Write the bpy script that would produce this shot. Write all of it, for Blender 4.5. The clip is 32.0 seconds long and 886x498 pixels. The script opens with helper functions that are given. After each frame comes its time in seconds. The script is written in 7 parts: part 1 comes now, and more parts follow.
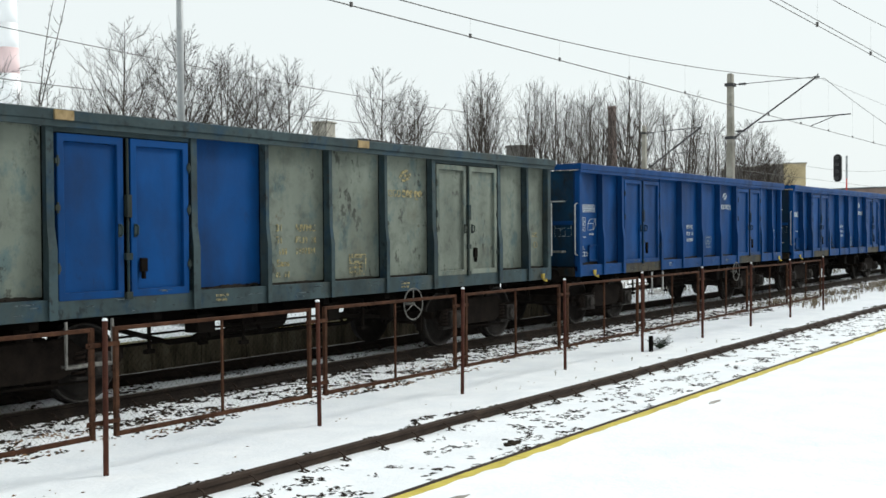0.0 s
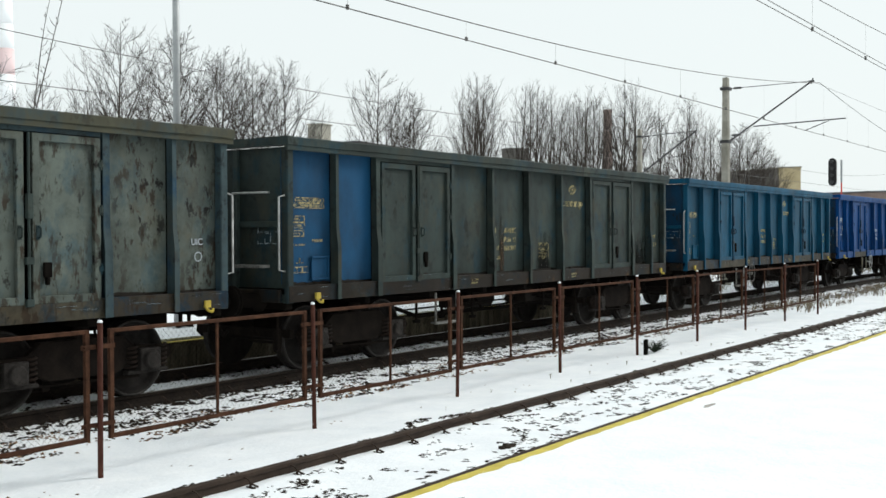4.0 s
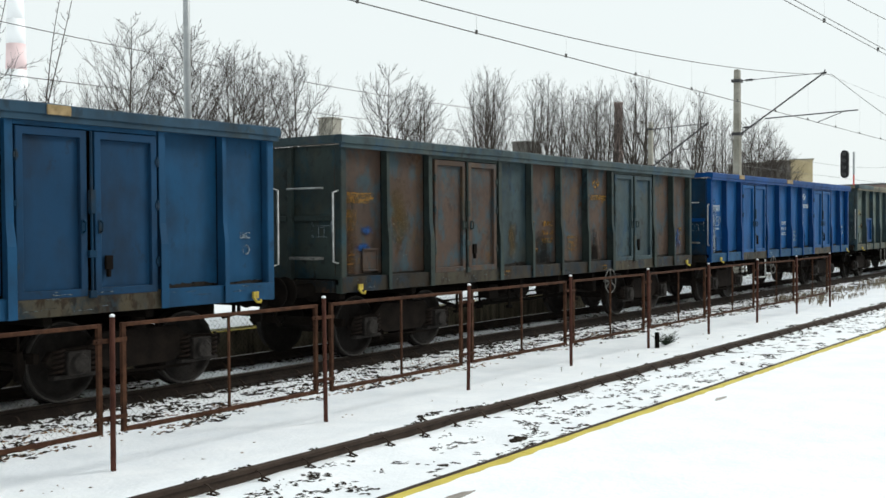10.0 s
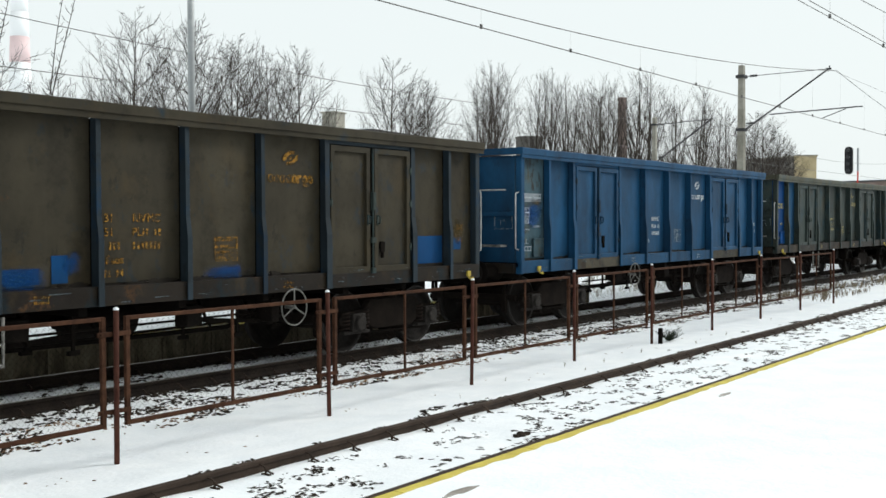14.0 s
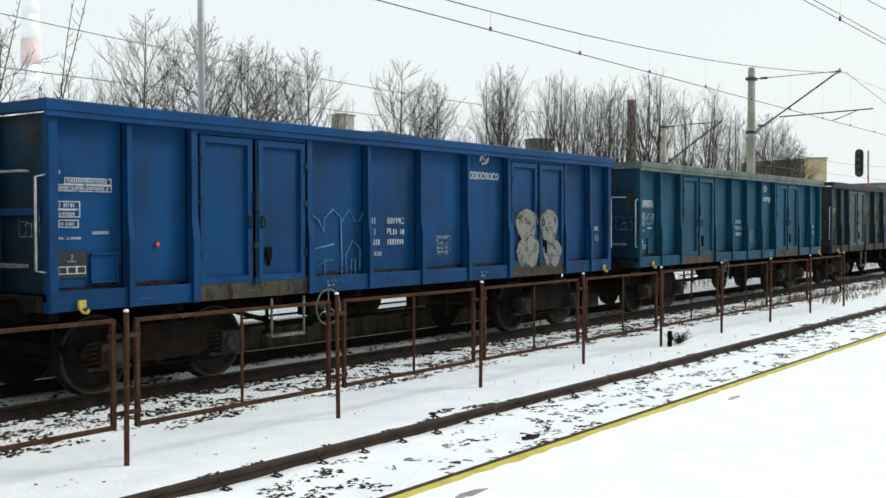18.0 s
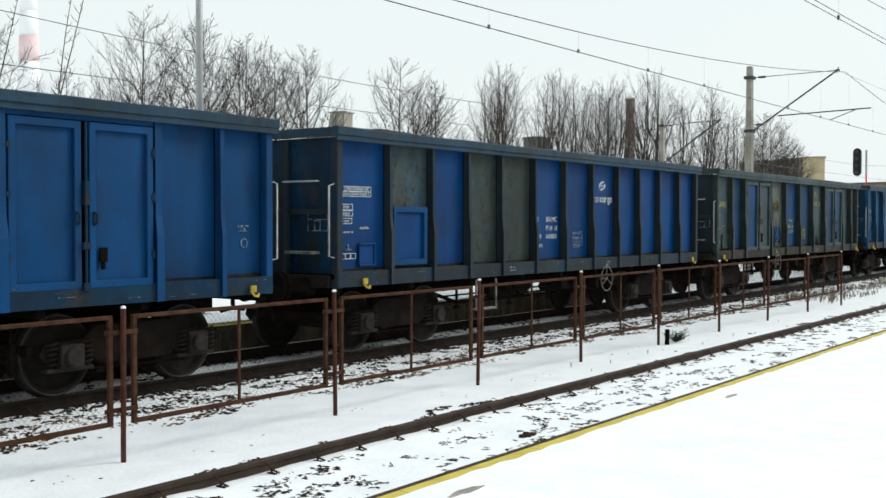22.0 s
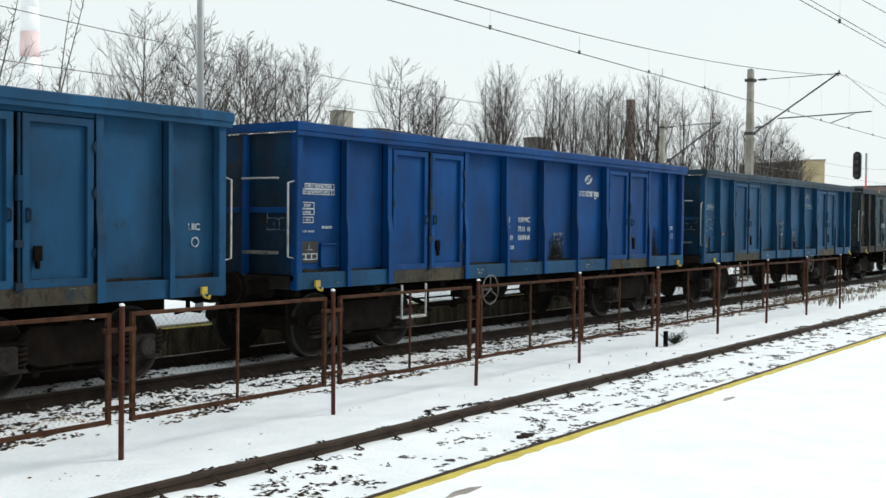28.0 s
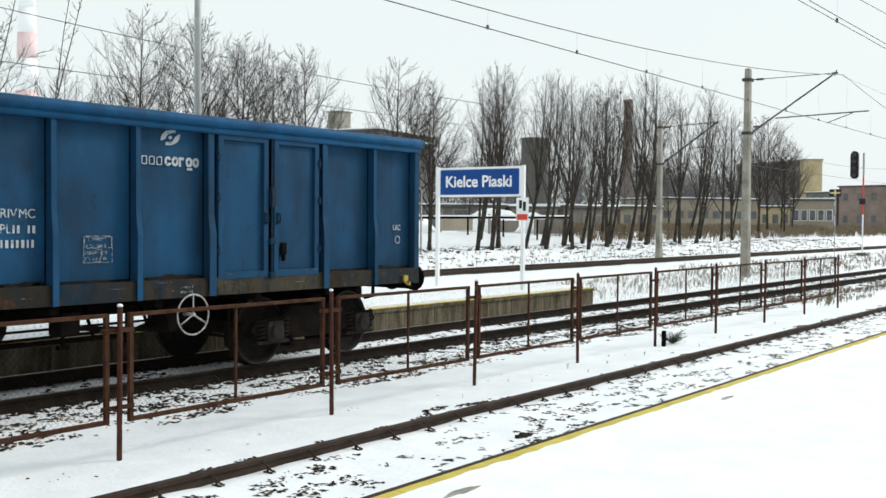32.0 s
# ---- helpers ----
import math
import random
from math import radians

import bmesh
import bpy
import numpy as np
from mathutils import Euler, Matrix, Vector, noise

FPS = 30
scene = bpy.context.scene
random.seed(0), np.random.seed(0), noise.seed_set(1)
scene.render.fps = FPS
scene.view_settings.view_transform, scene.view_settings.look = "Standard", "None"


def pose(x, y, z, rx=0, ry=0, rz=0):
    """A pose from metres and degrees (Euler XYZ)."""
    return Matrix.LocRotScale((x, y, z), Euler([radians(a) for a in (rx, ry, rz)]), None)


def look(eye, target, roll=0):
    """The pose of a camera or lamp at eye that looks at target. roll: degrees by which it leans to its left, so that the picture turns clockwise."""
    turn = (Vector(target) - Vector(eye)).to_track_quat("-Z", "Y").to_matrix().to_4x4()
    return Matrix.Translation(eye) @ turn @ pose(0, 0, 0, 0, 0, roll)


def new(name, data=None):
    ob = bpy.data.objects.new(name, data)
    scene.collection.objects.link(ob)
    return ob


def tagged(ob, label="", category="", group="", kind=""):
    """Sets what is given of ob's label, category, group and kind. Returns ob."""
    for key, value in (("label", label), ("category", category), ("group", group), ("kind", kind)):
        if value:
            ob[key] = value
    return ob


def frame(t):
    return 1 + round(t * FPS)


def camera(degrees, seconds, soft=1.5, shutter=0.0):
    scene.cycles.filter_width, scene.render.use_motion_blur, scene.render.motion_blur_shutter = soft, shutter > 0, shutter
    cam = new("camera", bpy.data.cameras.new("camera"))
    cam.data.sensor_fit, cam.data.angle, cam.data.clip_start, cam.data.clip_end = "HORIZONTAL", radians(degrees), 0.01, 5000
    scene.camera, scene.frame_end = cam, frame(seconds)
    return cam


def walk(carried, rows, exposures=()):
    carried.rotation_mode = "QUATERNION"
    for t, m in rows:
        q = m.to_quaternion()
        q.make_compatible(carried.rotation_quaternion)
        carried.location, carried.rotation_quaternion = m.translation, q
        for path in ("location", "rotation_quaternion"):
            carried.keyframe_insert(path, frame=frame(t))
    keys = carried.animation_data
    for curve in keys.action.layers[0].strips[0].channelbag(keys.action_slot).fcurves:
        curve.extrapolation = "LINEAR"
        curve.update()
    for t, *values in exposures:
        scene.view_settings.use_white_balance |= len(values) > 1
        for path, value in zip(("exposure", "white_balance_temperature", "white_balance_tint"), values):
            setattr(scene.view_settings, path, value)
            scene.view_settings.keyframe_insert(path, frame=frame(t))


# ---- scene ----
# A goods train of open wagons passes a snowy country station. x runs along the tracks, y away from the
# near platform, z up; rail tops lie at z = 0.
cam = camera(44.91, 32.0, soft=1.55)
PATH = (
    (0, 0.011, -0.005, 1.947, 89.043, 0.422, -55.184),
    (0.5, 0.008, -0.008, 1.954, 88.943, 0.357, -55.124),
    (1, 0.011, -0.003, 1.951, 88.938, 0.158, -55.231),
    (1.5, 0.010, -0.004, 1.956, 88.983, 0.285, -55.315),
    (2, 0.008, -0.004, 1.952, 89.022, 0.361, -55.427),
    (2.5, 0.009, -0.005, 1.952, 89.117, 0.361, -55.412),
    (3, 0.012, -0.004, 1.950, 89.108, 0.300, -55.427),
    (3.5, 0.007, -0.008, 1.951, 89.164, 0.246, -55.453),
    (5.5, -0.003, -0.010, 1.946, 89.207, 0.227, -55.411),
    (6, -0.002, -0.008, 1.950, 89.067, 0.206, -55.372),
    (6.5, -0.001, -0.014, 1.949, 89.036, 0.367, -55.227),
    (7, -0.000, -0.009, 1.952, 88.982, 0.257, -55.132),
    (7.5, 0.003, -0.008, 1.949, 88.949, 0.272, -55.040),
    (8, 0.003, -0.005, 1.947, 88.877, 0.258, -54.961),
    (8.5, -0.001, -0.008, 1.948, 88.891, 0.339, -54.919),
    (9, -0.002, -0.011, 1.950, 88.908, 0.287, -54.904),
    (9.5, -0.000, -0.010, 1.957, 88.851, 0.324, -54.860),
    (10, -0.001, -0.014, 1.951, 88.834, 0.391, -54.854),
    (10.5, 0.001, -0.004, 1.953, 88.726, 0.304, -54.919),
    (11, 0.001, -0.004, 1.951, 88.693, 0.187, -54.932),
    (11.5, -0.005, -0.007, 1.949, 88.668, 0.316, -54.899),
    (12, 0.004, -0.008, 1.947, 88.667, 0.350, -54.906),
    (12.5, 0.001, -0.009, 1.950, 88.567, 0.327, -54.850),
    (13, 0.004, -0.002, 1.949, 88.568, 0.214, -54.821),
    (13.5, 0.003, -0.004, 1.944, 88.548, 0.247, -54.736),
    (14, 0.002, 0.004, 1.950, 88.553, 0.144, -54.696),
    (14.5, 0.000, 0.004, 1.948, 88.589, 0.109, -54.623),
    (16.5, -0.000, -0.000, 1.953, 88.626, 0.064, -54.295),
    (17, -0.006, -0.001, 1.958, 88.651, -0.040, -54.262),
    (17.5, -0.006, -0.004, 1.948, 88.759, 0.041, -54.222),
    (18, -0.006, 0.000, 1.954, 88.668, 0.072, -54.213),
    (18.5, 0.004, 0.001, 1.948, 88.675, 0.075, -54.157),
    (19, -0.004, -0.002, 1.951, 88.648, 0.003, -54.180),
    (19.5, -0.001, -0.000, 1.949, 88.624, -0.001, -54.246),
    (20, -0.002, 0.002, 1.950, 88.586, 0.078, -54.288),
    (20.5, 0.002, 0.003, 1.949, 88.616, 0.040, -54.299),
    (21, 0.001, -0.010, 1.946, 88.660, 0.003, -54.297),
    (21.5, -0.001, -0.003, 1.950, 88.647, -0.100, -54.310),
    (22, -0.000, -0.003, 1.948, 88.567, -0.088, -54.310),
    (22.5, -0.000, 0.003, 1.949, 88.527, -0.166, -54.316),
    (23, 0.001, -0.006, 1.950, 88.476, -0.110, -54.292),
    (23.5, 0.002, -0.007, 1.945, 88.571, 0.004, -54.218),
    (24, 0.001, -0.001, 1.955, 88.556, -0.120, -54.218),
    (24.5, -0.007, -0.007, 1.947, 88.649, -0.262, -54.197),
    (25, -0.008, -0.001, 1.952, 88.735, -0.402, -54.240),
    (25.5, -0.009, -0.007, 1.956, 88.761, -0.405, -54.268),
    (27.5, -0.002, -0.006, 1.955, 88.652, -0.515, -54.337),
    (28, -0.001, -0.003, 1.954, 88.549, -0.582, -54.336),
    (28.5, 0.004, 0.000, 1.949, 88.533, -0.598, -54.351),
    (29, -0.005, -0.001, 1.951, 88.521, -0.545, -54.362),
    (29.5, 0.003, 0.002, 1.951, 88.567, -0.465, -54.368),
    (30, -0.001, -0.011, 1.952, 88.575, -0.417, -54.379),
    (30.5, 0.001, -0.005, 1.945, 88.617, -0.357, -54.367),
    (31, 0.001, -0.005, 1.945, 88.662, -0.356, -54.365),
    (31.5, 0.002, -0.009, 1.946, 88.662, -0.482, -54.396),
    (32, -0.001, -0.002, 1.949, 88.569, -0.464, -54.447),
)
walk(cam, [(t, pose(x, y, z, rx, ry, rz)) for t, x, y, z, rx, ry, rz in PATH], exposures=((0.0, 0.45, 6500, 7.5), (32.0, 0.45, 6500, 7.5)))

# ---- light: an overcast winter sky ----
world = bpy.data.worlds.new("overcast_sky")
world.use_nodes = True
scene.world = world
wn, wl = world.node_tree.nodes, world.node_tree.links
sky = wn.new("ShaderNodeTexSky")
sky.sky_type, sky.sun_disc = "NISHITA", False
sky.sun_elevation, sky.sun_rotation = radians(35), radians(123)
sky.air_density, sky.dust_density = 1.0, 4.0
cloud = wn.new("ShaderNodeMix")
cloud.data_type = "RGBA"
cloud.inputs["Factor"].default_value = 0.93
cloud.inputs["B"].default_value = (8.75, 9.3, 9.4, 1)
wl.new(sky.outputs["Color"], cloud.inputs["A"])
wl.new(cloud.outputs["Result"], wn["Background"].inputs["Color"])
wn["Background"].inputs["Strength"].default_value = 0.077

sun = new("sun", bpy.data.lights.new("sun", "SUN"))
sun.data.energy, sun.data.angle, sun.data.color = 1.5, radians(18), (1.0, 0.99, 0.96)
sun.matrix_world = look((46, -30, 38), (0, 0, 0))


# ---- materials ----
def tree_of(name):
    m = bpy.data.materials.new(name)
    m.use_nodes = True
    return m, m.node_tree.nodes, m.node_tree.links, m.node_tree.nodes["Principled BSDF"]


def coords(n, l, scale=(1, 1, 1), own=True):
    """Object coordinates, shifted for each object so that repeats differ."""
    tc, mp = n.new("ShaderNodeTexCoord"), n.new("ShaderNodeMapping")
    mp.inputs["Scale"].default_value = scale
    if own:
        oi, mul = n.new("ShaderNodeObjectInfo"), n.new("ShaderNodeVectorMath")
        mul.operation = "MULTIPLY_ADD"
        comb = n.new("ShaderNodeCombineXYZ")
        for k in "XYZ":
            l.new(oi.outputs["Random"], comb.inputs[k])
        l.new(comb.outputs[0], mul.inputs[0])
        mul.inputs[1].default_value = (37.0, 91.0, 53.0)
        l.new(tc.outputs["Object"], mul.inputs[2])
        l.new(mul.outputs[0], mp.inputs["Vector"])
    else:
        l.new(tc.outputs["Object"], mp.inputs["Vector"])
    return mp.outputs[0]


def noise_tex(n, l, vec, scale, detail=4, rough=0.55):
    t = n.new("ShaderNodeTexNoise")
    t.inputs["Scale"].default_value, t.inputs["Detail"].default_value, t.inputs["Roughness"].default_value = scale, detail, rough
    l.new(vec, t.inputs["Vector"])
    return t.outputs["Fac"]


def ramp(n, l, fac, stops):
    r = n.new("ShaderNodeValToRGB")
    while len(r.color_ramp.elements) < len(stops):
        r.color_ramp.elements.new(0.5)
    for e, (p, c) in zip(r.color_ramp.elements, stops):
        e.position, e.color = p, (*c, 1) if len(c) == 3 else c
    l.new(fac, r.inputs[0])
    return r.outputs[0]


def mix(n, l, fac, a, b):
    m = n.new("ShaderNodeMix")
    m.data_type = "RGBA"
    for sock, v in (("Factor", fac), ("A", a), ("B", b)):
        if isinstance(v, (int, float)):
            m.inputs[sock].default_value = v
        elif isinstance(v, tuple):
            m.inputs[sock].default_value = (*v, 1)
        else:
            l.new(v, m.inputs[sock])
    return m.outputs["Result"]


def bump(n, l, bsdf, height, strength, distance):
    b = n.new("ShaderNodeBump")
    b.inputs["Strength"].default_value, b.inputs["Distance"].default_value = strength, distance
    l.new(height, b.inputs["Height"])
    l.new(b.outputs[0], bsdf.inputs["Normal"])


BW = lambda a, b: ((a, (0, 0, 0)), (b, (1, 1, 1)))


def times(n, l, fac, k):
    m = n.new("ShaderNodeMath")
    m.operation = "MULTIPLY"
    l.new(fac, m.inputs[0])
    m.inputs[1].default_value = k
    return m.outputs[0]


def paint(name, col, grime=0.35, rust=0.2, under=None, bare=0.0, flakes=0.0, dirt=(0.016, 0.014, 0.012), run=0.28, run_tint=None, ochre=0.0):
    """Old wagon paint: uneven fading, an older coat showing through, streaks, soot, flaked specks and rust."""
    m, n, l, bsdf = tree_of(name)
    col = tuple(0.9 * c for c in col)
    v = coords(n, l)
    big = noise_tex(n, l, v, 1.1, 5)
    streak = noise_tex(n, l, coords(n, l, (3.2, 3.2, 0.4)), 1.0, 3, 0.5)
    fine = noise_tex(n, l, v, 9.0, 6, 0.7)
    soot = noise_tex(n, l, coords(n, l, (1.3, 1.3, 0.75)), 1.2, 7, 0.62)
    patch = noise_tex(n, l, v, 2.2, 7, 0.72)
    pale = tuple(c * 1.22 + 0.002 for c in col)
    c = mix(n, l, ramp(n, l, big, BW(0.35, 0.7)), col, pale)
    if under:
        old = noise_tex(n, l, coords(n, l, (1.5, 1.5, 1.0)), 1.7, 9, 0.72)
        c = mix(n, l, ramp(n, l, old, BW(0.6 - 0.2 * bare, 0.7 - 0.16 * bare)), c, under)
    oi, hsv, mr = n.new("ShaderNodeObjectInfo"), n.new("ShaderNodeHueSaturation"), n.new("ShaderNodeMapRange")
    mr.inputs["To Min"].default_value, mr.inputs["To Max"].default_value = 0.88, 1.1
    l.new(oi.outputs["Random"], mr.inputs["Value"])
    l.new(mr.outputs[0], hsv.inputs["Value"])
    l.new(c, hsv.inputs["Color"])
    c = hsv.outputs[0]
    c = mix(n, l, times(n, l, ramp(n, l, streak, BW(0.5, 0.8)), 0.7 * grime), c, dirt)
    c = mix(n, l, times(n, l, ramp(n, l, soot, BW(0.42, 0.7)), min(0.9, grime * 1.6)), c, tuple(0.3 * a + 0.5 * b for a, b in zip(col, dirt)))
    lightrun = noise_tex(n, l, coords(n, l, (3.5, 3.5, 0.22)), 1.0, 3, 0.5)
    c = mix(n, l, times(n, l, ramp(n, l, lightrun, BW(0.62, 0.8)), run), c, run_tint or tuple(1.25 * a + 0.008 for a in col))
    c = mix(n, l, times(n, l, ramp(n, l, patch, BW(0.71 - 0.15 * rust, 0.77 - 0.11 * rust)), min(1, 0.35 + rust)), c, mix(n, l, fine, (0.024, 0.012, 0.007), (0.10, 0.05, 0.02)))
    if flakes >= 0.5:
        # ochre stains and worn, dirty clouds of the oldest coats
        stain = noise_tex(n, l, coords(n, l, (1.1, 1.1, 0.8)), 1.5, 8, 0.68)
        c = mix(n, l, times(n, l, ramp(n, l, stain, BW(0.54, 0.7)), 0.3 + 0.3 * ochre), c, mix(n, l, fine, (0.045, 0.03, 0.014), (0.12, 0.08, 0.03)))
        cloudy = noise_tex(n, l, coords(n, l, (1.0, 1.0, 1.2)), 3.6, 9, 0.75)
        c = mix(n, l, times(n, l, ramp(n, l, cloudy, BW(0.5, 0.72)), 0.55), c, tuple(0.32 * a for a in col))
    if flakes:
        spot = noise_tex(n, l, coords(n, l, (1, 1, 0.62)), 5.2, 6, 0.72)
        area = noise_tex(n, l, v, 1.3, 3)
        both = n.new("ShaderNodeMath")
        both.operation = "MULTIPLY"
        l.new(ramp(n, l, spot, BW(0.585 - 0.035 * flakes, 0.63 - 0.035 * flakes)), both.inputs[0])
        l.new(ramp(n, l, area, BW(0.42, 0.58)), both.inputs[1])
        c = mix(n, l, times(n, l, both.outputs[0], flakes), c, (0.012, 0.011, 0.01))
    if flakes >= 0.8:
        # scabs of rust in upright scratches
        scab = noise_tex(n, l, coords(n, l, (2.4, 2.4, 0.9)), 3.4, 8, 0.7)
        where = noise_tex(n, l, v, 1.6, 3)
        rusty = n.new("ShaderNodeMath")
        rusty.operation = "MULTIPLY"
        l.new(ramp(n, l, scab, BW(0.53, 0.58)), rusty.inputs[0])
        l.new(ramp(n, l, where, BW(0.38, 0.55)), rusty.inputs[1])
        c = mix(n, l, times(n, l, rusty.outputs[0], 0.85), c, mix(n, l, fine, (0.009, 0.007, 0.0055), (0.036, 0.021, 0.011)))
    l.new(c, bsdf.inputs["Base Color"])
    l.new(mix(n, l, streak, (0.4, 0.4, 0.4), (0.7, 0.7, 0.7)), bsdf.inputs["Roughness"])
    bsdf.inputs["Specular IOR Level"].default_value = 0.09
    bump(n, l, bsdf, mix(n, l, 0.2, big, fine), 0.35, 0.03)
    return m


def plain(name, a, b, scale=6.0, rough=0.7, metal=0.0, depth=0.01, own=True, stretch=(1, 1, 1), strength=0.4, gloss=0.3):
    """Two tones mixed by noise at two scales, with relief."""
    m, n, l, bsdf = tree_of(name)
    v = coords(n, l, stretch, own)
    big, fine = noise_tex(n, l, v, scale, 5), noise_tex(n, l, v, scale * 9, 4, 0.65)
    f = n.new("ShaderNodeMath")
    f.operation = "MULTIPLY_ADD"
    l.new(fine, f.inputs[0])
    f.inputs[1].default_value, f.inputs[2].default_value = 0.45, 0.0
    s = n.new("ShaderNodeMath")
    l.new(f.outputs[0], s.inputs[0])
    l.new(big, s.inputs[1])
    l.new(mix(n, l, ramp(n, l, s.outputs[0], BW(0.52, 0.95)), a, b), bsdf.inputs["Base Color"])
    bsdf.inputs["Roughness"].default_value, bsdf.inputs["Metallic"].default_value = rough, metal
    bsdf.inputs["Specular IOR Level"].default_value = gloss
    bump(n, l, bsdf, s.outputs[0], strength, depth)
    return m


BLUE = paint("bright_blue_paint", (0.0005, 0.044, 0.164), 0.36, 0.1, None, 0, 0.2)
DEEP = paint("deep_blue_paint", (0.002, 0.045, 0.138), 0.38, 0.14, None, 0, 0.2)
NAVY = paint("navy_blue_paint", (0.007, 0.037, 0.084), 0.45, 0.18, None, 0, 0.35)
STEEL = paint("steel_blue_paint", (0.010, 0.059, 0.130), 0.42, 0.2, None, 0, 0.3)
SKY = paint("light_blue_paint", (0.006, 0.07, 0.168), 0.38, 0.18, None, 0, 0.25)
CYAN = paint("cyan_blue_paint", (0.008, 0.095, 0.185), 0.36, 0.18)
STAINED = paint("stained_blue_paint", (0.006, 0.07, 0.205), 0.32, 0.12, None, 0, 0.3, run=0.6, run_tint=(0.10, 0.17, 0.26))
TEAL = paint("teal_blue_paint", (0.005, 0.062, 0.115), 0.42, 0.25, None, 0, 0.3)
SLATE = paint("slate_blue_grey_paint", (0.044, 0.068, 0.074), 0.38, 0.35, (0.022, 0.052, 0.082), 0.4, 0.6)
GREY = paint("grey_green_paint", (0.165, 0.188, 0.158), 0.3, 0.4, (0.085, 0.125, 0.125), 0.4, 0.7)
OLIVE = paint("olive_grey_paint", (0.074, 0.073, 0.05), 0.3, 0.4, (0.05, 0.07, 0.07), 0.6, 0.4)
DARK = paint("dark_brown_grey_paint", (0.040, 0.034, 0.022), 0.4, 0.3, (0.018, 0.03, 0.04), 0.2, 0.5)
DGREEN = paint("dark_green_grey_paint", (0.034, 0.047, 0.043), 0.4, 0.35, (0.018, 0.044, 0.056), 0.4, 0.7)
RUSTY = paint("rust_brown_paint", (0.075, 0.05, 0.038), 0.3, 0.75, (0.035, 0.062, 0.075), 0.6, 0.5, ochre=0.6)
DOORGREY = paint("pale_grey_paint", (0.065, 0.09, 0.10), 0.3, 0.25, None, 0, 0.4)
MOTTLE = paint("mottled_teal_rust_paint", (0.036, 0.074, 0.084), 0.35, 0.45, (0.085, 0.075, 0.036), 0.4, 1.0, ochre=0.7)
CREAM = paint("dusty_cream_rim_paint", (0.17, 0.15, 0.105), 0.3, 0.2, (0.05, 0.065, 0.06), 0.5)
SILLB = paint("dirty_sill_paint", (0.034, 0.029, 0.021), 0.5, 0.7, (0.006, 0.025, 0.046), 0.7, 0.8)
DOORSILL = paint("dusty_door_sill_paint", (0.06, 0.053, 0.037), 0.5, 0.65, (0.012, 0.026, 0.038), 0.45, 0.9)
SILLD = paint("dark_sill_paint", (0.018, 0.014, 0.0105), 0.4, 0.7, (0.008, 0.018, 0.024), 0.4, 0.6)
GREYTEAL = paint("grey_teal_paint", (0.118, 0.152, 0.136), 0.4, 0.4, (0.115, 0.11, 0.08), 0.25, 0.6)
OLDGREY = paint("weathered_grey_teal_paint", (0.118, 0.13, 0.102), 0.45, 0.5, (0.105, 0.09, 0.055), 0.5, 0.8)
GREYDIM = paint("dim_grey_green_paint", (0.092, 0.108, 0.094), 0.42, 0.5, (0.06, 0.088, 0.092), 0.45, 1.0, ochre=0.4)
OLDTEAL = paint("weathered_teal_paint", (0.048, 0.09, 0.112), 0.42, 0.5, (0.08, 0.084, 0.066), 0.35, 0.9)
WHEELG = plain("grimy_grey_paint", (0.06, 0.058, 0.052), (0.2, 0.195, 0.18), 12, 0.7)
RIBGREY = paint("faded_blue_grey_paint", (0.022, 0.052, 0.082), 0.4, 0.3, (0.03, 0.045, 0.052), 0.4, 0.4)
MUDDY = paint("muddy_brown_blue_paint", (0.052, 0.048, 0.035), 0.4, 0.55, (0.026, 0.05, 0.066), 0.55, 1.0, ochre=0.5)
OLDBLUE = paint("scabbed_dull_blue_paint", (0.026, 0.059, 0.079), 0.4, 0.5, (0.056, 0.054, 0.042), 0.35, 1.0, ochre=0.5)
RIBDARK = paint("dark_slate_paint", (0.02, 0.03, 0.038), 0.4, 0.35, (0.01, 0.03, 0.06), 0.3, 0.4)
SOOTSHADE = paint("sooty_shaded_blue_paint", (0.003, 0.03, 0.066), 0.6, 0.3, (0.018, 0.026, 0.03), 0.4, 0.7)


def stencil(name, col, wear, scale=14.0):
    """Sprayed stencil paint, worn off in specks and clouds."""
    m, n, l, bsdf = tree_of(name)
    v = coords(n, l)
    tint = noise_tex(n, l, v, 5.0, 3)
    l.new(mix(n, l, tint, tuple(0.7 * c for c in col), tuple(min(1, 1.2 * c) for c in col)), bsdf.inputs["Base Color"])
    bsdf.inputs["Roughness"].default_value = 0.75
    bsdf.inputs["Specular IOR Level"].default_value = 0.15
    clear, both = n.new("ShaderNodeBsdfTransparent"), n.new("ShaderNodeMixShader")
    gone = noise_tex(n, l, v, scale, 6, 0.75)
    a = 0.66 - 0.30 * wear
    l.new(times(n, l, ramp(n, l, gone, BW(a, a + 0.12)), 0.92), both.inputs[0])
    l.new(bsdf.outputs[0], both.inputs[1])
    l.new(clear.outputs[0], both.inputs[2])
    l.new(both.outputs[0], n["Material Output"].inputs["Surface"])
    return m


MARKW = stencil("white_stencil", (0.42, 0.46, 0.49), 0.45)
MARKF = stencil("faded_white_stencil", (0.26, 0.31, 0.34), 0.75)
LIMEW = plain("chalky_white_paint", (0.35, 0.36, 0.36), (0.6, 0.61, 0.6), 10, 0.8)
RIMDAB = plain("bare_ochre_steel", (0.16, 0.11, 0.05), (0.34, 0.25, 0.13), 9, 0.85)
MARKY = stencil("yellow_stencil", (0.36, 0.31, 0.16), 0.7)


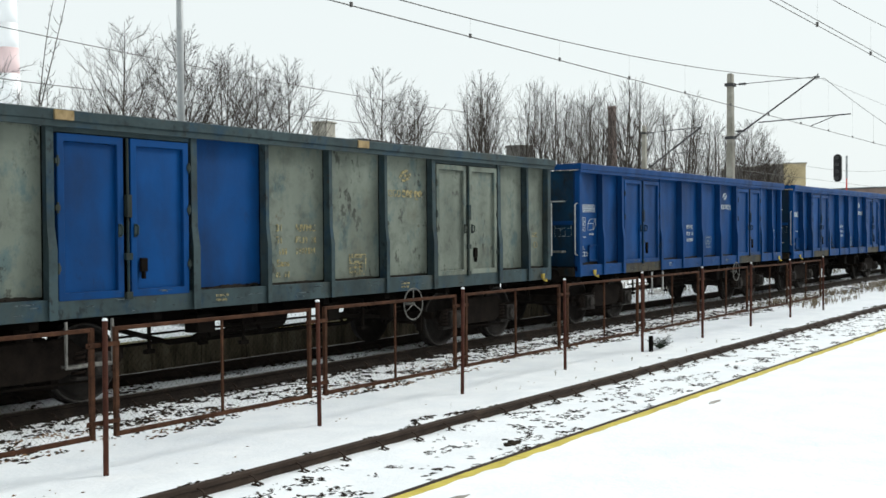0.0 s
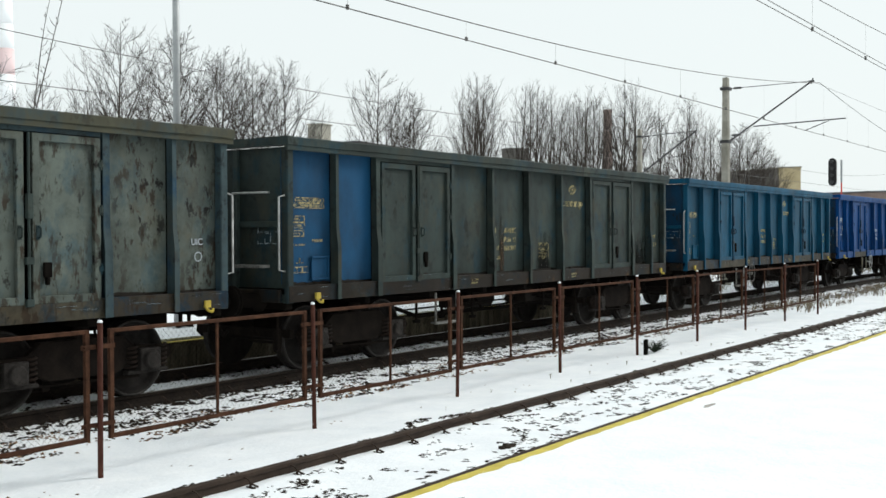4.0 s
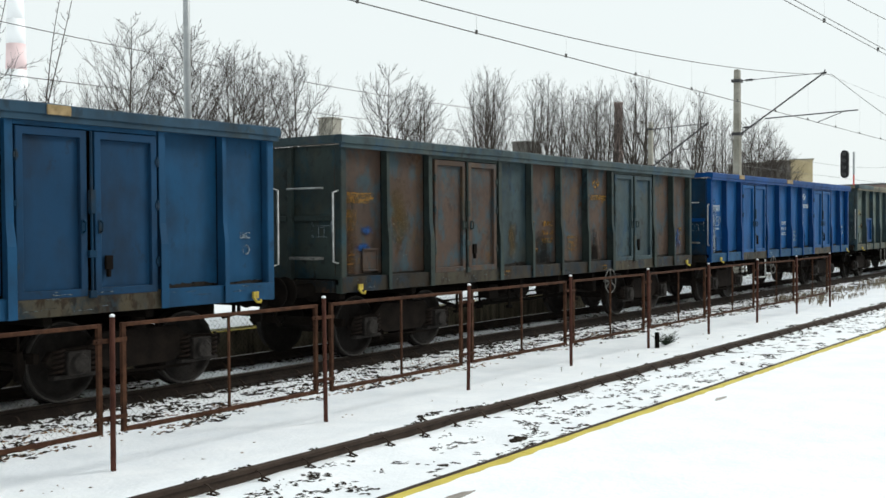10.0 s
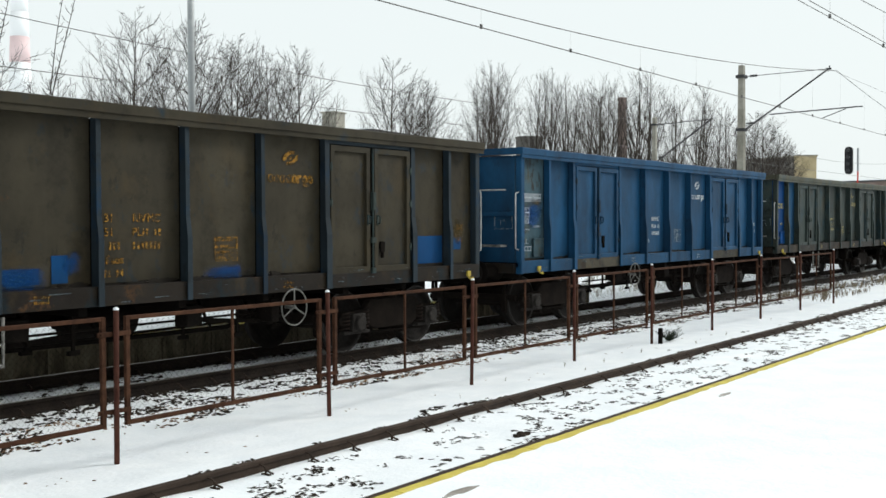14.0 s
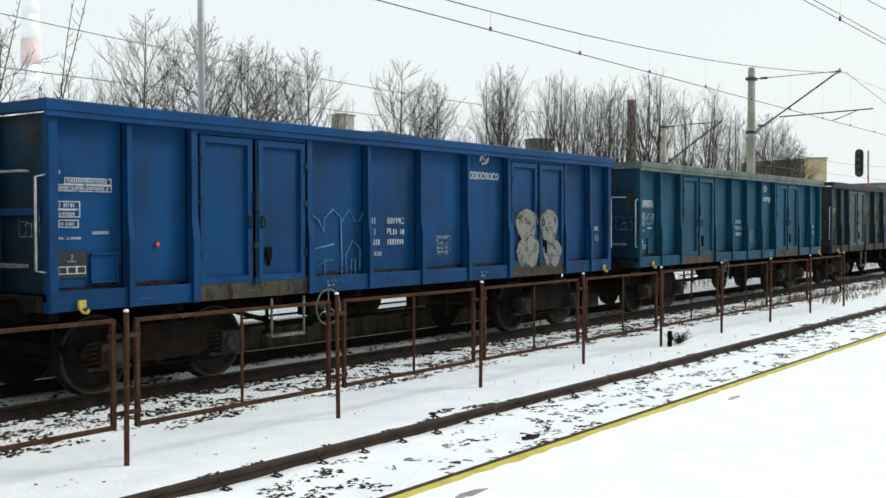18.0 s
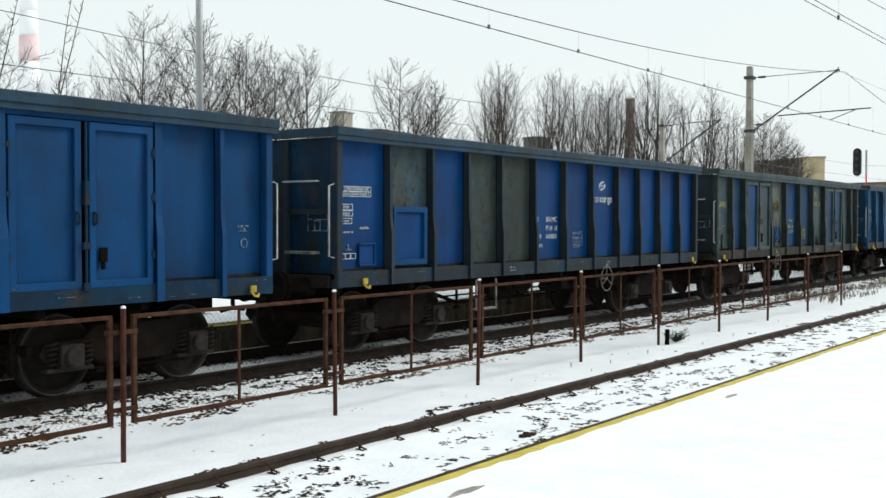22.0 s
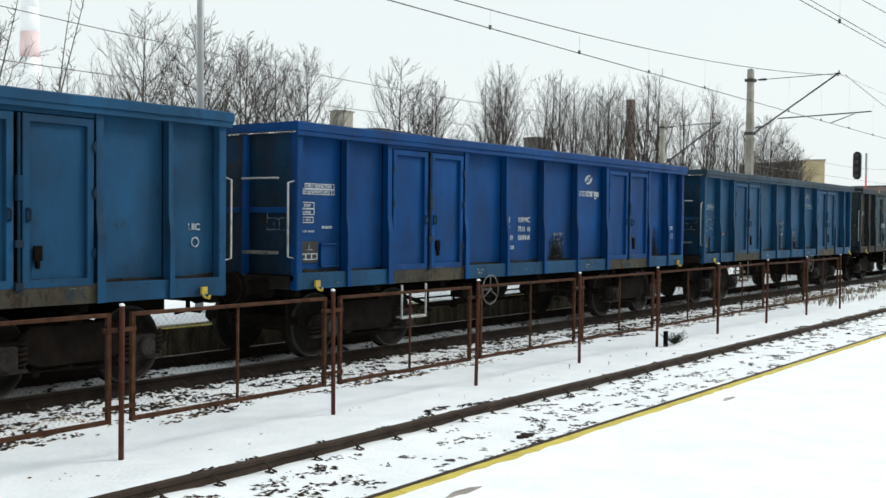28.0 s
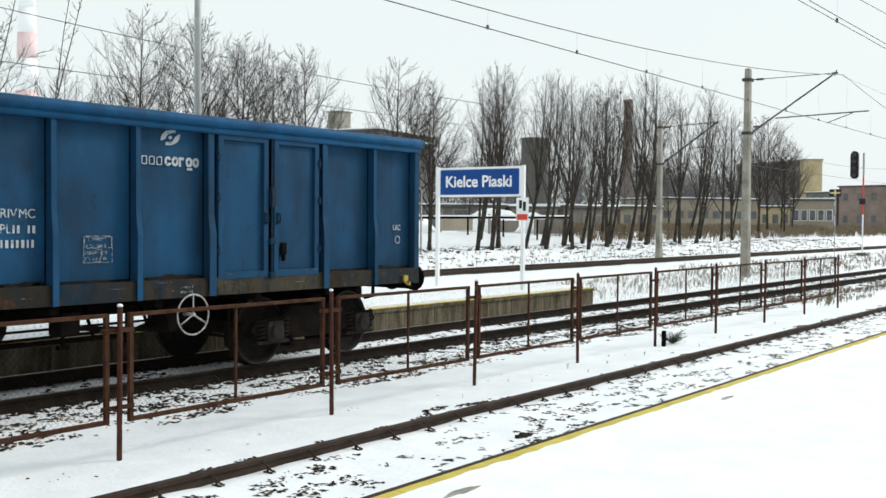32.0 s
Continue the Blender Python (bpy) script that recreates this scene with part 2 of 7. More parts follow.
def smear(name, col, strength):
    """A soft-edged stain, thickest at its foot and broken up by streaks."""
    m, n, l, bsdf = tree_of(name)
    v = coords(n, l, (9, 9, 1.6))
    streak, cloud_n = noise_tex(n, l, v, 1.0, 4, 0.65), noise_tex(n, l, coords(n, l), 6.0, 5, 0.7)
    l.new(mix(n, l, cloud_n, tuple(0.7 * c for c in col), tuple(1.3 * c for c in col)), bsdf.inputs["Base Color"])
    bsdf.inputs["Roughness"].default_value = 0.9
    bsdf.inputs["Specular IOR Level"].default_value = 0.05
    tc, sep = n.new("ShaderNodeTexCoord"), n.new("ShaderNodeSeparateXYZ")
    l.new(tc.outputs["Generated"], sep.inputs[0])

    def op(kind, a, b):
        q = n.new("ShaderNodeMath")
        q.operation = kind
        for sock, val in zip(q.inputs, (a, b)):
            if isinstance(val, (int, float)):
                sock.default_value = val
            else:
                l.new(val, sock)
        return q.outputs[0]

    across = op("SUBTRACT", 1.0, op("ABSOLUTE", op("SUBTRACT", op("MULTIPLY", sep.outputs["X"], 2.0), 1.0), 0.0))
    body = op("MULTIPLY", across, op("SUBTRACT", 1.0, sep.outputs["Z"]))
    rough = op("MULTIPLY", op("SUBTRACT", op("ADD", streak, cloud_n), 1.0), 0.9)
    amount = op("MULTIPLY", ramp(n, l, op("ADD", body, rough), BW(0.12, 0.62)), strength)
    clear, both = n.new("ShaderNodeBsdfTransparent"), n.new("ShaderNodeMixShader")
    l.new(amount, both.inputs[0])
    l.new(clear.outputs[0], both.inputs[1])
    l.new(bsdf.outputs[0], both.inputs[2])
    l.new(both.outputs[0], n["Material Output"].inputs["Surface"])
    return m


LIME = smear("pale_lime_stain", (0.16, 0.2, 0.25), 0.5)
CAKE = stencil("caked_coal_dirt", (0.015, 0.012, 0.009), 0.35, 7.0)
SCUFF = stencil("scraped_pale_paint", (0.10, 0.125, 0.135), 0.8, 11.0)
SOOTM = smear("soot_smear", (0.010, 0.0095, 0.009), 0.5)
RUSTM = smear("rust_run", (0.05, 0.027, 0.014), 0.42)
FLAME = stencil("graffiti_pale_blue", (0.07, 0.2, 0.36), 0.5)
GRAFW = stencil("graffiti_grey_white", (0.19, 0.19, 0.175), 0.55, 5.0)


def blotch(name, col, strength):
    """A soft round stain, broken at its rim."""
    m, n, l, bsdf = tree_of(name)
    bsdf.inputs["Base Color"].default_value = (*col, 1)
    bsdf.inputs["Roughness"].default_value = 0.8
    bsdf.inputs["Specular IOR Level"].default_value = 0.1
    tc, mp, dist = n.new("ShaderNodeTexCoord"), n.new("ShaderNodeMapping"), n.new("ShaderNodeVectorMath")
    mp.inputs["Location"].default_value, mp.inputs["Scale"].default_value = (-1, 0, -1), (2, 0, 2)
    dist.operation = "LENGTH"
    l.new(tc.outputs["Generated"], mp.inputs["Vector"])
    l.new(mp.outputs[0], dist.inputs[0])
    edge = n.new("ShaderNodeMath")
    l.new(dist.outputs["Value"], edge.inputs[0])
    l.new(times(n, l, noise_tex(n, l, coords(n, l), 6.5, 7, 0.72), 2.2), edge.inputs[1])
    clear, both = n.new("ShaderNodeBsdfTransparent"), n.new("ShaderNodeMixShader")
    l.new(times(n, l, ramp(n, l, times(n, l, edge.outputs[0], 0.5), ((0.55, (1, 1, 1)), (1.0, (0, 0, 0)))), strength), both.inputs[0])
    l.new(clear.outputs[0], both.inputs[1])
    l.new(bsdf.outputs[0], both.inputs[2])
    l.new(both.outputs[0], n["Material Output"].inputs["Surface"])
    return m


DAB = blotch("dark_blue_dab", (0.003, 0.022, 0.055), 0.65)
OCHREDAB = blotch("ochre_rust_dab", (0.085, 0.057, 0.022), 0.6)
PALEDAB = blotch("rubbed_pale_blue", (0.006, 0.05, 0.17), 0.7)
DULLDAB = blotch("rubbed_dull_blue", (0.014, 0.045, 0.085), 0.6)
MARKO = stencil("orange_stencil", (0.26, 0.135, 0.02), 0.75)
BLACKM = plain("black_panel_paint", (0.01, 0.01, 0.011), (0.02, 0.02, 0.02), 9, 0.6)
HANDRAIL = plain("white_handrail_paint", (0.22, 0.22, 0.21), (0.48, 0.49, 0.48), 12, 0.5)
SIGNALY = plain("yellow_hook_paint", (0.24, 0.17, 0.03), (0.55, 0.42, 0.05), 9, 0.7)
# under-wagon shade is put into the near-black UNDER, BOGIE and TREAD colours
UNDER = plain("sooty_shaded_underframe_steel", (0.003, 0.0026, 0.0022), (0.009, 0.007, 0.0055), 4, 0.95, gloss=0.05)
BOGIE = plain("brake_dust_shaded_steel", (0.004, 0.0032, 0.0027), (0.014, 0.0105, 0.0082), 5, 0.95, gloss=0.06)
TYREM = plain("bright_tyre_steel", (0.02, 0.018, 0.0165), (0.05, 0.046, 0.042), 9, 0.55, 0.4, gloss=0.2)
BOXM = plain("grey_axle_box_casting", (0.008, 0.0068, 0.006), (0.032, 0.028, 0.025), 7, 0.8, gloss=0.15)
TREAD = plain("worn_shaded_wheel_steel", (0.006, 0.0052, 0.0048), (0.018, 0.0155, 0.0135), 9, 0.75, 0.1, gloss=0.12)
SNOW = plain("fresh_snow", (0.78, 0.81, 0.84), (0.89, 0.905, 0.92), 2.2, 0.65, 0, 0.05, False, strength=0.35)
RAILM = plain("rusty_rail_steel", (0.024, 0.016, 0.012), (0.055, 0.038, 0.028), 5, 0.75, 0.0, 0.003, gloss=0.15)
RAILTOP = plain("worn_rail_head", (0.16, 0.14, 0.12), (0.24, 0.22, 0.20), 6, 0.4, 0.5, 0.002)
# rails under the train: its shade is put into this darker steel
RAILD = plain("shaded_rail_steel", (0.008, 0.006, 0.005), (0.022, 0.016, 0.012), 5, 0.85, 0.0, 0.003, gloss=0.1)
STONE = plain("dark_ballast_stone", (0.012, 0.0095, 0.0075), (0.045, 0.035, 0.027), 7, 0.95, 0, 0.01, gloss=0.1)
LEAF = plain("dead_brown_leaf", (0.12, 0.06, 0.03), (0.28, 0.17, 0.09), 3, 0.8)
SPRINGM = plain("rusty_spring_steel", (0.007, 0.0048, 0.004), (0.02, 0.013, 0.0095), 9, 0.85, gloss=0.1)
FENCEM = plain("rusted_fence_iron", (0.026, 0.0115, 0.007), (0.08, 0.037, 0.021), 10, 0.85, 0, 0.003, gloss=0.1)
POSTM = plain("brown_red_post_paint", (0.045, 0.016, 0.011), (0.088, 0.034, 0.023), 8, 0.75, 0, 0.003, gloss=0.12)
WIREM = plain("rusted_mesh_wire", (0.006, 0.0045, 0.004), (0.018, 0.014, 0.012), 12, 0.9, 0.0, gloss=0.05)
CONC = plain("weathered_concrete", (0.20, 0.19, 0.16), (0.36, 0.34, 0.29), 1.4, 0.85, 0, 0.01)
MASTC = plain("mast_concrete", (0.16, 0.15, 0.12), (0.36, 0.345, 0.3), 1.3, 0.85, 0, 0.006)
# stained concrete, also darkened: shade behind the train is put into its colour
PLATC = plain("stained_shaded_platform_concrete", (0.045, 0.035, 0.022), (0.19, 0.165, 0.115), 1.8, 0.95, 0, 0.012, True, (3, 3, 0.6), gloss=0.05)
YELLOW = plain("worn_yellow_line_paint", (0.42, 0.33, 0.05), (0.62, 0.52, 0.10), 5, 0.7, 0, 0.004)
SLUSH = plain("brown_slush", (0.20, 0.175, 0.15), (0.42, 0.39, 0.36), 5, 0.7)
STEELG = plain("galvanised_steel", (0.30, 0.315, 0.32), (0.42, 0.435, 0.44), 4, 0.5, 0.3, 0.002)
CABLE = plain("overhead_wire_copper", (0.07, 0.068, 0.066), (0.12, 0.115, 0.11), 20, 0.6, 0.3)
ARMM = plain("dark_cantilever_steel", (0.03, 0.03, 0.032), (0.06, 0.06, 0.062), 8, 0.6, 0.2)
BARK = plain("grey_brown_bark", (0.03, 0.025, 0.021), (0.07, 0.06, 0.05), 5, 0.95, 0, 0.02, gloss=0.08)
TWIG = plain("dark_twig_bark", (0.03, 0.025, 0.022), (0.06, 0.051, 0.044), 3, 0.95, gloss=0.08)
# distant wood's bark: the mist is put into this paled colour
FARTWIG = plain("hazed_twig_bark", (0.08, 0.075, 0.072), (0.15, 0.143, 0.138), 3, 0.95, gloss=0.08)
SPRIG = plain("dark_fir_needles", (0.010, 0.016, 0.010), (0.03, 0.042, 0.026), 6, 0.9, gloss=0.1)
DRYGRASS = plain("dry_winter_grass", (0.13, 0.10, 0.065), (0.27, 0.22, 0.15), 2, 0.9)
FROST = plain("frosted_weeds", (0.28, 0.25, 0.20), (0.55, 0.53, 0.49), 2, 0.9)
SIGNBLUE = plain("sign_blue_enamel", (0.003, 0.05, 0.22), (0.005, 0.06, 0.25), 3, 0.5, gloss=0.2)
SIGNWHITE = plain("sign_white_enamel", (0.72, 0.74, 0.75), (0.82, 0.83, 0.84), 3, 0.45)
PALEY = plain("pale_yellow_enamel", (0.45, 0.4, 0.2), (0.6, 0.54, 0.3), 6, 0.6)
SIGNRED = plain("sign_red_enamel", (0.55, 0.04, 0.03), (0.62, 0.06, 0.04), 6, 0.5)
OCHRE = plain("ochre_render_wall", (0.38, 0.31, 0.18), (0.48, 0.40, 0.25), 0.5, 0.9)
TANW = plain("tan_render_wall", (0.24, 0.205, 0.155), (0.34, 0.30, 0.235), 0.4, 0.9)
DARKW = plain("grey_brown_wall", (0.12, 0.11, 0.096), (0.20, 0.185, 0.165), 0.4, 0.9)
BRICKW = plain("red_brick_wall", (0.165, 0.122, 0.105), (0.265, 0.2, 0.175), 0.4, 0.9)
TOWERM = plain("tarred_tower_boards", (0.08, 0.076, 0.068), (0.13, 0.125, 0.115), 0.8, 0.9, 0, 0.02, True, (3, 3, 0.4))
# chimney brick, lightened: distance haze is put into the colour
BRICKD = plain("hazed_brick", (0.19, 0.145, 0.13), (0.27, 0.21, 0.19), 0.8, 0.9)
ROOFM = plain("dark_felt_roof", (0.06, 0.06, 0.062), (0.11, 0.11, 0.112), 0.6, 0.9)
GLASSD = plain("dim_window_glass", (0.07, 0.075, 0.08), (0.15, 0.155, 0.16), 1, 0.3)
WINW = plain("white_window_frame", (0.6, 0.61, 0.62), (0.75, 0.76, 0.77), 3, 0.6)
# haze in front of the tall chimney is put into its pale band colours
PINK = plain("hazed_red_chimney_paint", (0.72, 0.54, 0.54), (0.78, 0.62, 0.62), 0.1, 0.8)
PALE = plain("hazed_white_chimney_paint", (0.86, 0.87, 0.88), (0.9, 0.91, 0.92), 0.1, 0.8)
SIGBLACK = plain("signal_black_enamel", (0.008, 0.008, 0.009), (0.016, 0.016, 0.017), 6, 0.5)


# ---- mesh building ----
class Shape:
    """Collects closed pieces of one mesh."""

    def __init__(self):
        self.v, self.f = [], []

    def add(self, verts, faces):
        k = len(self.v)
        self.v += [tuple(p) for p in verts]
        self.f += [tuple(i + k for i in q) for q in faces]
        return self

    def box(self, x0, x1, y0, y1, z0, z1):
        return self.add([(x, y, z) for z in (z0, z1) for y in (y0, y1) for x in (x0, x1)],
                        [(0, 2, 3, 1), (4, 5, 7, 6), (0, 1, 5, 4), (2, 6, 7, 3), (0, 4, 6, 2), (1, 3, 7, 5)])

    def tube(self, a, b, r, r2=None, n=8, caps=True):
        a, b = Vector(a), Vector(b)
        d = (b - a).normalized()
        s = d.orthogonal().normalized()
        u = d.cross(s)
        r2 = r if r2 is None else r2
        ring = [(math.cos(2 * math.pi * i / n), math.sin(2 * math.pi * i / n)) for i in range(n)]
        vs = [a + (s * c + u * w) * r for c, w in ring] + [b + (s * c + u * w) * r2 for c, w in ring]
        fs = [(i, (i + 1) % n, n + (i + 1) % n, n + i) for i in range(n)] + ([tuple(range(n))[::-1], tuple(range(n, 2 * n))] if caps else [])
        return self.add(vs, fs)

    def path(self, pts, r, n=6):
        """One bent tube through the points."""
        pts = [Vector(p) for p in pts]
        closed = (pts[0] - pts[-1]).length < 1e-6
        if closed:
            pts = pts[:-1]
        m = len(pts)
        vs, fs, s = [], [], None
        for i, p in enumerate(pts):
            a = pts[i - 1] if i or closed else p
            b = pts[(i + 1) % m] if i < m - 1 or closed else p
            d = (b - a).normalized() if (b - a).length > 1e-9 else (p - a).normalized()
            s = d.orthogonal().normalized() if s is None else (s - d * s.dot(d)).normalized() if (s - d * s.dot(d)).length > 1e-4 else d.orthogonal().normalized()
            u = d.cross(s)
            vs += [p + (s * math.cos(2 * math.pi * q / n) + u * math.sin(2 * math.pi * q / n)) * r for q in range(n)]
        for i in range(m if closed else m - 1):
            j = (i + 1) % m
            fs += [(i * n + q, i * n + (q + 1) % n, j * n + (q + 1) % n, j * n + q) for q in range(n)]
        if not closed:
            fs += [tuple(range(n))[::-1], tuple(range((m - 1) * n, m * n))]
        return self.add(vs, fs)

    def prism(self, outline, y0, y1):
        """An outline in x and z, extruded along y."""
        n = len(outline)
        return self.add([(x, y0, z) for x, z in outline] + [(x, y1, z) for x, z in outline],
                        [tuple(range(n)), tuple(range(n, 2 * n))[::-1]] + [(i, n + i, n + (i + 1) % n, (i + 1) % n) for i in range(n)])

    def slab(self, outline, z0, z1):
        """An outline in x and y, extruded along z."""
        n = len(outline)
        return self.add([(x, y, z0) for x, y in outline] + [(x, y, z1) for x, y in outline],
                        [tuple(range(n))[::-1], tuple(range(n, 2 * n))] + [(i, (i + 1) % n, n + (i + 1) % n, n + i) for i in range(n)])

    def lathe(self, profile, n=20, axis="z"):
        """A profile of (radius, height) turned about an axis."""
        vs, fs, k = [], [], len(profile)
        for i in range(n):
            c, s = math.cos(2 * math.pi * i / n), math.sin(2 * math.pi * i / n)
            for r, h in profile:
                vs.append((r * c, r * s, h) if axis == "z" else (r * c, h, -r * s))
        for i in range(n):
            j = (i + 1) % n
            fs += [(i * k + q, j * k + q, j * k + q + 1, i * k + q + 1) for q in range(k - 1)]
        fs += [tuple(i * k for i in range(n))[::-1], tuple(i * k + k - 1 for i in range(n))]
        return self.add(vs, fs)

    def mesh(self, name, bevel=0.0, smooth=False):
        me = bpy.data.meshes.new(name)
        me.from_pydata(self.v, [], self.f)
        bm = bmesh.new()
        bm.from_mesh(me)
        bmesh.ops.recalc_face_normals(bm, faces=bm.faces)
        if bevel:
            bmesh.ops.bevel(bm, geom=bm.edges[:], offset=bevel, segments=1, affect="EDGES", clamp_overlap=True)
        for q in bm.faces:
            q.smooth = smooth
        bm.to_mesh(me)
        bm.free()
        me.materials.append(None)
        return me


def raw_mesh(name, verts, faces, smooth=False):
    """A large mesh, straight from arrays."""
    me = bpy.data.meshes.new(name)
    me.from_pydata(verts, [], faces)
    me.materials.append(None)
    if smooth:
        me.polygons.foreach_set("use_smooth", [True] * len(me.polygons))
    me.update()
    return me


def part(name, me, material, parent=None, at=(0, 0, 0), label="", turn=0.0):
    """One mesh object, under a thing or a part."""
    ob = new(name, me)
    ob.parent = parent
    ob.location = at
    ob.rotation_euler[2] = turn
    ob.material_slots[0].link = "OBJECT"
    ob.material_slots[0].material = material
    return tagged(ob, label) if label else ob


def thing(name, label, category, at=(0, 0, 0), group="", kind=""):
    return_ob = new(name)
    return_ob.location = at
    return tagged(return_ob, label, category, group, kind)


def solid(name, me, material, label, category, at=(0, 0, 0), group="", kind="", turn=0.0):
    return tagged(part(name, me, material, None, at, "", turn), label, category, group, kind)


def words(text, size, depth=0.004, bold=0.0):
    """Lettering as a mesh in the x-z plane, facing -y."""
    cu = bpy.data.curves.new("lettering", "FONT")
    cu.body, cu.size, cu.extrude, cu.align_x, cu.align_y = text, size, depth, "CENTER", "CENTER"
    cu.offset = bold
    ob = new("lettering", cu)
    ob.rotation_euler[0] = math.pi / 2
    bpy.context.view_layer.update()
    me = bpy.data.meshes.new_from_object(ob.evaluated_get(bpy.context.evaluated_depsgraph_get()))
    me.transform(ob.matrix_world)
    bpy.data.objects.remove(ob)
    me.materials.clear()
    me.materials.append(None)
    return me


# ---- ground ----
NEAR_C, FAR_C, THIRD_C = 5.56, 11.28, 25.2
RAIL_HALF = 0.753


def step(a, b, x):
    t = min(1.0, max(0.0, (x - a) / (b - a)))
    return t * t * (3 - 2 * t)


def ground_z(x, y):
    z = -0.16 + 0.62 * step(27.6, 31.5, y) + 0.75 * step(36.5, 43, y) + 0.1 * step(50, 90, y)
    z += 0.055 * (1 - step(6.75, 7.35, y)) * step(3.5, 3.9, y)
    if 4 < y < 60 and -10 < x < 130:
        z += 0.022 * noise.noise((x * 0.9, y * 1.3, 0)) + 0.012 * noise.noise((x * 3.1, y * 4.3, 5))
        z += 0.05 * step(12, 30, y) * noise.noise((x * 0.5, y * 0.7, 9)) + 0.16 * step(27, 31, y) * noise.noise((x * 0.35, y * 0.5, 3))
    return z


def build_ground():
    xs = [-3000, -900, -300, -120, -50, -20, -5, 0] + [0.16 * i for i in range(1, 280)] + [45 + 0.6 * i for i in range(120)] + [120, 135, 160, 200, 300, 700, 3000]
    ys = [-3000, -600, -120, -30, -8, 0, 3.0] + [3.9 + 0.16 * i for i in range(58)] + [13.2 + 0.5 * i for i in range(60)] + [44, 47, 52, 60, 75, 90, 130, 250, 700, 3000]
    verts = [(x, y, ground_z(x, y)) for y in ys for x in xs]
    w = len(xs)
    faces = [(j * w + i, j * w + i + 1, (j + 1) * w + i + 1, (j + 1) * w + i) for j in range(len(ys) - 1) for i in range(w - 1)]
    solid("ground", raw_mesh("ground", verts, faces, True), SNOW, "flat ground under fresh trodden snow", "ground", kind="structure")


build_ground()


def rail_outline():
    """Half profile mirrored: foot, web, head."""
    half = [(0.065, -0.16), (0.065, -0.148), (0.02, -0.125), (0.01, -0.11), (0.01, -0.05), (0.034, -0.035), (0.036, -0.006), (0.026, 0.0)]
    return half + [(-x, z) for x, z in half[::-1]]


def build_tracks():
    pts = rail_outline()
    n = len(pts)
    x0, x1 = -700, 700
    me = Shape().add([(x0, y, z) for y, z in pts] + [(x1, y, z) for y, z in pts],
                     [tuple(range(n)), tuple(range(n, 2 * n))[::-1]] + [(i, (i + 1) % n, n + (i + 1) % n, n + i) for i in range(n)]).mesh("rail")
    top = Shape().box(x0, x1, -0.024, 0.024, -0.002, 0.0015).mesh("rail_head")
    plate = Shape().box(-0.012, 0.012, -0.15, -0.06, -0.155, -0.143).tube((0, -0.1, -0.16), (0, -0.1, -0.098), 0.012, None, 6).path([(-0.004, -0.035, -0.075), (0, -0.075, -0.085), (0.006, -0.12, -0.125), (0.03, -0.16, -0.145)], 0.009, 5).mesh("rail_fastening")
    for c, nm, fl in ((NEAR_C, "near", True), (FAR_C, "middle", True), (THIRD_C, "far", False)):
        root = tagged(new("railway_track_" + nm), "rusty steel rails half sunk in snow", "railway track", kind="structure")
        for s in (-1, 1):
            r = part("rail", me, RAILD if c == FAR_C else RAILM, root, (0, c + s * RAIL_HALF, 0))
            if c == FAR_C:
                part("rail_head", top, RAILTOP, r, (0, 0, 0), "polished running surface")
        if fl:
            for s in (-1, 1):
                for i in range(0, 70):
                    x = 1.82 + 0.555 * i
                    part("rail_fastening", plate, RAILM, root, (x, c + s * RAIL_HALF, 0.045 if c == NEAR_C else 0))


build_tracks()


def clump(cx, cy, seed):
    return noise.noise((cx * 1.1, cy * 2.3, seed)) + 0.6 * noise.noise((cx * 3.3, cy * 5.1, seed + 4))


def scatter(name, mat, label, category, count, xr, yr, size, seed, keep, flat=0.55, leaf=False, lift=0.0):
    """Many small stones or leaves as one mesh of loose pieces."""
    rng = random.Random(seed)
    verts, faces, tries = [], [], 0
    while count > 0 and tries < 400000:
        tries += 1
        x = xr[0] + (xr[1] - xr[0]) * rng.random() ** 1.3
        y = rng.uniform(*yr)
        if not keep(x, y, rng):
            continue
        count -= 1
        s = rng.uniform(*size)
        z = ground_z(x, y) + lift + s * flat * 0.25
        k, a = len(verts), rng.uniform(0, 6.28)
        if leaf:
            c, d = math.cos(a) * s, math.sin(a) * s
            t = rng.uniform(-0.5, 0.5) * s
            verts += [(x - c, y - d, z), (x + d * 0.5, y - c * 0.5, z + abs(t)), (x + c, y + d, z + 0.3 * t), (x - d * 0.5, y + c * 0.5, z + 0.004), (x, y, z - 0.006)]
            faces += [(k, k + 1, k + 2), (k, k + 2, k + 3), (k, k + 4, k + 1), (k + 1, k + 4, k + 2), (k + 2, k + 4, k + 3), (k + 3, k + 4, k)]
        else:
            for i in range(4):
                q = s * rng.uniform(0.6, 1.25) * (1.7 if i % 2 else 0.8)
                verts.append((x + q * math.cos(a + i * 1.57), y + q * math.sin(a + i * 1.57), z + rng.uniform(-0.2, 0.2) * s * flat))
            verts += [(x + rng.uniform(-0.3, 0.3) * s, y + rng.uniform(-0.3, 0.3) * s, z + s * flat * rng.uniform(0.6, 1.1)), (x, y, z - s * flat)]
            faces += [(k + i, k + (i + 1) % 4, k + 4) for i in range(4)] + [(k + (i + 1) % 4, k + i, k + 5) for i in range(4)]
    solid(name, raw_mesh(name, verts, faces), mat, label, category, kind="stuff")


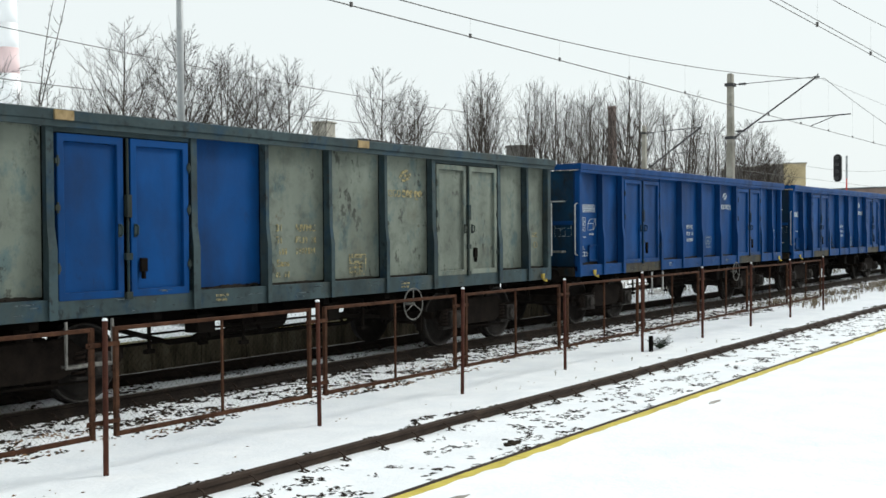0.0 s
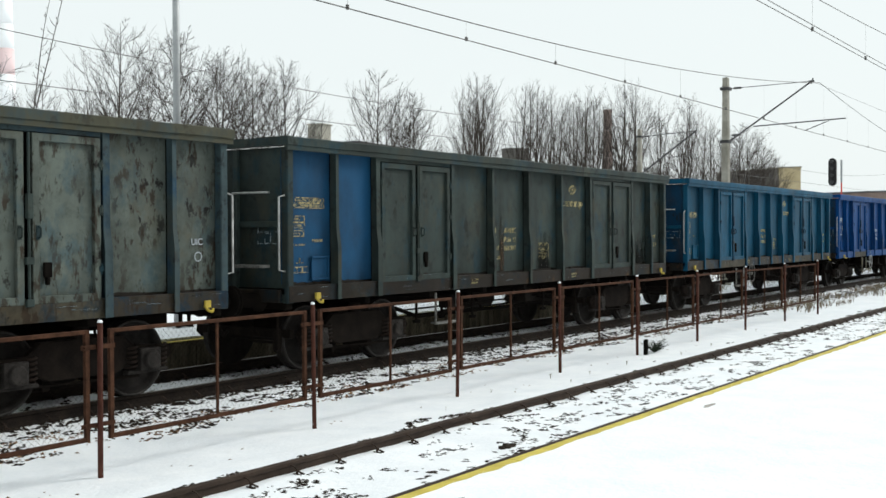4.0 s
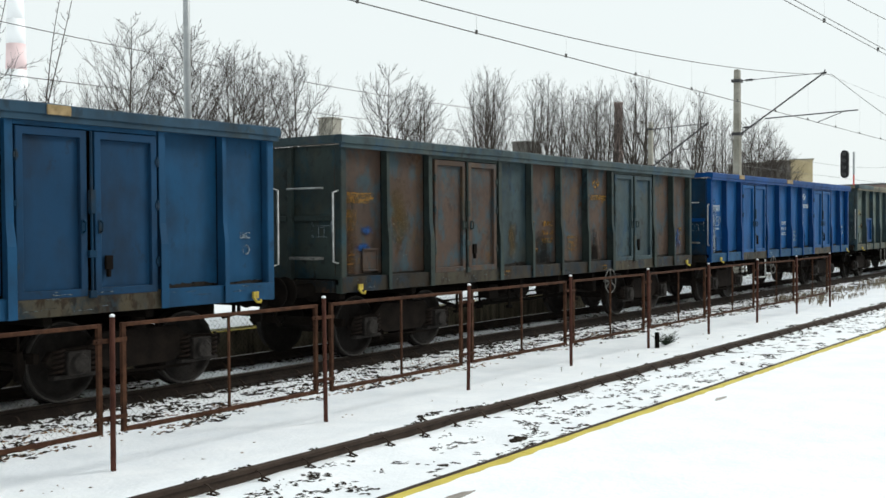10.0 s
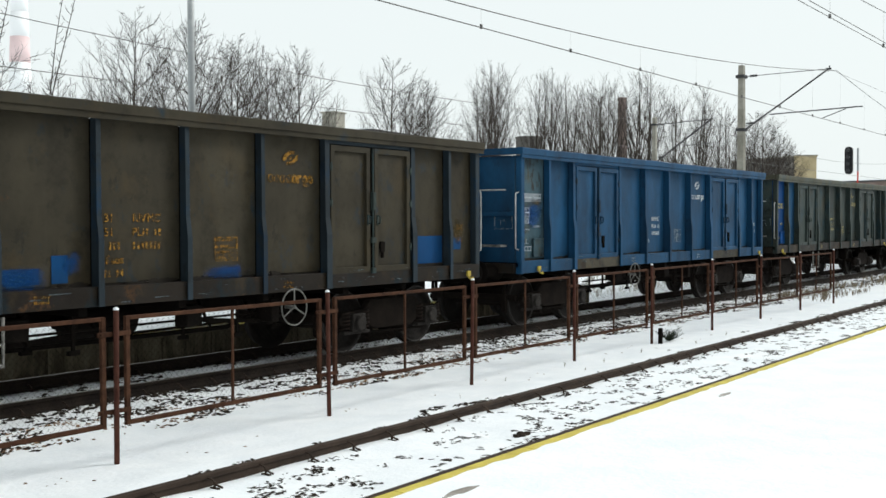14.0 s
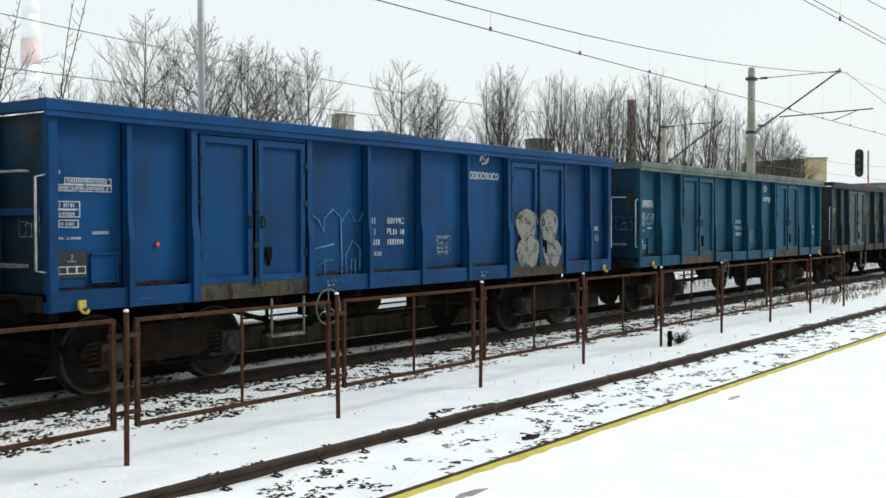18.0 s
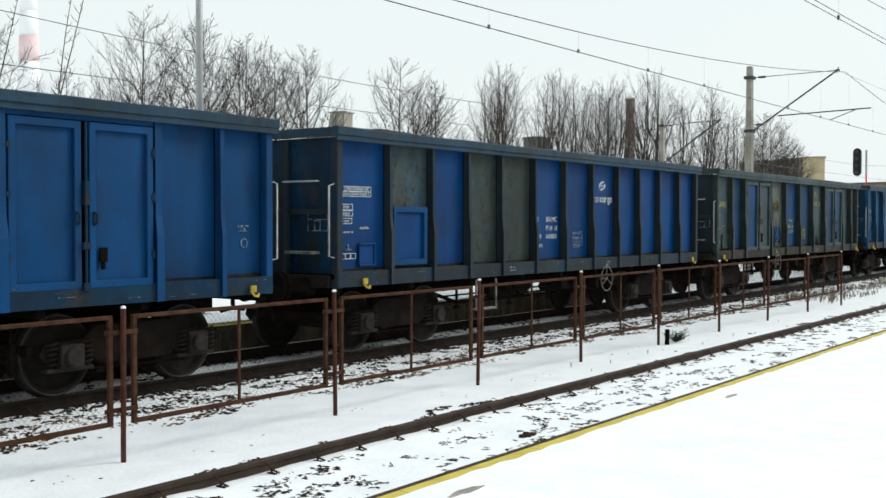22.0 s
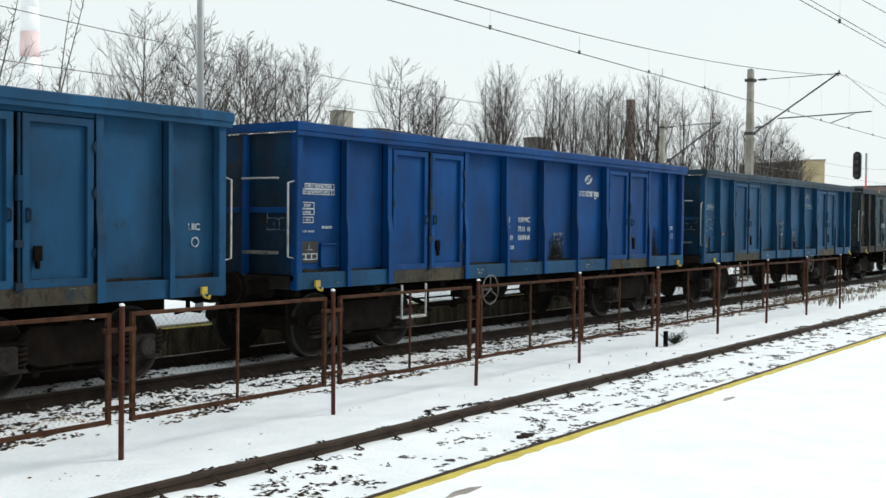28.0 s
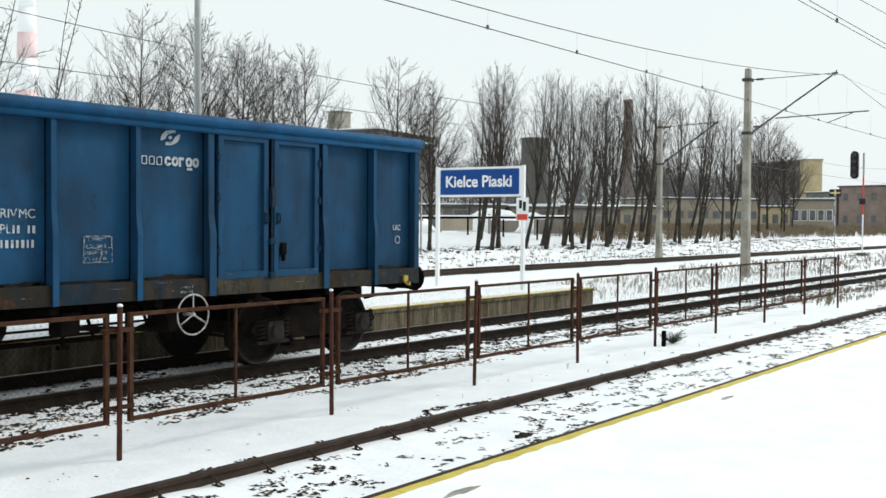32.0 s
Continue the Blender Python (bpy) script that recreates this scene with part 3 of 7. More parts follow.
def build_stones():
    scatter("ballast_stones", STONE, "dark ballast stones poking through snow beside the rail", "ballast", 4200, (2, 46), (6.40, 7.0), (0.009, 0.026), 11,
            lambda x, y, r: clump(x, y, 1) - 3.0 * abs(y - 6.5) > -0.55 and clump(x * 2.5, y * 2.5, 9) > -0.05)
    scatter("ballast_stones", STONE, "dark ballast flecks showing through snow between rails", "ballast", 9500, (2, 46), (4.5, 6.2), (0.007, 0.026), 12,
            lambda x, y, r: clump(x, y, 2) > -0.05 and clump(x * 3, y * 2, 7) > 0.06, 0.3)
    scatter("ballast_stones", STONE, "dark ballast stones in thin snow behind the fence", "ballast", 8500, (2, 50), (8.75, 10.3), (0.009, 0.031), 13,
            lambda x, y, r: clump(x, y, 3) - 0.8 * abs(y - 9.5) > -0.32 and clump(x * 2.7, y * 2.2, 8) > -0.12)
    scatter("ballast_stones", STONE, "dark ballast along the foot of the far rail", "ballast", 2600, (2, 60), (10.2, 10.46), (0.014, 0.04), 18,
            lambda x, y, r: clump(x, y, 5) + 2.5 * (y - 10.3) > -0.35)
    scatter("ballast_stones", STONE, "dark ballast between the rails under thin snow", "ballast", 4600, (2, 60), (10.6, 12.85), (0.012, 0.042), 14,
            lambda x, y, r: clump(x, y, 4) + 1.6 * max(0.0, abs(y - 11.28) - 0.45) > 0.1)
    scatter("fallen_leaves", LEAF, "curled brown dead leaves along the fence foot", "leaves", 2300, (2, 28), (8.75, 9.9), (0.014, 0.036), 15,
            lambda x, y, r: clump(x, y, 6) - 0.9 * abs(y - 9.2) > -0.25, 0.5, True)
    scatter("fallen_leaves", LEAF, "few brown leaves lying on open snow", "leaves", 40, (3, 20), (7.2, 8.0), (0.012, 0.026), 16, lambda x, y, r: True, 0.5, True)


def build_bank():
    scatter("bank_litter", STONE, "dark clods and litter in the trampled snow under trees", "litter", 2600, (22, 115), (28.2, 36.5), (0.03, 0.11), 19,
            lambda x, y, r: clump(x * 0.45, y * 0.6, 12) > 0.12, 0.5)
    scatter("bank_litter", LEAF, "brown leaf litter in the snow under trees", "litter", 2200, (22, 115), (28.2, 37), (0.03, 0.09), 20,
            lambda x, y, r: clump(x * 0.5, y * 0.5, 14) > 0.05, 0.5, True)


build_stones()
build_bank()


def build_lump():
    s = Shape()
    for i, (x, y, r) in enumerate(((0, 0, 0.05), (0.07, -0.02, 0.036), (-0.07, 0.012, 0.03), (0.03, 0.035, 0.03))):
        rng = random.Random(i)
        prof = [(0.0, -0.04)] + [(r * math.cos(a), 0.75 * r * math.sin(a)) for a in (-0.3, 0.1, 0.6, 1.1)] + [(0.0, 0.72 * r)]
        k = len(s.v)
        s.lathe(prof, 9)
        s.v[k:] = [(px + x + rng.uniform(-0.012, 0.012), py + y + rng.uniform(-0.012, 0.012), pz) for px, py, pz in s.v[k:]]
    solid("stone", s.mesh("stone"), STONE, "dark lump of broken stone lying on snowy ballast", "stone", (8.8, 5.32, ground_z(8.8, 5.32) + 0.01))


build_lump()


# ---- platforms ----
def ragged(x0, x1, y, amp, seed, inc):
    out, x = [], x0
    while x < x1:
        out.append((x, y + amp * (noise.noise((x * 1.7, seed, 0)) + 0.7 * noise.noise((x * 6, seed, 2)))))
        x += inc
    return out


def build_near_platform():
    root = tagged(new("platform_near"), "low concrete platform under fresh snow with yellow edge", "platform", kind="structure")
    part("slab", Shape().box(-120, 160, -9, 3.91, -0.3, 0.345).mesh("slab"), CONC, root)
    for i in range(40):
        x = 0.5 + 1.5 * i
        part("edge_line", Shape().box(x, x + 1.494, 3.6, 3.909, 0.345, 0.352).mesh("edge_line"), YELLOW, root, (0, 0, 0), "worn yellow safety line" if i == 0 else "")
    edge = ragged(-100, 150, 3.772, 0.036, 3.0, 0.05)
    pts = [(160, -9), (160, 3.8)] + edge[::-1] + [(-120, 3.8), (-120, -9)]
    part("snow_cover", Shape().slab(pts, 0.345, 0.372).mesh("snow_cover"), SNOW, root, (0, 0, 0), "smooth untrodden snow")
    for x, y, s, t in ((5.16, 3.53, 0.15, 0.22), (9.42, 3.53, 0.14, 0.2)):
        rng = random.Random(int(x * 10))
        pts = [(s * rng.uniform(0.7, 1.3) * math.cos(a / 14 * 6.283), s * t * rng.uniform(0.6, 1.4) * math.sin(a / 14 * 6.283)) for a in range(14)]
        part("bare_patch", Shape().slab(pts, 0, 0.004).mesh("bare_patch"), SLUSH, root, (x, y, 0.372), "small patch of brown slush")


build_near_platform()


def build_far_platform():
    root = tagged(new("platform_far"), "opposite platform of stained concrete panels under snow", "platform", kind="structure")
    part("slab", Shape().box(-60, 24.86, 13.08, 17.2, -0.3, 0.26).mesh("slab"), PLATC, root)
    panel = Shape().box(0.008, 0.992, 12.96, 13.078, -0.3, 0.2).box(0.004, 0.996, 12.92, 13.078, 0.2, 0.262).mesh("wall_panel", 0.006)
    for i in range(60):
        part("wall_panel", panel, PLATC, root, (24.86 - (i + 1), 0, random.Random(i).uniform(-0.008, 0.008)))
    part("edge_line", Shape().box(-60, 24.86, 12.925, 13.05, 0.274, 0.28).mesh("edge_line"), YELLOW, root, (0, 0, 0), "yellow safety line")
    pts = [(24.9, 17.3), (24.9, 13.08)] + ragged(-58, 24.7, 13.06, 0.02, 8.0, 0.2)[::-1] + [(-60, 13.08), (-60, 17.3)]
    part("snow_cover", Shape().slab(pts, 0.262, 0.32).mesh("snow_cover"), SNOW, root)


build_far_platform()


# ---- fence between the tracks ----
FENCE_Y, POST_X0, SPACING = 7.78, 5.97, 2.794


def build_fence():
    post = Shape().lathe([(0.0, -0.4), (0.024, -0.4), (0.024, 1.18), (0.018, 1.192), (0.0, 1.194)], 10).mesh("post", 0, True)
    cap = Shape().lathe([(0.0, 1.192), (0.022, 1.192), (0.026, 1.2), (0.018, 1.214), (0.0, 1.22)], 8).mesh("snow_cap", 0, True)
    w = SPACING - 0.21
    frame_me = Shape()
    frame_me.box(0, 0.045, -0.02, 0.02, 0.16, 1.13).box(w - 0.045, w, -0.02, 0.02, 0.16, 1.13)
    frame_me.box(0.0455, w - 0.0455, -0.02, 0.02, 0.16, 0.2).box(0.0455, w - 0.0455, -0.02, 0.02, 1.095, 1.13)
    frame_me = frame_me.mesh("panel_frame", 0.004)
    bar = Shape().box(-0.012, 0.012, -0.012, 0.012, 0.201, 1.094).mesh("middle_bar", 0.002)
    lug = Shape().box(-0.03, 0.17, -0.006, 0.006, -0.02, 0.02).tube((0.0, -0.03, 0), (0.0, 0.03, 0), 0.012, None, 6).mesh("bracket")
    net = Shape()
    pitch, lo, hi = 0.062, 0.2, 1.095
    n = int(w / pitch)
    for s in (1, -1):
        for i in range(-16, n + 17):
            xa, xb = i * pitch, i * pitch + s * (hi - lo)
            za, zb = lo, hi
            if xa > w or xa < 0:
                e = 0.0 if xa < 0 else w
                za, xa = lo + abs(e - xa), e
            if xb > w or xb < 0:
                e = 0.0 if xb < 0 else w
                zb, xb = hi - abs(e - xb), e
            if zb - za > 0.05:
                net.tube((xa, 0.004 * s, za), (xb, 0.004 * s, zb), 0.0009, None, 3)
    net = net.mesh("wire_mesh")
    root = tagged(new("fence"), "rusty iron panel fence with wire mesh between tracks", "fence")
    for i in range(-2, 9):
        x = POST_X0 + i * SPACING
        dz = 0.002 * i - 0.004
        p = part("post", post, POSTM, root, (x, FENCE_Y - 0.045, dz), "round brown-red painted post" if i == -2 else "")
        p.rotation_euler = (radians(random.Random(i).uniform(-0.5, 0.5)), radians(random.Random(i + 50).uniform(-0.6, 0.6)), 0)
        part("snow_cap", cap, SNOW, p, (0, 0, 0), "tiny cap of snow" if i == -2 else "")
        if i < 8:
            f = part("panel_frame", frame_me, FENCEM, root, (x + 0.13, FENCE_Y, dz))
            f.rotation_euler[1] = radians(random.Random(i + 9).uniform(-0.25, 0.25))
            part("middle_bar", bar, FENCEM, f, (w / 2, 0, 0))
            part("wire_mesh", net, WIREM, f, (0, 0, 0), "chain-link wire mesh")
            for z in (0.3, 0.98):
                part("bracket", lug, FENCEM, root, (x, FENCE_Y - 0.03, z))
                part("bracket", lug, FENCEM, root, (x - 0.15, FENCE_Y - 0.03, z))


build_fence()


# ---- the wagons ----
BAYS = (0.0, 1.03, 1.97, 3.97, 5.22, 6.48, 7.74, 8.98, 10.95, 11.93, 12.8)
BAYS_B = (0.0, 1.2, 2.27, 3.27, 4.27, 5.38, 6.48, 7.58, 8.68, 9.67, 10.68, 11.74, 12.8)
BAYS_C = (0.0, 1.08, 2.16, 4.22, 5.31, 6.40, 7.49, 8.58, 10.64, 11.72, 12.8)
BAYS_D = (0.0, 1.07, 3.08, 4.28, 5.42, 6.42, 7.42, 8.57, 9.72, 11.73, 12.8)
# side layouts: rib places, bays with doors, then the bays that carry the numbers, the load table and the emblem
LAYOUT = {
    "A": (BAYS, (2, 7), 4, 5, 6),
    "B": (BAYS_B, (), 5, 6, 7),
    "C": (BAYS_C, (2, 7), 4, 5, 6),
    "D": (BAYS_D, (1, 8), 3, 5, 6),
    "L": (BAYS[:9] + BAYS[10:], (2, 7), 3, 5, 4),
}
SIDE, BODY_LEN, PITCH = -1.29, 12.8, 14.04
PANEL_Z0, PANEL_Z1 = 1.275, 3.11


def sheet(w, h, seed, bulge=0.009):
    """A pressed side sheet with shallow dents, standing in the x-z plane, front at y = 0."""
    rng = random.Random(seed)
    nx, nz = 5, 7
    s = Shape()
    vs = []
    for j in range(nz + 1):
        for i in range(nx + 1):
            edge = i in (0, nx) or j in (0, nz)
            vs.append((w * i / nx, 0 if edge else -bulge * 0.3 + bulge * rng.uniform(-1, 1), h * j / nz))
    fs = [(j * (nx + 1) + i, j * (nx + 1) + i + 1, (j + 1) * (nx + 1) + i + 1, (j + 1) * (nx + 1) + i) for j in range(nz) for i in range(nx)]
    s.add(vs, fs)
    s.box(0, w, 0.012, 0.02, 0, h)
    me = s.mesh("side_panel", 0, True)
    return me


SHEETS = {}


def sheet_for(w, seed):
    key = (round(w, 2), seed % 2)
    if key not in SHEETS:
        SHEETS[key] = sheet(w - 0.05, PANEL_Z1 - PANEL_Z0, seed)
    return SHEETS[key]


def rib_mesh(width=0.07):
    """A T-section rib: a thin web carrying a front flange, both stepping outwards at the foot."""
    s = Shape()
    a, t = width / 2, 0.014
    zs = ((1.03, a * 1.15, 0.17), (1.78, a * 1.15, 0.17), (2.02, a, 0.135), (3.12, a, 0.13))
    vs, fs, m = [], [], 8
    for z, h, d in zs:
        vs += [(-0.008, 0, z), (-0.008, t - d, z), (-h, t - d, z), (-h, -d, z), (h, -d, z), (h, t - d, z), (0.008, t - d, z), (0.008, 0, z)]
    for k in range(len(zs) - 1):
        o = m * k
        fs += [(o + i, o + (i + 1) % m, o + m + (i + 1) % m, o + m + i) for i in range(m)]
    fs += [tuple(range(m)), tuple(range(m * len(zs) - m, m * len(zs)))]
    return s.add(vs, fs).mesh("rib", 0.002)


def door_mesh(w, h):
    """The raised border of a door leaf: one closed ring."""
    f, o, s = 0.085, -0.055, Shape()
    rings = [[(0, y, 0), (w, y, 0), (w, y, h), (0, y, h)] for y in (o, 0.014)] + [[(f, y, f), (w - f, y, f), (w - f, y, h - f), (f, y, h - f)] for y in (o, 0.014)]
    fs = []
    for i in range(4):
        j = (i + 1) % 4
        fs += [(i, j, 8 + j, 8 + i), (4 + j, 4 + i, 12 + i, 12 + j), (j, i, 4 + i, 4 + j), (8 + i, 8 + j, 12 + j, 12 + i)]
    return s.add([p for r in rings for p in r], fs).mesh("door", 0.006)


def leaf_mesh(w, h):
    """The recessed sheet of a door, bowed a little."""
    f = 0.086
    return sheet(w - 2 * f, h - 2 * f, 77, 0.01)


def wheel_mesh():
    half = [(0.0, -0.80), (0.075, -0.80), (0.078, -0.74), (0.13, -0.735), (0.16, -0.76), (0.34, -0.735), (0.385, -0.755), (0.40, -0.815), (0.452, -0.818), (0.462, -0.70), (0.492, -0.69), (0.485, -0.668), (0.395, -0.665), (0.37, -0.70), (0.16, -0.69), (0.09, -0.66), (0.085, 0.0)]
    prof = half + [(r, -y) for r, y in half[::-1][1:]]
    return Shape().lathe(prof, 28, "y").mesh("wheelset", 0, True)


def bogie_mesh():
    s = Shape()
    out = [(-1.28, 0.50), (-1.2, 0.62), (-0.72, 0.64), (-0.55, 0.78), (0.55, 0.78), (0.72, 0.64), (1.2, 0.62), (1.28, 0.50), (1.18, 0.40), (0.62, 0.42), (0.45, 0.34), (-0.45, 0.34), (-0.62, 0.42), (-1.18, 0.40)]
    for y in (-1.06, 0.96):
        s.prism(out, y, y + 0.10)
    s.box(-0.32, 0.32, -0.959, 0.959, 0.46, 0.80)
    for e in (-1.36, 1.28):
        s.box(e, e + 0.08, -0.959, 0.959, 0.48, 0.6)
    for y in (-1.0, 1.0):
        s.tube((0, y, 0.78), (0, y, 0.92), 0.11, 0.09, 10)
    s.tube((0, 0, 0.8), (0, 0, 0.96), 0.26, None, 14)
    for x in (-0.42, 0.42):
        s.box(x - 0.05, x + 0.05, -0.959, -0.45, 0.22, 0.45)
    s.tube((-0.85, -0.98, 0.30), (0.85, -0.98, 0.26), 0.018, None, 6)
    return s.mesh("bogie_frame", 0.012)


def axlebox_mesh():
    s = Shape().box(-0.15, 0.15, -1.14, -0.93, 0.34, 0.60).tube((0, -1.19, 0.46), (0, -1.14, 0.46), 0.105, 0.125, 12)
    s.box(-0.30, 0.30, -1.09, -0.97, 0.30, 0.345)
    return s.mesh("axle_box", 0.01)


def tyre_mesh():
    """The bright rim of the near wheel."""
    prof = [(0.436, -0.8195), (0.456, -0.8235), (0.464, -0.815), (0.464, -0.73), (0.44, -0.735)]
    n, k = 28, len(prof)
    vs = [(r * math.cos(2 * math.pi * i / n), y, -r * math.sin(2 * math.pi * i / n)) for i in range(n) for r, y in prof]
    fs = [(i * k + q, (i + 1) % n * k + q, (i + 1) % n * k + (q + 1) % k, i * k + (q + 1) % k) for i in range(n) for q in range(k)]
    return Shape().add(vs, fs).mesh("tyre", 0, True)


def shoe_mesh():
    """A brake shoe with its hanger, beside a wheel."""
    s = Shape().prism([(-0.06, 0.3), (0.0, 0.26), (0.03, 0.46), (0.0, 0.64), (-0.06, 0.6)], -0.8, -0.7)
    s.box(-0.05, -0.02, -0.78, -0.75, 0.6, 0.86)
    s.tube((-0.04, -0.78, 0.42), (-0.04, -0.2, 0.42), 0.025, None, 6)
    return s.mesh("brake_shoe", 0.006)


def spring_mesh():
    s = Shape()
    pts = [(0.075 * math.cos(a * 0.7), 0.075 * math.sin(a * 0.7), 0.022 + 0.0062 * a) for a in range(0, 46)]
    return s.path(pts, 0.016, 5).mesh("coil_spring", 0, True)


def buffer_mesh():
    s = Shape()
    s.lathe([(0.0, 0.0), (0.17, 0.0), (0.17, 0.03), (0.105, 0.05), (0.10, 0.32), (0.085, 0.33), (0.08, 0.54), (0.21, 0.56), (0.215, 0.585), (0.10, 0.605), (0.0, 0.608)], 16)
    me = s.mesh("buffer", 0, True)
    me.transform(Matrix.Rotation(-math.pi / 2, 4, "Y"))
    return me


def handwheel_mesh():
    s = Shape()
    ring = [(0.24 * math.cos(a * math.pi / 12), 0, 0.24 * math.sin(a * math.pi / 12)) for a in range(25)]
    s.path(ring, 0.0105, 6)
    for a in (90, 210, 330):
        s.tube((0, 0, 0), (0.24 * math.cos(radians(a)), 0, 0.24 * math.sin(radians(a))), 0.0095, None, 6)
    s.tube((0, -0.02, 0), (0, 0.16, 0), 0.022, None, 8)
    return s.mesh("handbrake_wheel", 0, True)


def step_mesh():
    s = Shape().path([(0, 0, 0.5), (0, 0, 0), (0.6, 0, 0), (0.6, 0, 0.5)], 0.02, 6)
    s.box(0.0, 0.6, -0.01, 0.1, 0.0, 0.025)
    return s.mesh("step_ladder", 0, True)


def under_parts():
    """Underframe and brake gear, piece by piece: name, mesh, place."""
    beam = Shape().box(0, 12.76, -0.07, 0.07, 0.78, 1.05).mesh("centre_sill", 0.008)
    cross = Shape().box(0, 0.12, -1.34, 1.34, 0.93, 1.139).mesh("cross_member", 0.008)
    strut = Shape().tube((0, 0, 0), (0.15, 0.4, 0.33), 0.022, None, 6).mesh("bracket", 0, True)
    out = [("centre_sill", beam, (0.02, y, 0)) for y in (-0.23, 0.23)]
    out.append(("floor", Shape().box(0.0, 12.8, -1.36, 1.36, 1.14, 1.22).mesh("floor"), (0, 0, 0)))
    out += [("cross_member", cross, (x, 0, 0)) for x in (0.05, 1.75, 3.4, 5.0, 6.4, 7.8, 9.4, 10.75, 12.63)]
    out.append(("brake_cylinder", Shape().lathe([(0, -0.5), (0.1, -0.5), (0.18, -0.44), (0.18, 0.4), (0.19, 0.42), (0.19, 0.47), (0.06, 0.5), (0.04, 0.62), (0, 0.62)], 16, "y").mesh("brake_cylinder", 0, True), (5.8, -0.62, 0.78)))
    out.append(("air_tank", Shape().lathe([(0, -0.35), (0.08, -0.34), (0.15, -0.28), (0.15, 0.28), (0.08, 0.34), (0, 0.35)], 14, "y").mesh("air_tank", 0, True), (7.35, 0.5, 0.8)))
    out.append(("pull_rod", Shape().tube((2.9, -0.5, 0.55), (9.9, -0.45, 0.62), 0.02, None, 6).mesh("pull_rod"), (0, 0, 0)))
    out.append(("brake_pipe", Shape().tube((3.2, -0.95, 0.72), (8.7, -0.95, 0.75), 0.016, None, 6).mesh("brake_pipe"), (0, 0, 0)))
    for x, y, w, d, z in ((4.2, -1.2, 0.3, 0.25, 0.7), (6.6, -1.25, 0.25, 0.23, 0.68), (8.1, -1.2, 0.15, 0.3, 0.62)):
        out.append(("brake_box", Shape().box(0, w, 0, d, 0, 0.94 - z).mesh("brake_box", 0.012), (x, y, z)))
    out += [("bracket", strut, (x, -1.0, 0.62)) for x in (4.6, 5.5, 7.2, 8.0)]
    hanger = Shape().box(0, 0.045, -0.015, 0.015, 0.5, 0.93).box(-0.05, 0.095, -0.03, 0.03, 0.47, 0.52).mesh("brake_hanger", 0.004)
    out += [("brake_hanger", hanger, (x, y, 0)) for x, y in ((3.75, -0.8), (4.85, -0.55), (5.15, -1.0), (6.95, -0.75), (7.6, -1.05), (8.75, -0.6))]
    out.append(("brake_lever", Shape().prism([(0, 0.60), (1.5, 0.70), (1.5, 0.745), (0, 0.66)], -0.02, 0.02).mesh("brake_lever", 0.004), (4.4, -0.9, 0)))
    out.append(("brake_lever", Shape().prism([(0, 0.72), (1.7, 0.58), (1.7, 0.63), (0, 0.78)], -0.02, 0.02).mesh("brake_lever", 0.004), (6.7, -0.98, 0)))
    out.append(("truss_rod", Shape().path([(3.6, -0.22, 0.78), (4.6, -0.22, 0.5), (8.2, -0.22, 0.5), (9.2, -0.22, 0.78)], 0.035, 6).mesh("truss_rod"), (0, 0, 0)))
    return out


END_SHEET = Shape().box(0.03, 0.06, -1.299, 1.299, 1.05, 3.13).mesh("end_sheet")
END_POST = Shape().box(0, 0.12, 0, 0.12, 1.02, 3.13).mesh("corner_post", 0.012)
END_RIB = Shape().prism([(-0.06, 1.205), (0.029, 1.205), (0.029, 3.12), (-0.03, 3.12)], -0.04, 0.04).mesh("end_rib", 0.006)
END_BEAM = Shape().box(-0.06, 0.029, -1.299, 1.299, 1.03, 1.2).mesh("end_beam", 0.008)
END_BAR = Shape().box(-0.035, 0.0, -0.37, 0.37, 2.05, 2.13).mesh("end_bar", 0.006)


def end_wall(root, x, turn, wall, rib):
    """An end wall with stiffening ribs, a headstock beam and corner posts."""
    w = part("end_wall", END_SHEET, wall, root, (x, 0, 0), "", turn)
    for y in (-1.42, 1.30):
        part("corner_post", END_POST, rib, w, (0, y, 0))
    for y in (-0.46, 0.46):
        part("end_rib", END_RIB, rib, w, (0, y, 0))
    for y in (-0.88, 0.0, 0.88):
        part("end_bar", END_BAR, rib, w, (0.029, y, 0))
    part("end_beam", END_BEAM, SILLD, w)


def bent_bar(s, x0, x1, section, seed, amp=0.012):
    """A bar along x with a closed section in y and z, knocked slightly out of true."""
    n, m = 46, len(section)
    vs = []
    for i in range(n + 1):
        x = x0 + (x1 - x0) * i / n
        dy = amp * (noise.noise((x * 0.6, seed, 0.3)) + 0.5 * noise.noise((x * 2.3, seed, 4.1)))
        dz = amp * (0.8 * noise.noise((x * 0.5, seed, 7.7)) + 0.5 * noise.noise((x * 2.9, seed, 9.2)))
        vs += [(x, y + dy, z + dz) for y, z in section]
    fs = [(i * m + q, i * m + (q + 1) % m, (i + 1) * m + (q + 1) % m, (i + 1) * m + q) for i in range(n) for q in range(m)]
    s.add(vs, fs + [tuple(range(m)), tuple(range(n * m, n * m + m))])


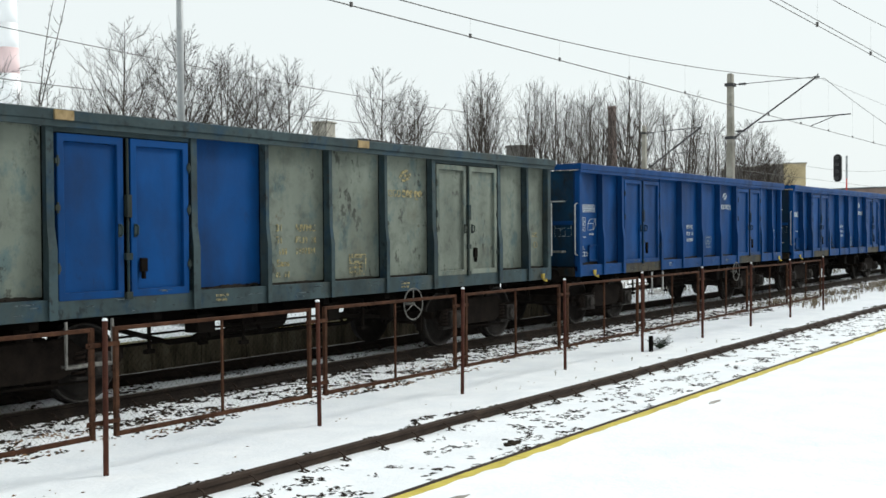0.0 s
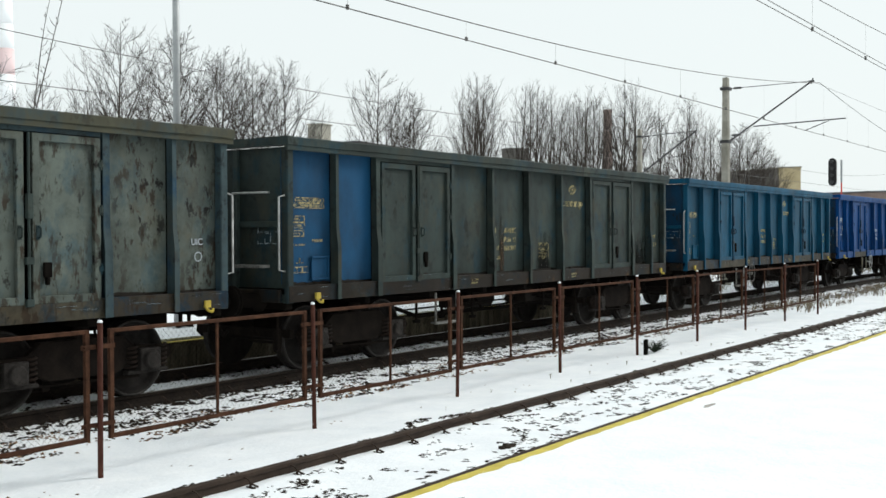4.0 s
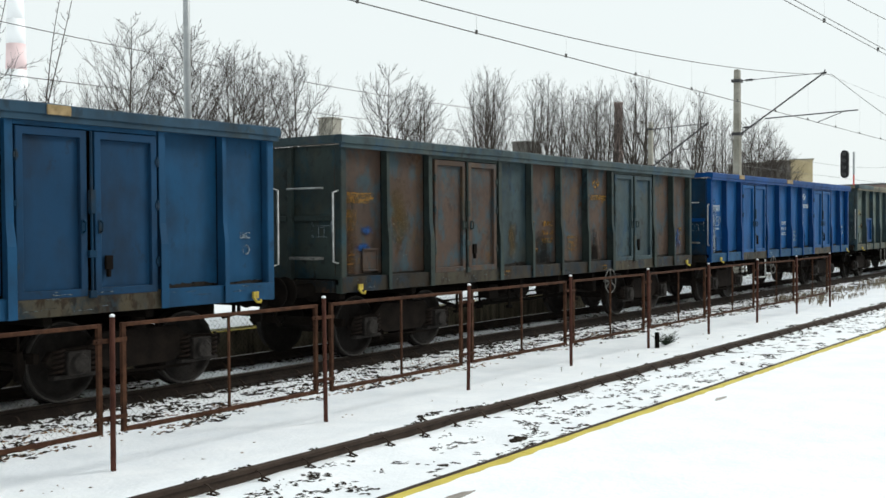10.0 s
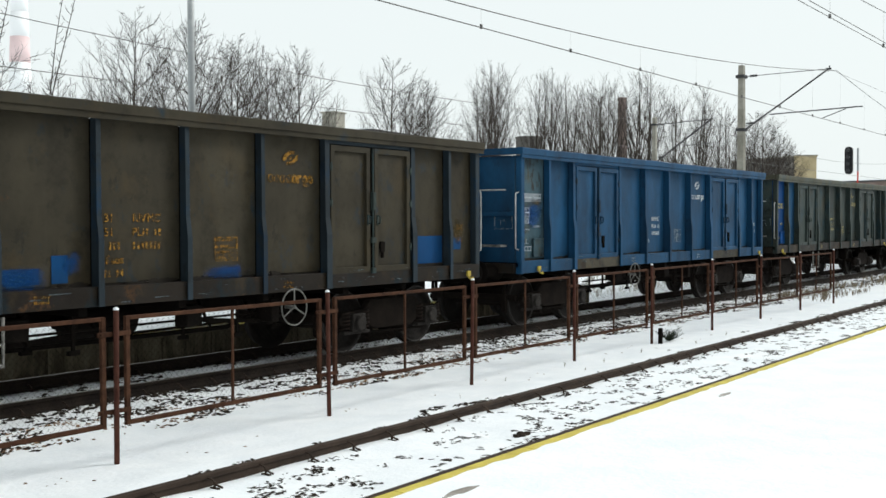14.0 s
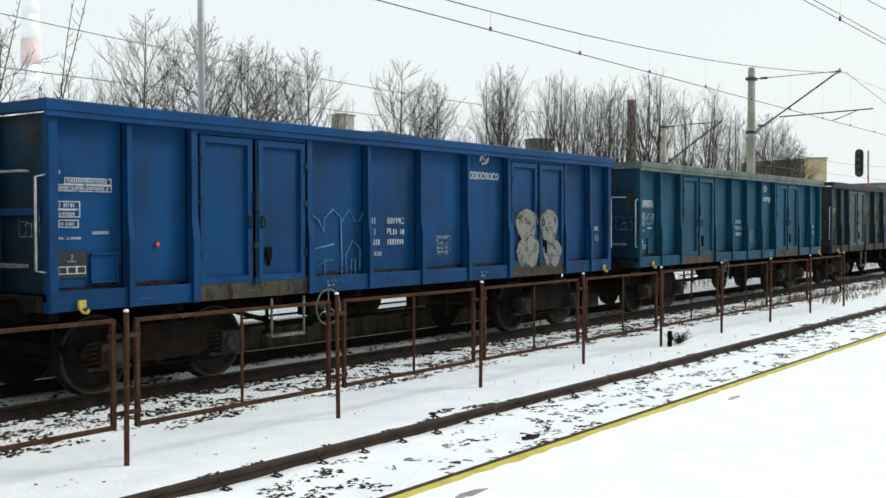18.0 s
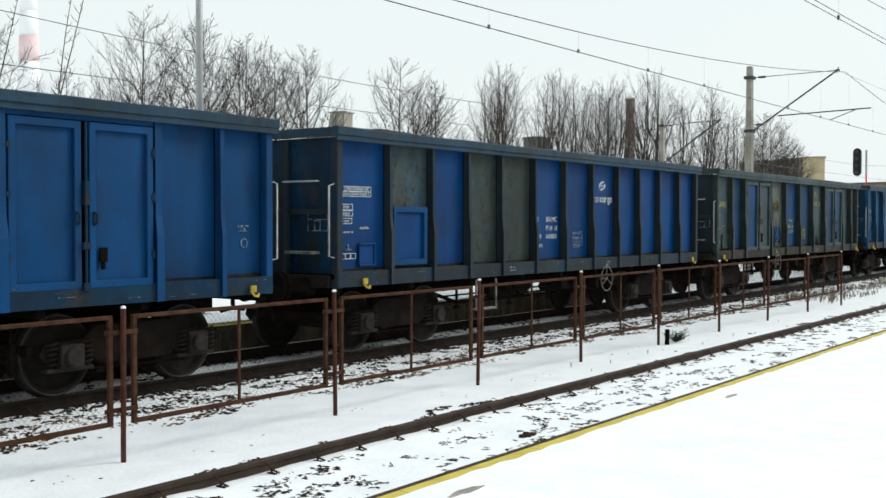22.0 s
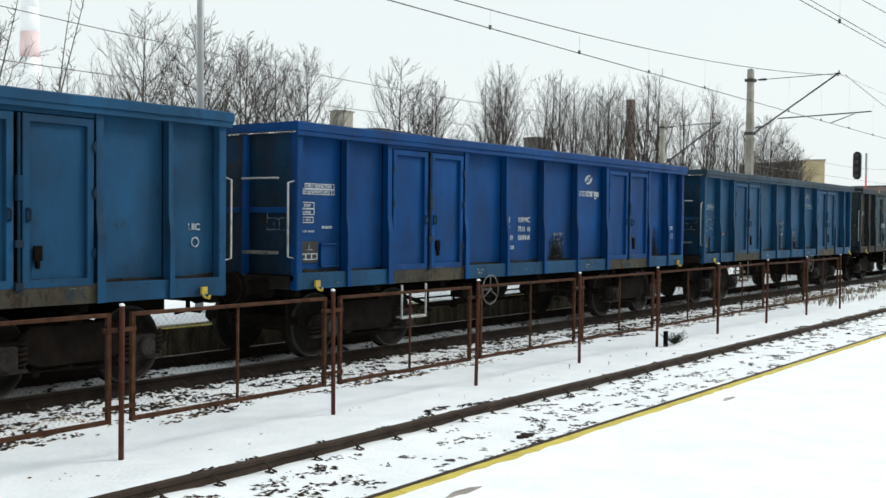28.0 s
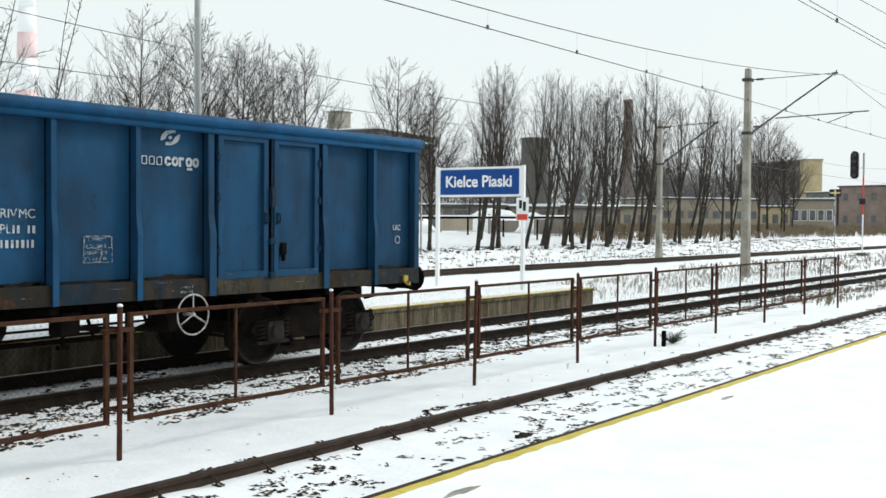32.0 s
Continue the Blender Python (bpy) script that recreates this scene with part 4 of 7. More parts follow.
def rim_mesh(round_top, seed):
    s = Shape()
    if round_top:
        ring = [(0.072 * math.cos(a * math.pi / 6), 3.185 + 0.072 * math.sin(a * math.pi / 6)) for a in range(12)]
        for y in (-1.42, 1.42):
            bent_bar(s, -0.02, 12.82, [(y + c, z) for c, z in ring], seed + y, 0.008)
        for x in (0.04, 12.76):
            s.tube((x, -1.4, 3.185), (x, 1.4, 3.185), 0.066, None, 10)
        s.box(0, 12.8, -1.44, -1.38, 3.05, 3.15)
    else:
        for y in (-1.49, 1.36):
            bent_bar(s, -0.06, 12.86, [(y + 0.012, 3.125), (y, 3.137), (y, 3.236), (y + 0.014, 3.25), (y + 0.116, 3.25), (y + 0.13, 3.236), (y + 0.13, 3.137), (y + 0.118, 3.125)], seed + y)
        for x in (-0.06, 12.74):
            s.box(x, x + 0.12, -1.3595, 1.3595, 3.13, 3.245)
        s.prism([(-0.05, 3.13), (12.85, 3.13), (12.85, 3.065), (-0.05, 3.065)], -1.47, -1.43)
    return s.mesh("top_rim", 0, round_top)


def far_side_mesh():
    s = Shape().box(0.05, 12.75, 1.36, 1.38, 1.05, 3.12)
    for x in BAYS[1:-1]:
        s.box(x - 0.05, x + 0.05, 1.3805, 1.45, 1.05, 3.12)
    return s.mesh("far_side")


def logo_mesh():
    """Two curved blades swept round an eye."""
    s = Shape()
    for turn in (1, -1):
        out = [(turn * 0.2 * math.cos(a), turn * 0.12 * math.sin(a)) for a in (radians(188 - 14 * k) for k in range(11))]
        inn = [(turn * (0.025 + 0.125 * math.cos(a)), turn * (-0.02 + 0.085 * math.sin(a))) for a in (radians(52 + 14 * k) for k in range(9))]
        s.prism(out + inn, -0.004, 0)
    s.prism([(-0.045, 0.0), (0.0, -0.035), (0.045, 0.0), (0.0, 0.035)], -0.004, 0)
    me = s.mesh("emblem")
    me.transform(Matrix.Rotation(radians(-14), 4, "Y") @ Matrix.Scale(0.74, 4))
    return me


def bars_mesh(rows, seed, name):
    """Unreadable stencil rows: each row is (x, z, length, height), cut into plain short bars."""
    rng = random.Random(seed)
    s = Shape()
    for x, z, length, h in rows:
        e = x + length
        while x < e - 0.02:
            w = h * rng.choice((0.2, 0.26, 0.32))
            if rng.random() > 0.08:
                s.box(x, x + w, -0.003, 0, z + 0.08 * h, z + 0.82 * h)
            x += w + 0.27 * h
    return s.mesh(name)


def outline_mesh(name, boxes, t=0.012):
    """Thin painted frames: (x, z, width, height)."""
    s = Shape()
    for i, (x, z, w, h) in enumerate(boxes):
        y = -0.003 - 0.0012 * i
        s.box(x, x + w, y, 0, z, z + t).box(x, x + w, y, 0, z + h - t, z + h)
        s.box(x, x + t, y, 0, z + t, z + h - t).box(x + w - t, x + w, y, 0, z + t, z + h - t)
    return s.mesh(name)


RIB, POST = rib_mesh(0.065), rib_mesh(0.095)
GAP_SHADE = Shape().box(0.06, 12.74, 0, 0.02, 1.03, 3.1).mesh("inner_lining")
DOOR_W, DOOR_H = 0.86, 1.80
DOOR = door_mesh(DOOR_W, DOOR_H)
HATCH = door_mesh(0.84, 0.88)
LEAF_D, LEAF_H = leaf_mesh(DOOR_W, DOOR_H), leaf_mesh(0.84, 0.88)
TYRE, SHOE = tyre_mesh(), shoe_mesh()
WHEEL, BOGIE_F, AXBOX, SPRING, BUFFER, HWHEEL, STEP = wheel_mesh(), bogie_mesh(), axlebox_mesh(), spring_mesh(), buffer_mesh(), handwheel_mesh(), step_mesh()
UNDERF, RIM_F, RIM_R, FARS = under_parts(), [rim_mesh(False, 3.1 * q) for q in range(4)], [rim_mesh(True, 5.5)], far_side_mesh()
SILL = {}
LOGO = logo_mesh()


def ring_shape(s, x, z, w, h, t, gap=False, cut=0.3, y=-0.004):
    """A block with rounded corners and a hole, or open on one side."""
    c = cut * min(w, h)
    out = [(x + c, z), (x + w - c, z), (x + w, z + c), (x + w, z + h - c), (x + w - c, z + h), (x + c, z + h), (x, z + h - c), (x, z + c)]
    mx, mz = x + w / 2, z + h / 2
    kx, kz = (w - 2 * t) / w, (h - 2 * t) / h
    inn = [(mx + (p - mx) * kx, mz + (q - mz) * kz) for p, q in out]
    for i in range(8):
        j = (i + 1) % 8
        if gap and i == 2:
            continue
        s.prism([out[i], out[j], inn[j], inn[i]], y, 0)


def word_mesh(capital):
    """A company mark as a row of plain rounded blocks: three thin and five bold, or eight alike."""
    s = Shape()
    if capital:
        for i in range(8):
            ring_shape(s, -0.435 + 0.111 * i, -0.06, 0.093, 0.12, 0.02, i in (3, 6), 0.3 if i > 2 else 0.12)
    else:
        for i in range(3):
            ring_shape(s, -0.42 + 0.108 * i, -0.05, 0.08, 0.1, 0.0115, False, 0.15)
        for i in range(5):
            x = -0.085 + 0.106 * i
            if i == 2:
                s.box(x, x + 0.032, -0.004, 0, -0.055, 0.055).box(x + 0.0325, x + 0.075, -0.004, 0, 0.02, 0.055)
                continue
            ring_shape(s, x, -0.055, 0.098, 0.112, 0.031, i == 0)
            if i == 3:
                s.box(x + 0.02, x + 0.098, -0.0045, 0, -0.095, -0.066)
    return s.mesh("word_stencil")


WORD_LOW, WORD_CAP = word_mesh(False), word_mesh(True)
NUMBER = bars_mesh([(0.535, -0.055, 0.3, 0.11), (0, -0.205, 0.24, 0.11), (0.40, -0.205, 0.42, 0.11)], 8, "number_stencil")
NUMBER_LOW = bars_mesh([(0, -0.505, 0.26, 0.10)], 9, "number_stencil")
RIV, MC, N31, N51, PLC, EAOS, TEN = (words(q, 0.135) for q in ("RIV", "MC", "31", "51", "PL", "Eaos", "TEN"))
UIC = words("UIC", 0.115)
CIRCLE = Shape().path([(0.055 * math.cos(a * math.pi / 10), 0, 0.055 * math.sin(a * math.pi / 10)) for a in range(21)], 0.007, 4).mesh("circle_symbol")
TABLE = outline_mesh("load_table", [(0, 0, 0.38, 0.3), (0.009, 0.16, 0.362, 0.13), (0.13, 0.009, 0.11, 0.14)], 0.007)
TABLE_ROWS = bars_mesh([(0.02, 0.24, 0.3, 0.045), (0.02, 0.165, 0.3, 0.045), (0.02, 0.09, 0.3, 0.045), (0.02, 0.025, 0.3, 0.045)], 3, "table_stencil")
LEFT_BOX = outline_mesh("data_frame", [(0.27, 2.385, 0.6, 0.075), (0.17, 2.31, 0.7, 0.075), (0.17, 2.115, 0.29, 0.09), (0.17, 2.03, 0.29, 0.085), (0.19, 1.92, 0.25, 0.085)], 0.011)
LEFT_BOX.transform(Matrix.Translation((0, 0, -1.42)))
LEFT_ROWS = bars_mesh([(0.12, 1.07, 0.13, 0.055), (0.3, 0.98, 0.54, 0.055), (0.2, 0.905, 0.64, 0.05), (0.2, 0.715, 0.22, 0.055), (0.2, 0.625, 0.22, 0.05), (0.22, 0.52, 0.18, 0.045), (0.18, 0.37, 0.3, 0.035), (0.62, 0.42, 0.24, 0.05)], 4, "data_stencil")
VOLUME = Shape().path([(0, 0, 0), (0.24, 0, 0), (0.24, 0, 0.13), (0, 0, 0.13), (0, 0, 0)], 0.006, 4).path([(0, 0, 0.13), (0.11, 0, 0.22), (0.35, 0, 0.22), (0.24, 0, 0.13)], 0.006, 4).path([(0.35, 0, 0.22), (0.35, 0, 0.1), (0.24, 0, 0)], 0.006, 4).mesh("volume_symbol")
BLACKPLATE = Shape().box(0, 0.4, -0.005, 0, 0, 0.29).mesh("black_plate")
ROUTE = outline_mesh("route_symbol", [(0.03, 0.04, 0.115, 0.085), (0.143, 0.04, 0.115, 0.085), (0.256, 0.04, 0.115, 0.085), (0.13, 0.17, 0.14, 0.013), (0.194, 0.17, 0.013, 0.08)], 0.011)
POCKET = Shape().box(0, 0.36, -0.04, 0, 0, 0.03).box(0, 0.36, -0.045, 0, 0.31, 0.335).box(0, 0.025, -0.03, 0, 0.03, 0.31).box(0.335, 0.36, -0.03, 0, 0.03, 0.31).box(0.025, 0.335, -0.012, 0, 0.03, 0.31).mesh("label_pocket", 0.004)
RAIL_V = Shape().path([(0.14, 0, 0), (0, -0.02, 0.02), (0, -0.02, 1.0), (0.14, 0, 1.03)], 0.014, 6).mesh("handrail", 0, True)
RAIL_H = Shape().path([(0.08, 0, 0), (0, 0, 0), (0, 0.62, 0), (0.08, 0.62, 0)], 0.014, 6).mesh("end_handrail", 0, True)
HOOK = Shape().box(-0.045, 0.045, -0.03, 0.0, 0.0, 0.085).path([(-0.04, -0.03, 0.0), (-0.03, -0.07, -0.04), (0.02, -0.08, -0.05), (0.05, -0.06, -0.02)], 0.017, 5).mesh("rope_hook")
DOOR_HANDLE = Shape().path([(0, -0.02, 0.02), (0.0, -0.055, 0.03), (0, -0.06, 0.12), (0, -0.02, 0.14)], 0.011, 6).box(-0.02, 0.02, -0.018, 0.0, 0.0, 0.15).mesh("door_handle")
COUPLER = Shape().box(-0.42, 0.0, -0.05, 0.05, 1.0, 1.1).path([(-0.4, 0, 1.05), (-0.62, 0, 0.98), (-0.62, 0, 0.72), (-0.4, 0, 0.70)], 0.035, 6).mesh("coupling_hook", 0.01)
HOSE = Shape().path([(0.1, -0.42, 1.0), (-0.2, -0.44, 0.95), (-0.32, -0.42, 0.72), (-0.22, -0.4, 0.55), (-0.1, -0.38, 0.62)], 0.028, 6).mesh("brake_hose", 0, True)
LATCH = Shape().tube((0, -0.06, 0), (0, -0.06, DOOR_H), 0.018, None, 6).box(-0.05, 0.05, -0.09, -0.04, 0.42, 0.5).box(-0.035, 0.035, -0.10, -0.04, 0.9, 1.16).box(-0.045, 0.045, -0.09, -0.045, -0.02, 0.06).mesh("lock_bar", 0.006)
PLATE_BARS = bars_mesh([(0, 0.055, 0.22, 0.04), (0, 0, 0.2, 0.04)], 6, "plate_stencil")
CASE = Shape().box(0, 0.1, -0.035, 0.0, 0.08, 0.24).box(0.02, 0.06, -0.05, 0, 0, 0.085).mesh("latch_case", 0.008)
LAMP = Shape().lathe([(0.0, -0.02), (0.026, -0.02), (0.034, 0.0), (0.0, 0.0)], 10, "y").mesh("reflector", 0, True)
END_STEP = Shape().box(-0.2, 0.0, 0, 0.5, 0, 0.04).mesh("end_step", 0.006)
HINGE = Shape().box(-0.03, 0.03, -0.068, -0.03, -0.03, 0.03).tube((0, -0.06, -0.06), (0, -0.06, 0.06), 0.016, None, 6).mesh("hinge", 0.005)
LOOPS = []
for line in (((0.05, 0.95), (0.22, 0.86), (0.33, 0.7), (0.33, 0.88), (0.5, 1.0), (0.66, 0.9), (0.68, 0.3), (0.66, 0.1)),
             ((0.68, 0.85), (0.82, 1.0), (0.95, 0.84), (1.05, 0.86), (1.16, 1.0)), ((0.1, 0.5), (0.52, 0.56)), ((0.16, 0.3), (0.5, 0.36), (0.34, 0.36), (0.33, 0.06)),
             ((0.02, 0.1), (0.0, 0.35), (0.05, 0.4)), ((0.78, 0.08), (0.76, 0.42), (0.9, 0.6), (1.06, 0.5), (1.04, 0.06)), ((0.86, 0.08), (0.88, 0.36), (0.95, 0.36), (0.96, 0.06))):
    LOOPS.append(Shape().path([(1.05 * x, 0, 1.1 * z) for x, z in line], 0.013, 5).mesh("spray_line", 0, True))
BLOBS = []
for cx, cz, rx, rz in ((0.42, 0.72, 0.33, 0.22), (0.34, 0.34, 0.22, 0.2), (0.62, 0.36, 0.2, 0.22), (1.2, 0.7, 0.28, 0.24), (1.32, 0.32, 0.3, 0.2)):
    ring = [(cx + 1.08 * rx * (1 + 0.12 * math.sin(3 * a * 0.393)) * math.cos(a * 0.393), 1.3 * (cz + rz * math.sin(a * 0.393)) - 0.25) for a in range(16)]
    BLOBS.append(Shape().prism(ring, -0.004 - 0.0006 * cx, 0.02).mesh("spray_letter"))


def sill_for(w):
    key = round(w, 2)
    if key not in SILL:
        SILL[key] = Shape().prism([(0, 1.03), (w - 0.03, 1.03), (w - 0.03, 1.25), (0, 1.25)], 0, 0.09).mesh("sill", 0.005)
    return SILL[key]


def stain_mesh(w, h):
    return Shape().box(0, w, -0.0012, 0, 0, h).mesh("stain")


def caked_dirt(bays, door_bays, seed):
    """Coal dirt lying in a thin ragged band along the foot of each sheet and door."""
    rng, s = random.Random(seed), Shape()
    for i, (a, b) in enumerate(zip(bays, bays[1:])):
        y, z0 = -1.385 if i in door_bays else SIDE - 0.0155, 1.255
        n = max(4, int((b - a) / 0.045))
        xs = [a + 0.07 + (b - a - 0.14) * q / n for q in range(n + 1)]
        top = [(x, z0 + 0.012 + 0.05 * max(0.0, 0.4 + noise.noise((x * 1.7, z0, seed))) * rng.uniform(0.5, 1.2)) for x in xs]
        s.prism([(xs[0], z0 - 0.005)] + [(xs[-1], z0 - 0.005)] + top[::-1], y, y + 0.001)
    return s.mesh("caked_dirt")


def scuff_mark(bays, door_bays, seed):
    """Short pale scrapes on door rails and sill."""
    rng, s = random.Random(seed), Shape()
    for i, (a, b) in enumerate(zip(bays, bays[1:])):
        for q in range(9 if i in door_bays else 3):
            l, t = rng.uniform(0.03, 0.28), rng.uniform(0.004, 0.011)
            x = rng.uniform(a + 0.1, b - 0.1 - l)
            z, y = (rng.uniform(1.06, 1.22), -1.429) if q % 3 or i not in door_bays else (rng.uniform(1.24, 1.3), -1.4285)
            s.box(x, x + l, y, y + 0.001, z, z + t)
    return s.mesh("scuff_mark")


SMEARS = [stain_mesh(0.5 + 0.09 * q, 0.4 + 0.16 * (q % 3)) for q in range(5)]
RUNS = [stain_mesh(0.22 + 0.08 * q, 1.1 + 0.25 * q) for q in range(3)]


# one row a wagon: main paint, rib paint, rim paint, sill paint, stencil paint, doors (four), odd panels, label
B, DP, ST, SK, TL, SL, GY, OL, DK, DG, RU, DO, MO = BLUE, DEEP, STEEL, SKY, TEAL, SLATE, GREY, OLIVE, DARK, DGREEN, RUSTY, DOORGREY, MOTTLE
WAGONS = (
    dict(main=GY, rib=SL, rim=SL, sill=SL, mark=MARKY, doors=(B, B, GY, GY), odd={2: B, 0: GY}, say="grey-green open wagon with blue doors and panel"),
    dict(main=B, rib=B, rim=B, say="bright blue open wagon with white stencils"),
    dict(main=B, rib=B, rim=B, say="bright blue open wagon with soot-streaked sheets"),
    dict(main=SK, rib=SK, rim=SK, sill=SK, mark=MARKF, kind="C", say="light blue open wagon with brown door sills"),
    dict(main=GREYDIM, rib=SL, rim=OL, sill=SILLB, odd={0: B, 4: B}, mark=MARKW, end=OL, say="grey-green open wagon with two blue panels"),
    dict(main=DG, rib=DG, rim=DG, sill=SILLD, odd={0: ST, 1: ST}, mark=MARKY, say="dark grey-green open wagon with blue first panels"),
    dict(main=TL, rib=TL, rim=TL, sill=SILLB, mark=MARKY, kind="C", say="teal blue open wagon with yellowed emblem"),
    dict(main=B, rib=B, rim=B, black=1, say="fresh bright blue open wagon with white stencils"),
    dict(main=B, rib=SL, rim=GY, sill=SL, doors=(DO, DO, DO, B), odd={0: GY, 3: B, 1: SL}, patch=1, mark=MARKF, say="patched blue open wagon with grey doors"),
    dict(main=B, rib=DP, rim=DP, say="blue open wagon with white numbers"),
    dict(main=NAVY, rib=NAVY, rim=SK, doors=(NAVY, NAVY, NAVY, NAVY), odd={6: DP, 7: DP}, sill=DP, kind="C", say="steel blue open wagon with darker doors"),
    dict(main=ST, rib=ST, rim=RIBGREY, sill=ST, mark=MARKF, doors=(NAVY, NAVY, NAVY, NAVY), say="dull steel blue open wagon, rusted door sills"),
    dict(main=RU, rib=DG, rim=SL, sill=SILLB, doors=(RU, RU, SL, SL), odd={2: SL}, mark=MARKO, kind="C", say="rust-brown open wagon with faded orange stencils"),
    dict(main=STAINED, rib=B, rim=B, sill=ST, black=1, kind="C", say="bright blue open wagon with whitish stains"),
    dict(kind="B", main=GREYTEAL, rib=SL, rim=CREAM, sill=OL, end=SL, cover=1, hatch=B, mark=MARKY, say="grey-green open wagon with one blue hatch"),
    dict(main=OLDTEAL, rib=SL, rim=OL, sill=SILLD, doors=(SL, SL, OLDTEAL, OLDTEAL), odd={3: SL, 6: SL}, mark=MARKY, patch=2, kind="D", say="slate-grey open wagon with rubbed blue patches"),
    dict(main=DK, rib=RIBDARK, patch=4, rim=DK, sill=SILLD, doors=(DK, DK, DK, DK), odd={7: DK}, mark=MARKO, say="dark brown-grey open wagon with orange stencils"),
    dict(main=ST, rib=ST, rim=ST, end=ST, sill=ST, odd={0: OLDTEAL}, mark=MARKW, say="blue open wagon with grey first panel"),
    dict(main=DG, rib=DG, rim=OL, sill=SILLD, odd={0: B, 1: ST}, mark=MARKY, say="dark green-grey open wagon with blue end panel"),
    dict(main=B, rib=B, rim=SK, round=1, line=1, kind="L", say="blue open wagon with pale horizontal seam"),
    dict(main=OLDGREY, rib=SL, rim=CREAM, sill=OL, end=RIBDARK, doors=(GREYDIM, OLDGREY, OLDGREY, GREYDIM), odd={0: GREYDIM, 4: OLDGREY}, mark=MARKF, black=1, kind="C", say="olive-grey open wagon with rust-stained sheets"),
    dict(main=DP, rib=DP, rim=DP, graf=1, black=1, say="deep blue open wagon with sprayed graffiti"),
    dict(main=TL, rib=TL, rim=GREYTEAL, sill=TL, mark=MARKW, kind="C", say="teal blue open wagon with white stencils"),
    dict(main=MO, rib=RIBDARK, rim=RIBDARK, sill=SILLD, doors=(DO, DO, DO, DO), patch=3, mark=MARKY, say="mottled rusty open wagon with pale grey doors"),
    dict(main=ST, rib=ST, rim=ST, sill=ST, mark=MARKY, say="steel blue open wagon with yellow emblem"),
    dict(main=DP, rib=DP, rim=RIBGREY, mark=MARKF, sill=SOOTSHADE, say="deep blue open wagon with faint stencils"),
    dict(kind="B", main=B, rib=RIBDARK, rim=RIBGREY, sill=RIBDARK, odd={3: DG, 4: DG, 1: SL}, hatch=B, say="bright blue open wagon with two grey panels"),
    dict(main=SL, rib=DG, rim=SL, sill=SILLD, end=RIBDARK, doors=(SL, SL, SL, SL), leaf=(DP, SL, NAVY, NAVY), odd={1: NAVY, 3: DP, 4: NAVY, 0: SL, 2: GREYDIM}, mark=MARKY, say="grey-green open wagon with blue panels, rusty sill"),
    dict(main=ST, rib=ST, rim=RIBGREY, sill=SILLB, mark=MARKF, kind="C", say="dull blue open wagon with soot-black sill"),
    dict(main=ST, rib=ST, rim=RIBGREY, sill=ST, mark=MARKW, say="blue open wagon with dark blotches"),
    dict(main=OLDTEAL, rib=SL, rim=SL, sill=SILLD, doors=(TL, SL, TL, SL), odd={0: SL, 2: SL, 5: SL}, mark=MARKF, kind="C", say="grey-teal open wagon with faint stencils"),
    dict(main=DG, rib=DG, rim=OL, sill=SILLD, mark=MARKY, say="dark olive open wagon with coal dirt"),
    dict(main=ST, rib=ST, rim=ST, sill=ST, say="steel blue open wagon with stencil marks"),
    dict(main=B, rib=B, rim=B, sill=ST, black=1, say="bright blue open wagon with white handrails"),
    dict(main=ST, rib=ST, rim=RIBGREY, sill=ST, mark=MARKF, black=1, say="blue open wagon with grime along the foot"),
    dict(main=MUDDY, rib=RIBDARK, rim=RIBDARK, sill=SILLD, doors=(OLDBLUE, OLDBLUE, OLDBLUE, MUDDY), odd={0: DK, 2: MUDDY, 4: OLDBLUE, 5: OLDBLUE, 1: DK, 3: MUDDY, 6: DK, 7: DK}, mark=MARKF, say="dark rusty open wagon with blue-grey doors"),
    dict(main=DG, rib=SL, rim=DG, end=CYAN, sill=DG, doors=(DG, SL, SL, SL), odd={0: CYAN, 1: TL}, mark=MARKO, low=1, say="dark green-grey open wagon with blue doors"),
    dict(main=ST, rib=ST, rim=SK, sill=SILLB, round=1, doors=(ST, ST, ST, ST), kind="C", say="steel blue last wagon with white stencils"),
)


WHEEL_AT = {0: 8.3, 1: 8.68, 3: 4.61, 4: 8.3, 6: 4.5, 7: 4.27, 8: 8.58, 9: 4.23, 10: 8.16, 11: 4.5, 12: 8.3, 13: 4.5, 14: 8.19, 15: 4.3, 16: 8.22, 17: 4.5, 20: 4.52, 21: 4.24, 22: 4.65, 24: 8.59, 25: 4.4, 26: 7.99,
            27: 4.3, 28: 4.54, 29: 4.23, 30: 8.24, 31: 8.4, 32: 4.4, 33: 4.59, 34: 8.18, 35: 8.6, 36: 8.49, 37: 8.23}


STEP_AT = {0: 2.14, 4: 2.2, 7: 3.28, 21: 3.24, 33: 2.28, 34: 2.41, 35: 3.31}
WORD_Z = {1: 2.52, 2: 2.5, 7: 2.45, 8: 2.41, 9: 2.47, 10: 2.68, 14: 2.6, 15: 2.12, 16: 2.53, 19: 2.53, 21: 2.76, 22: 2.62, 23: 2.52, 26: 2.4, 29: 2.61, 36: 2.41, 37: 2.64}
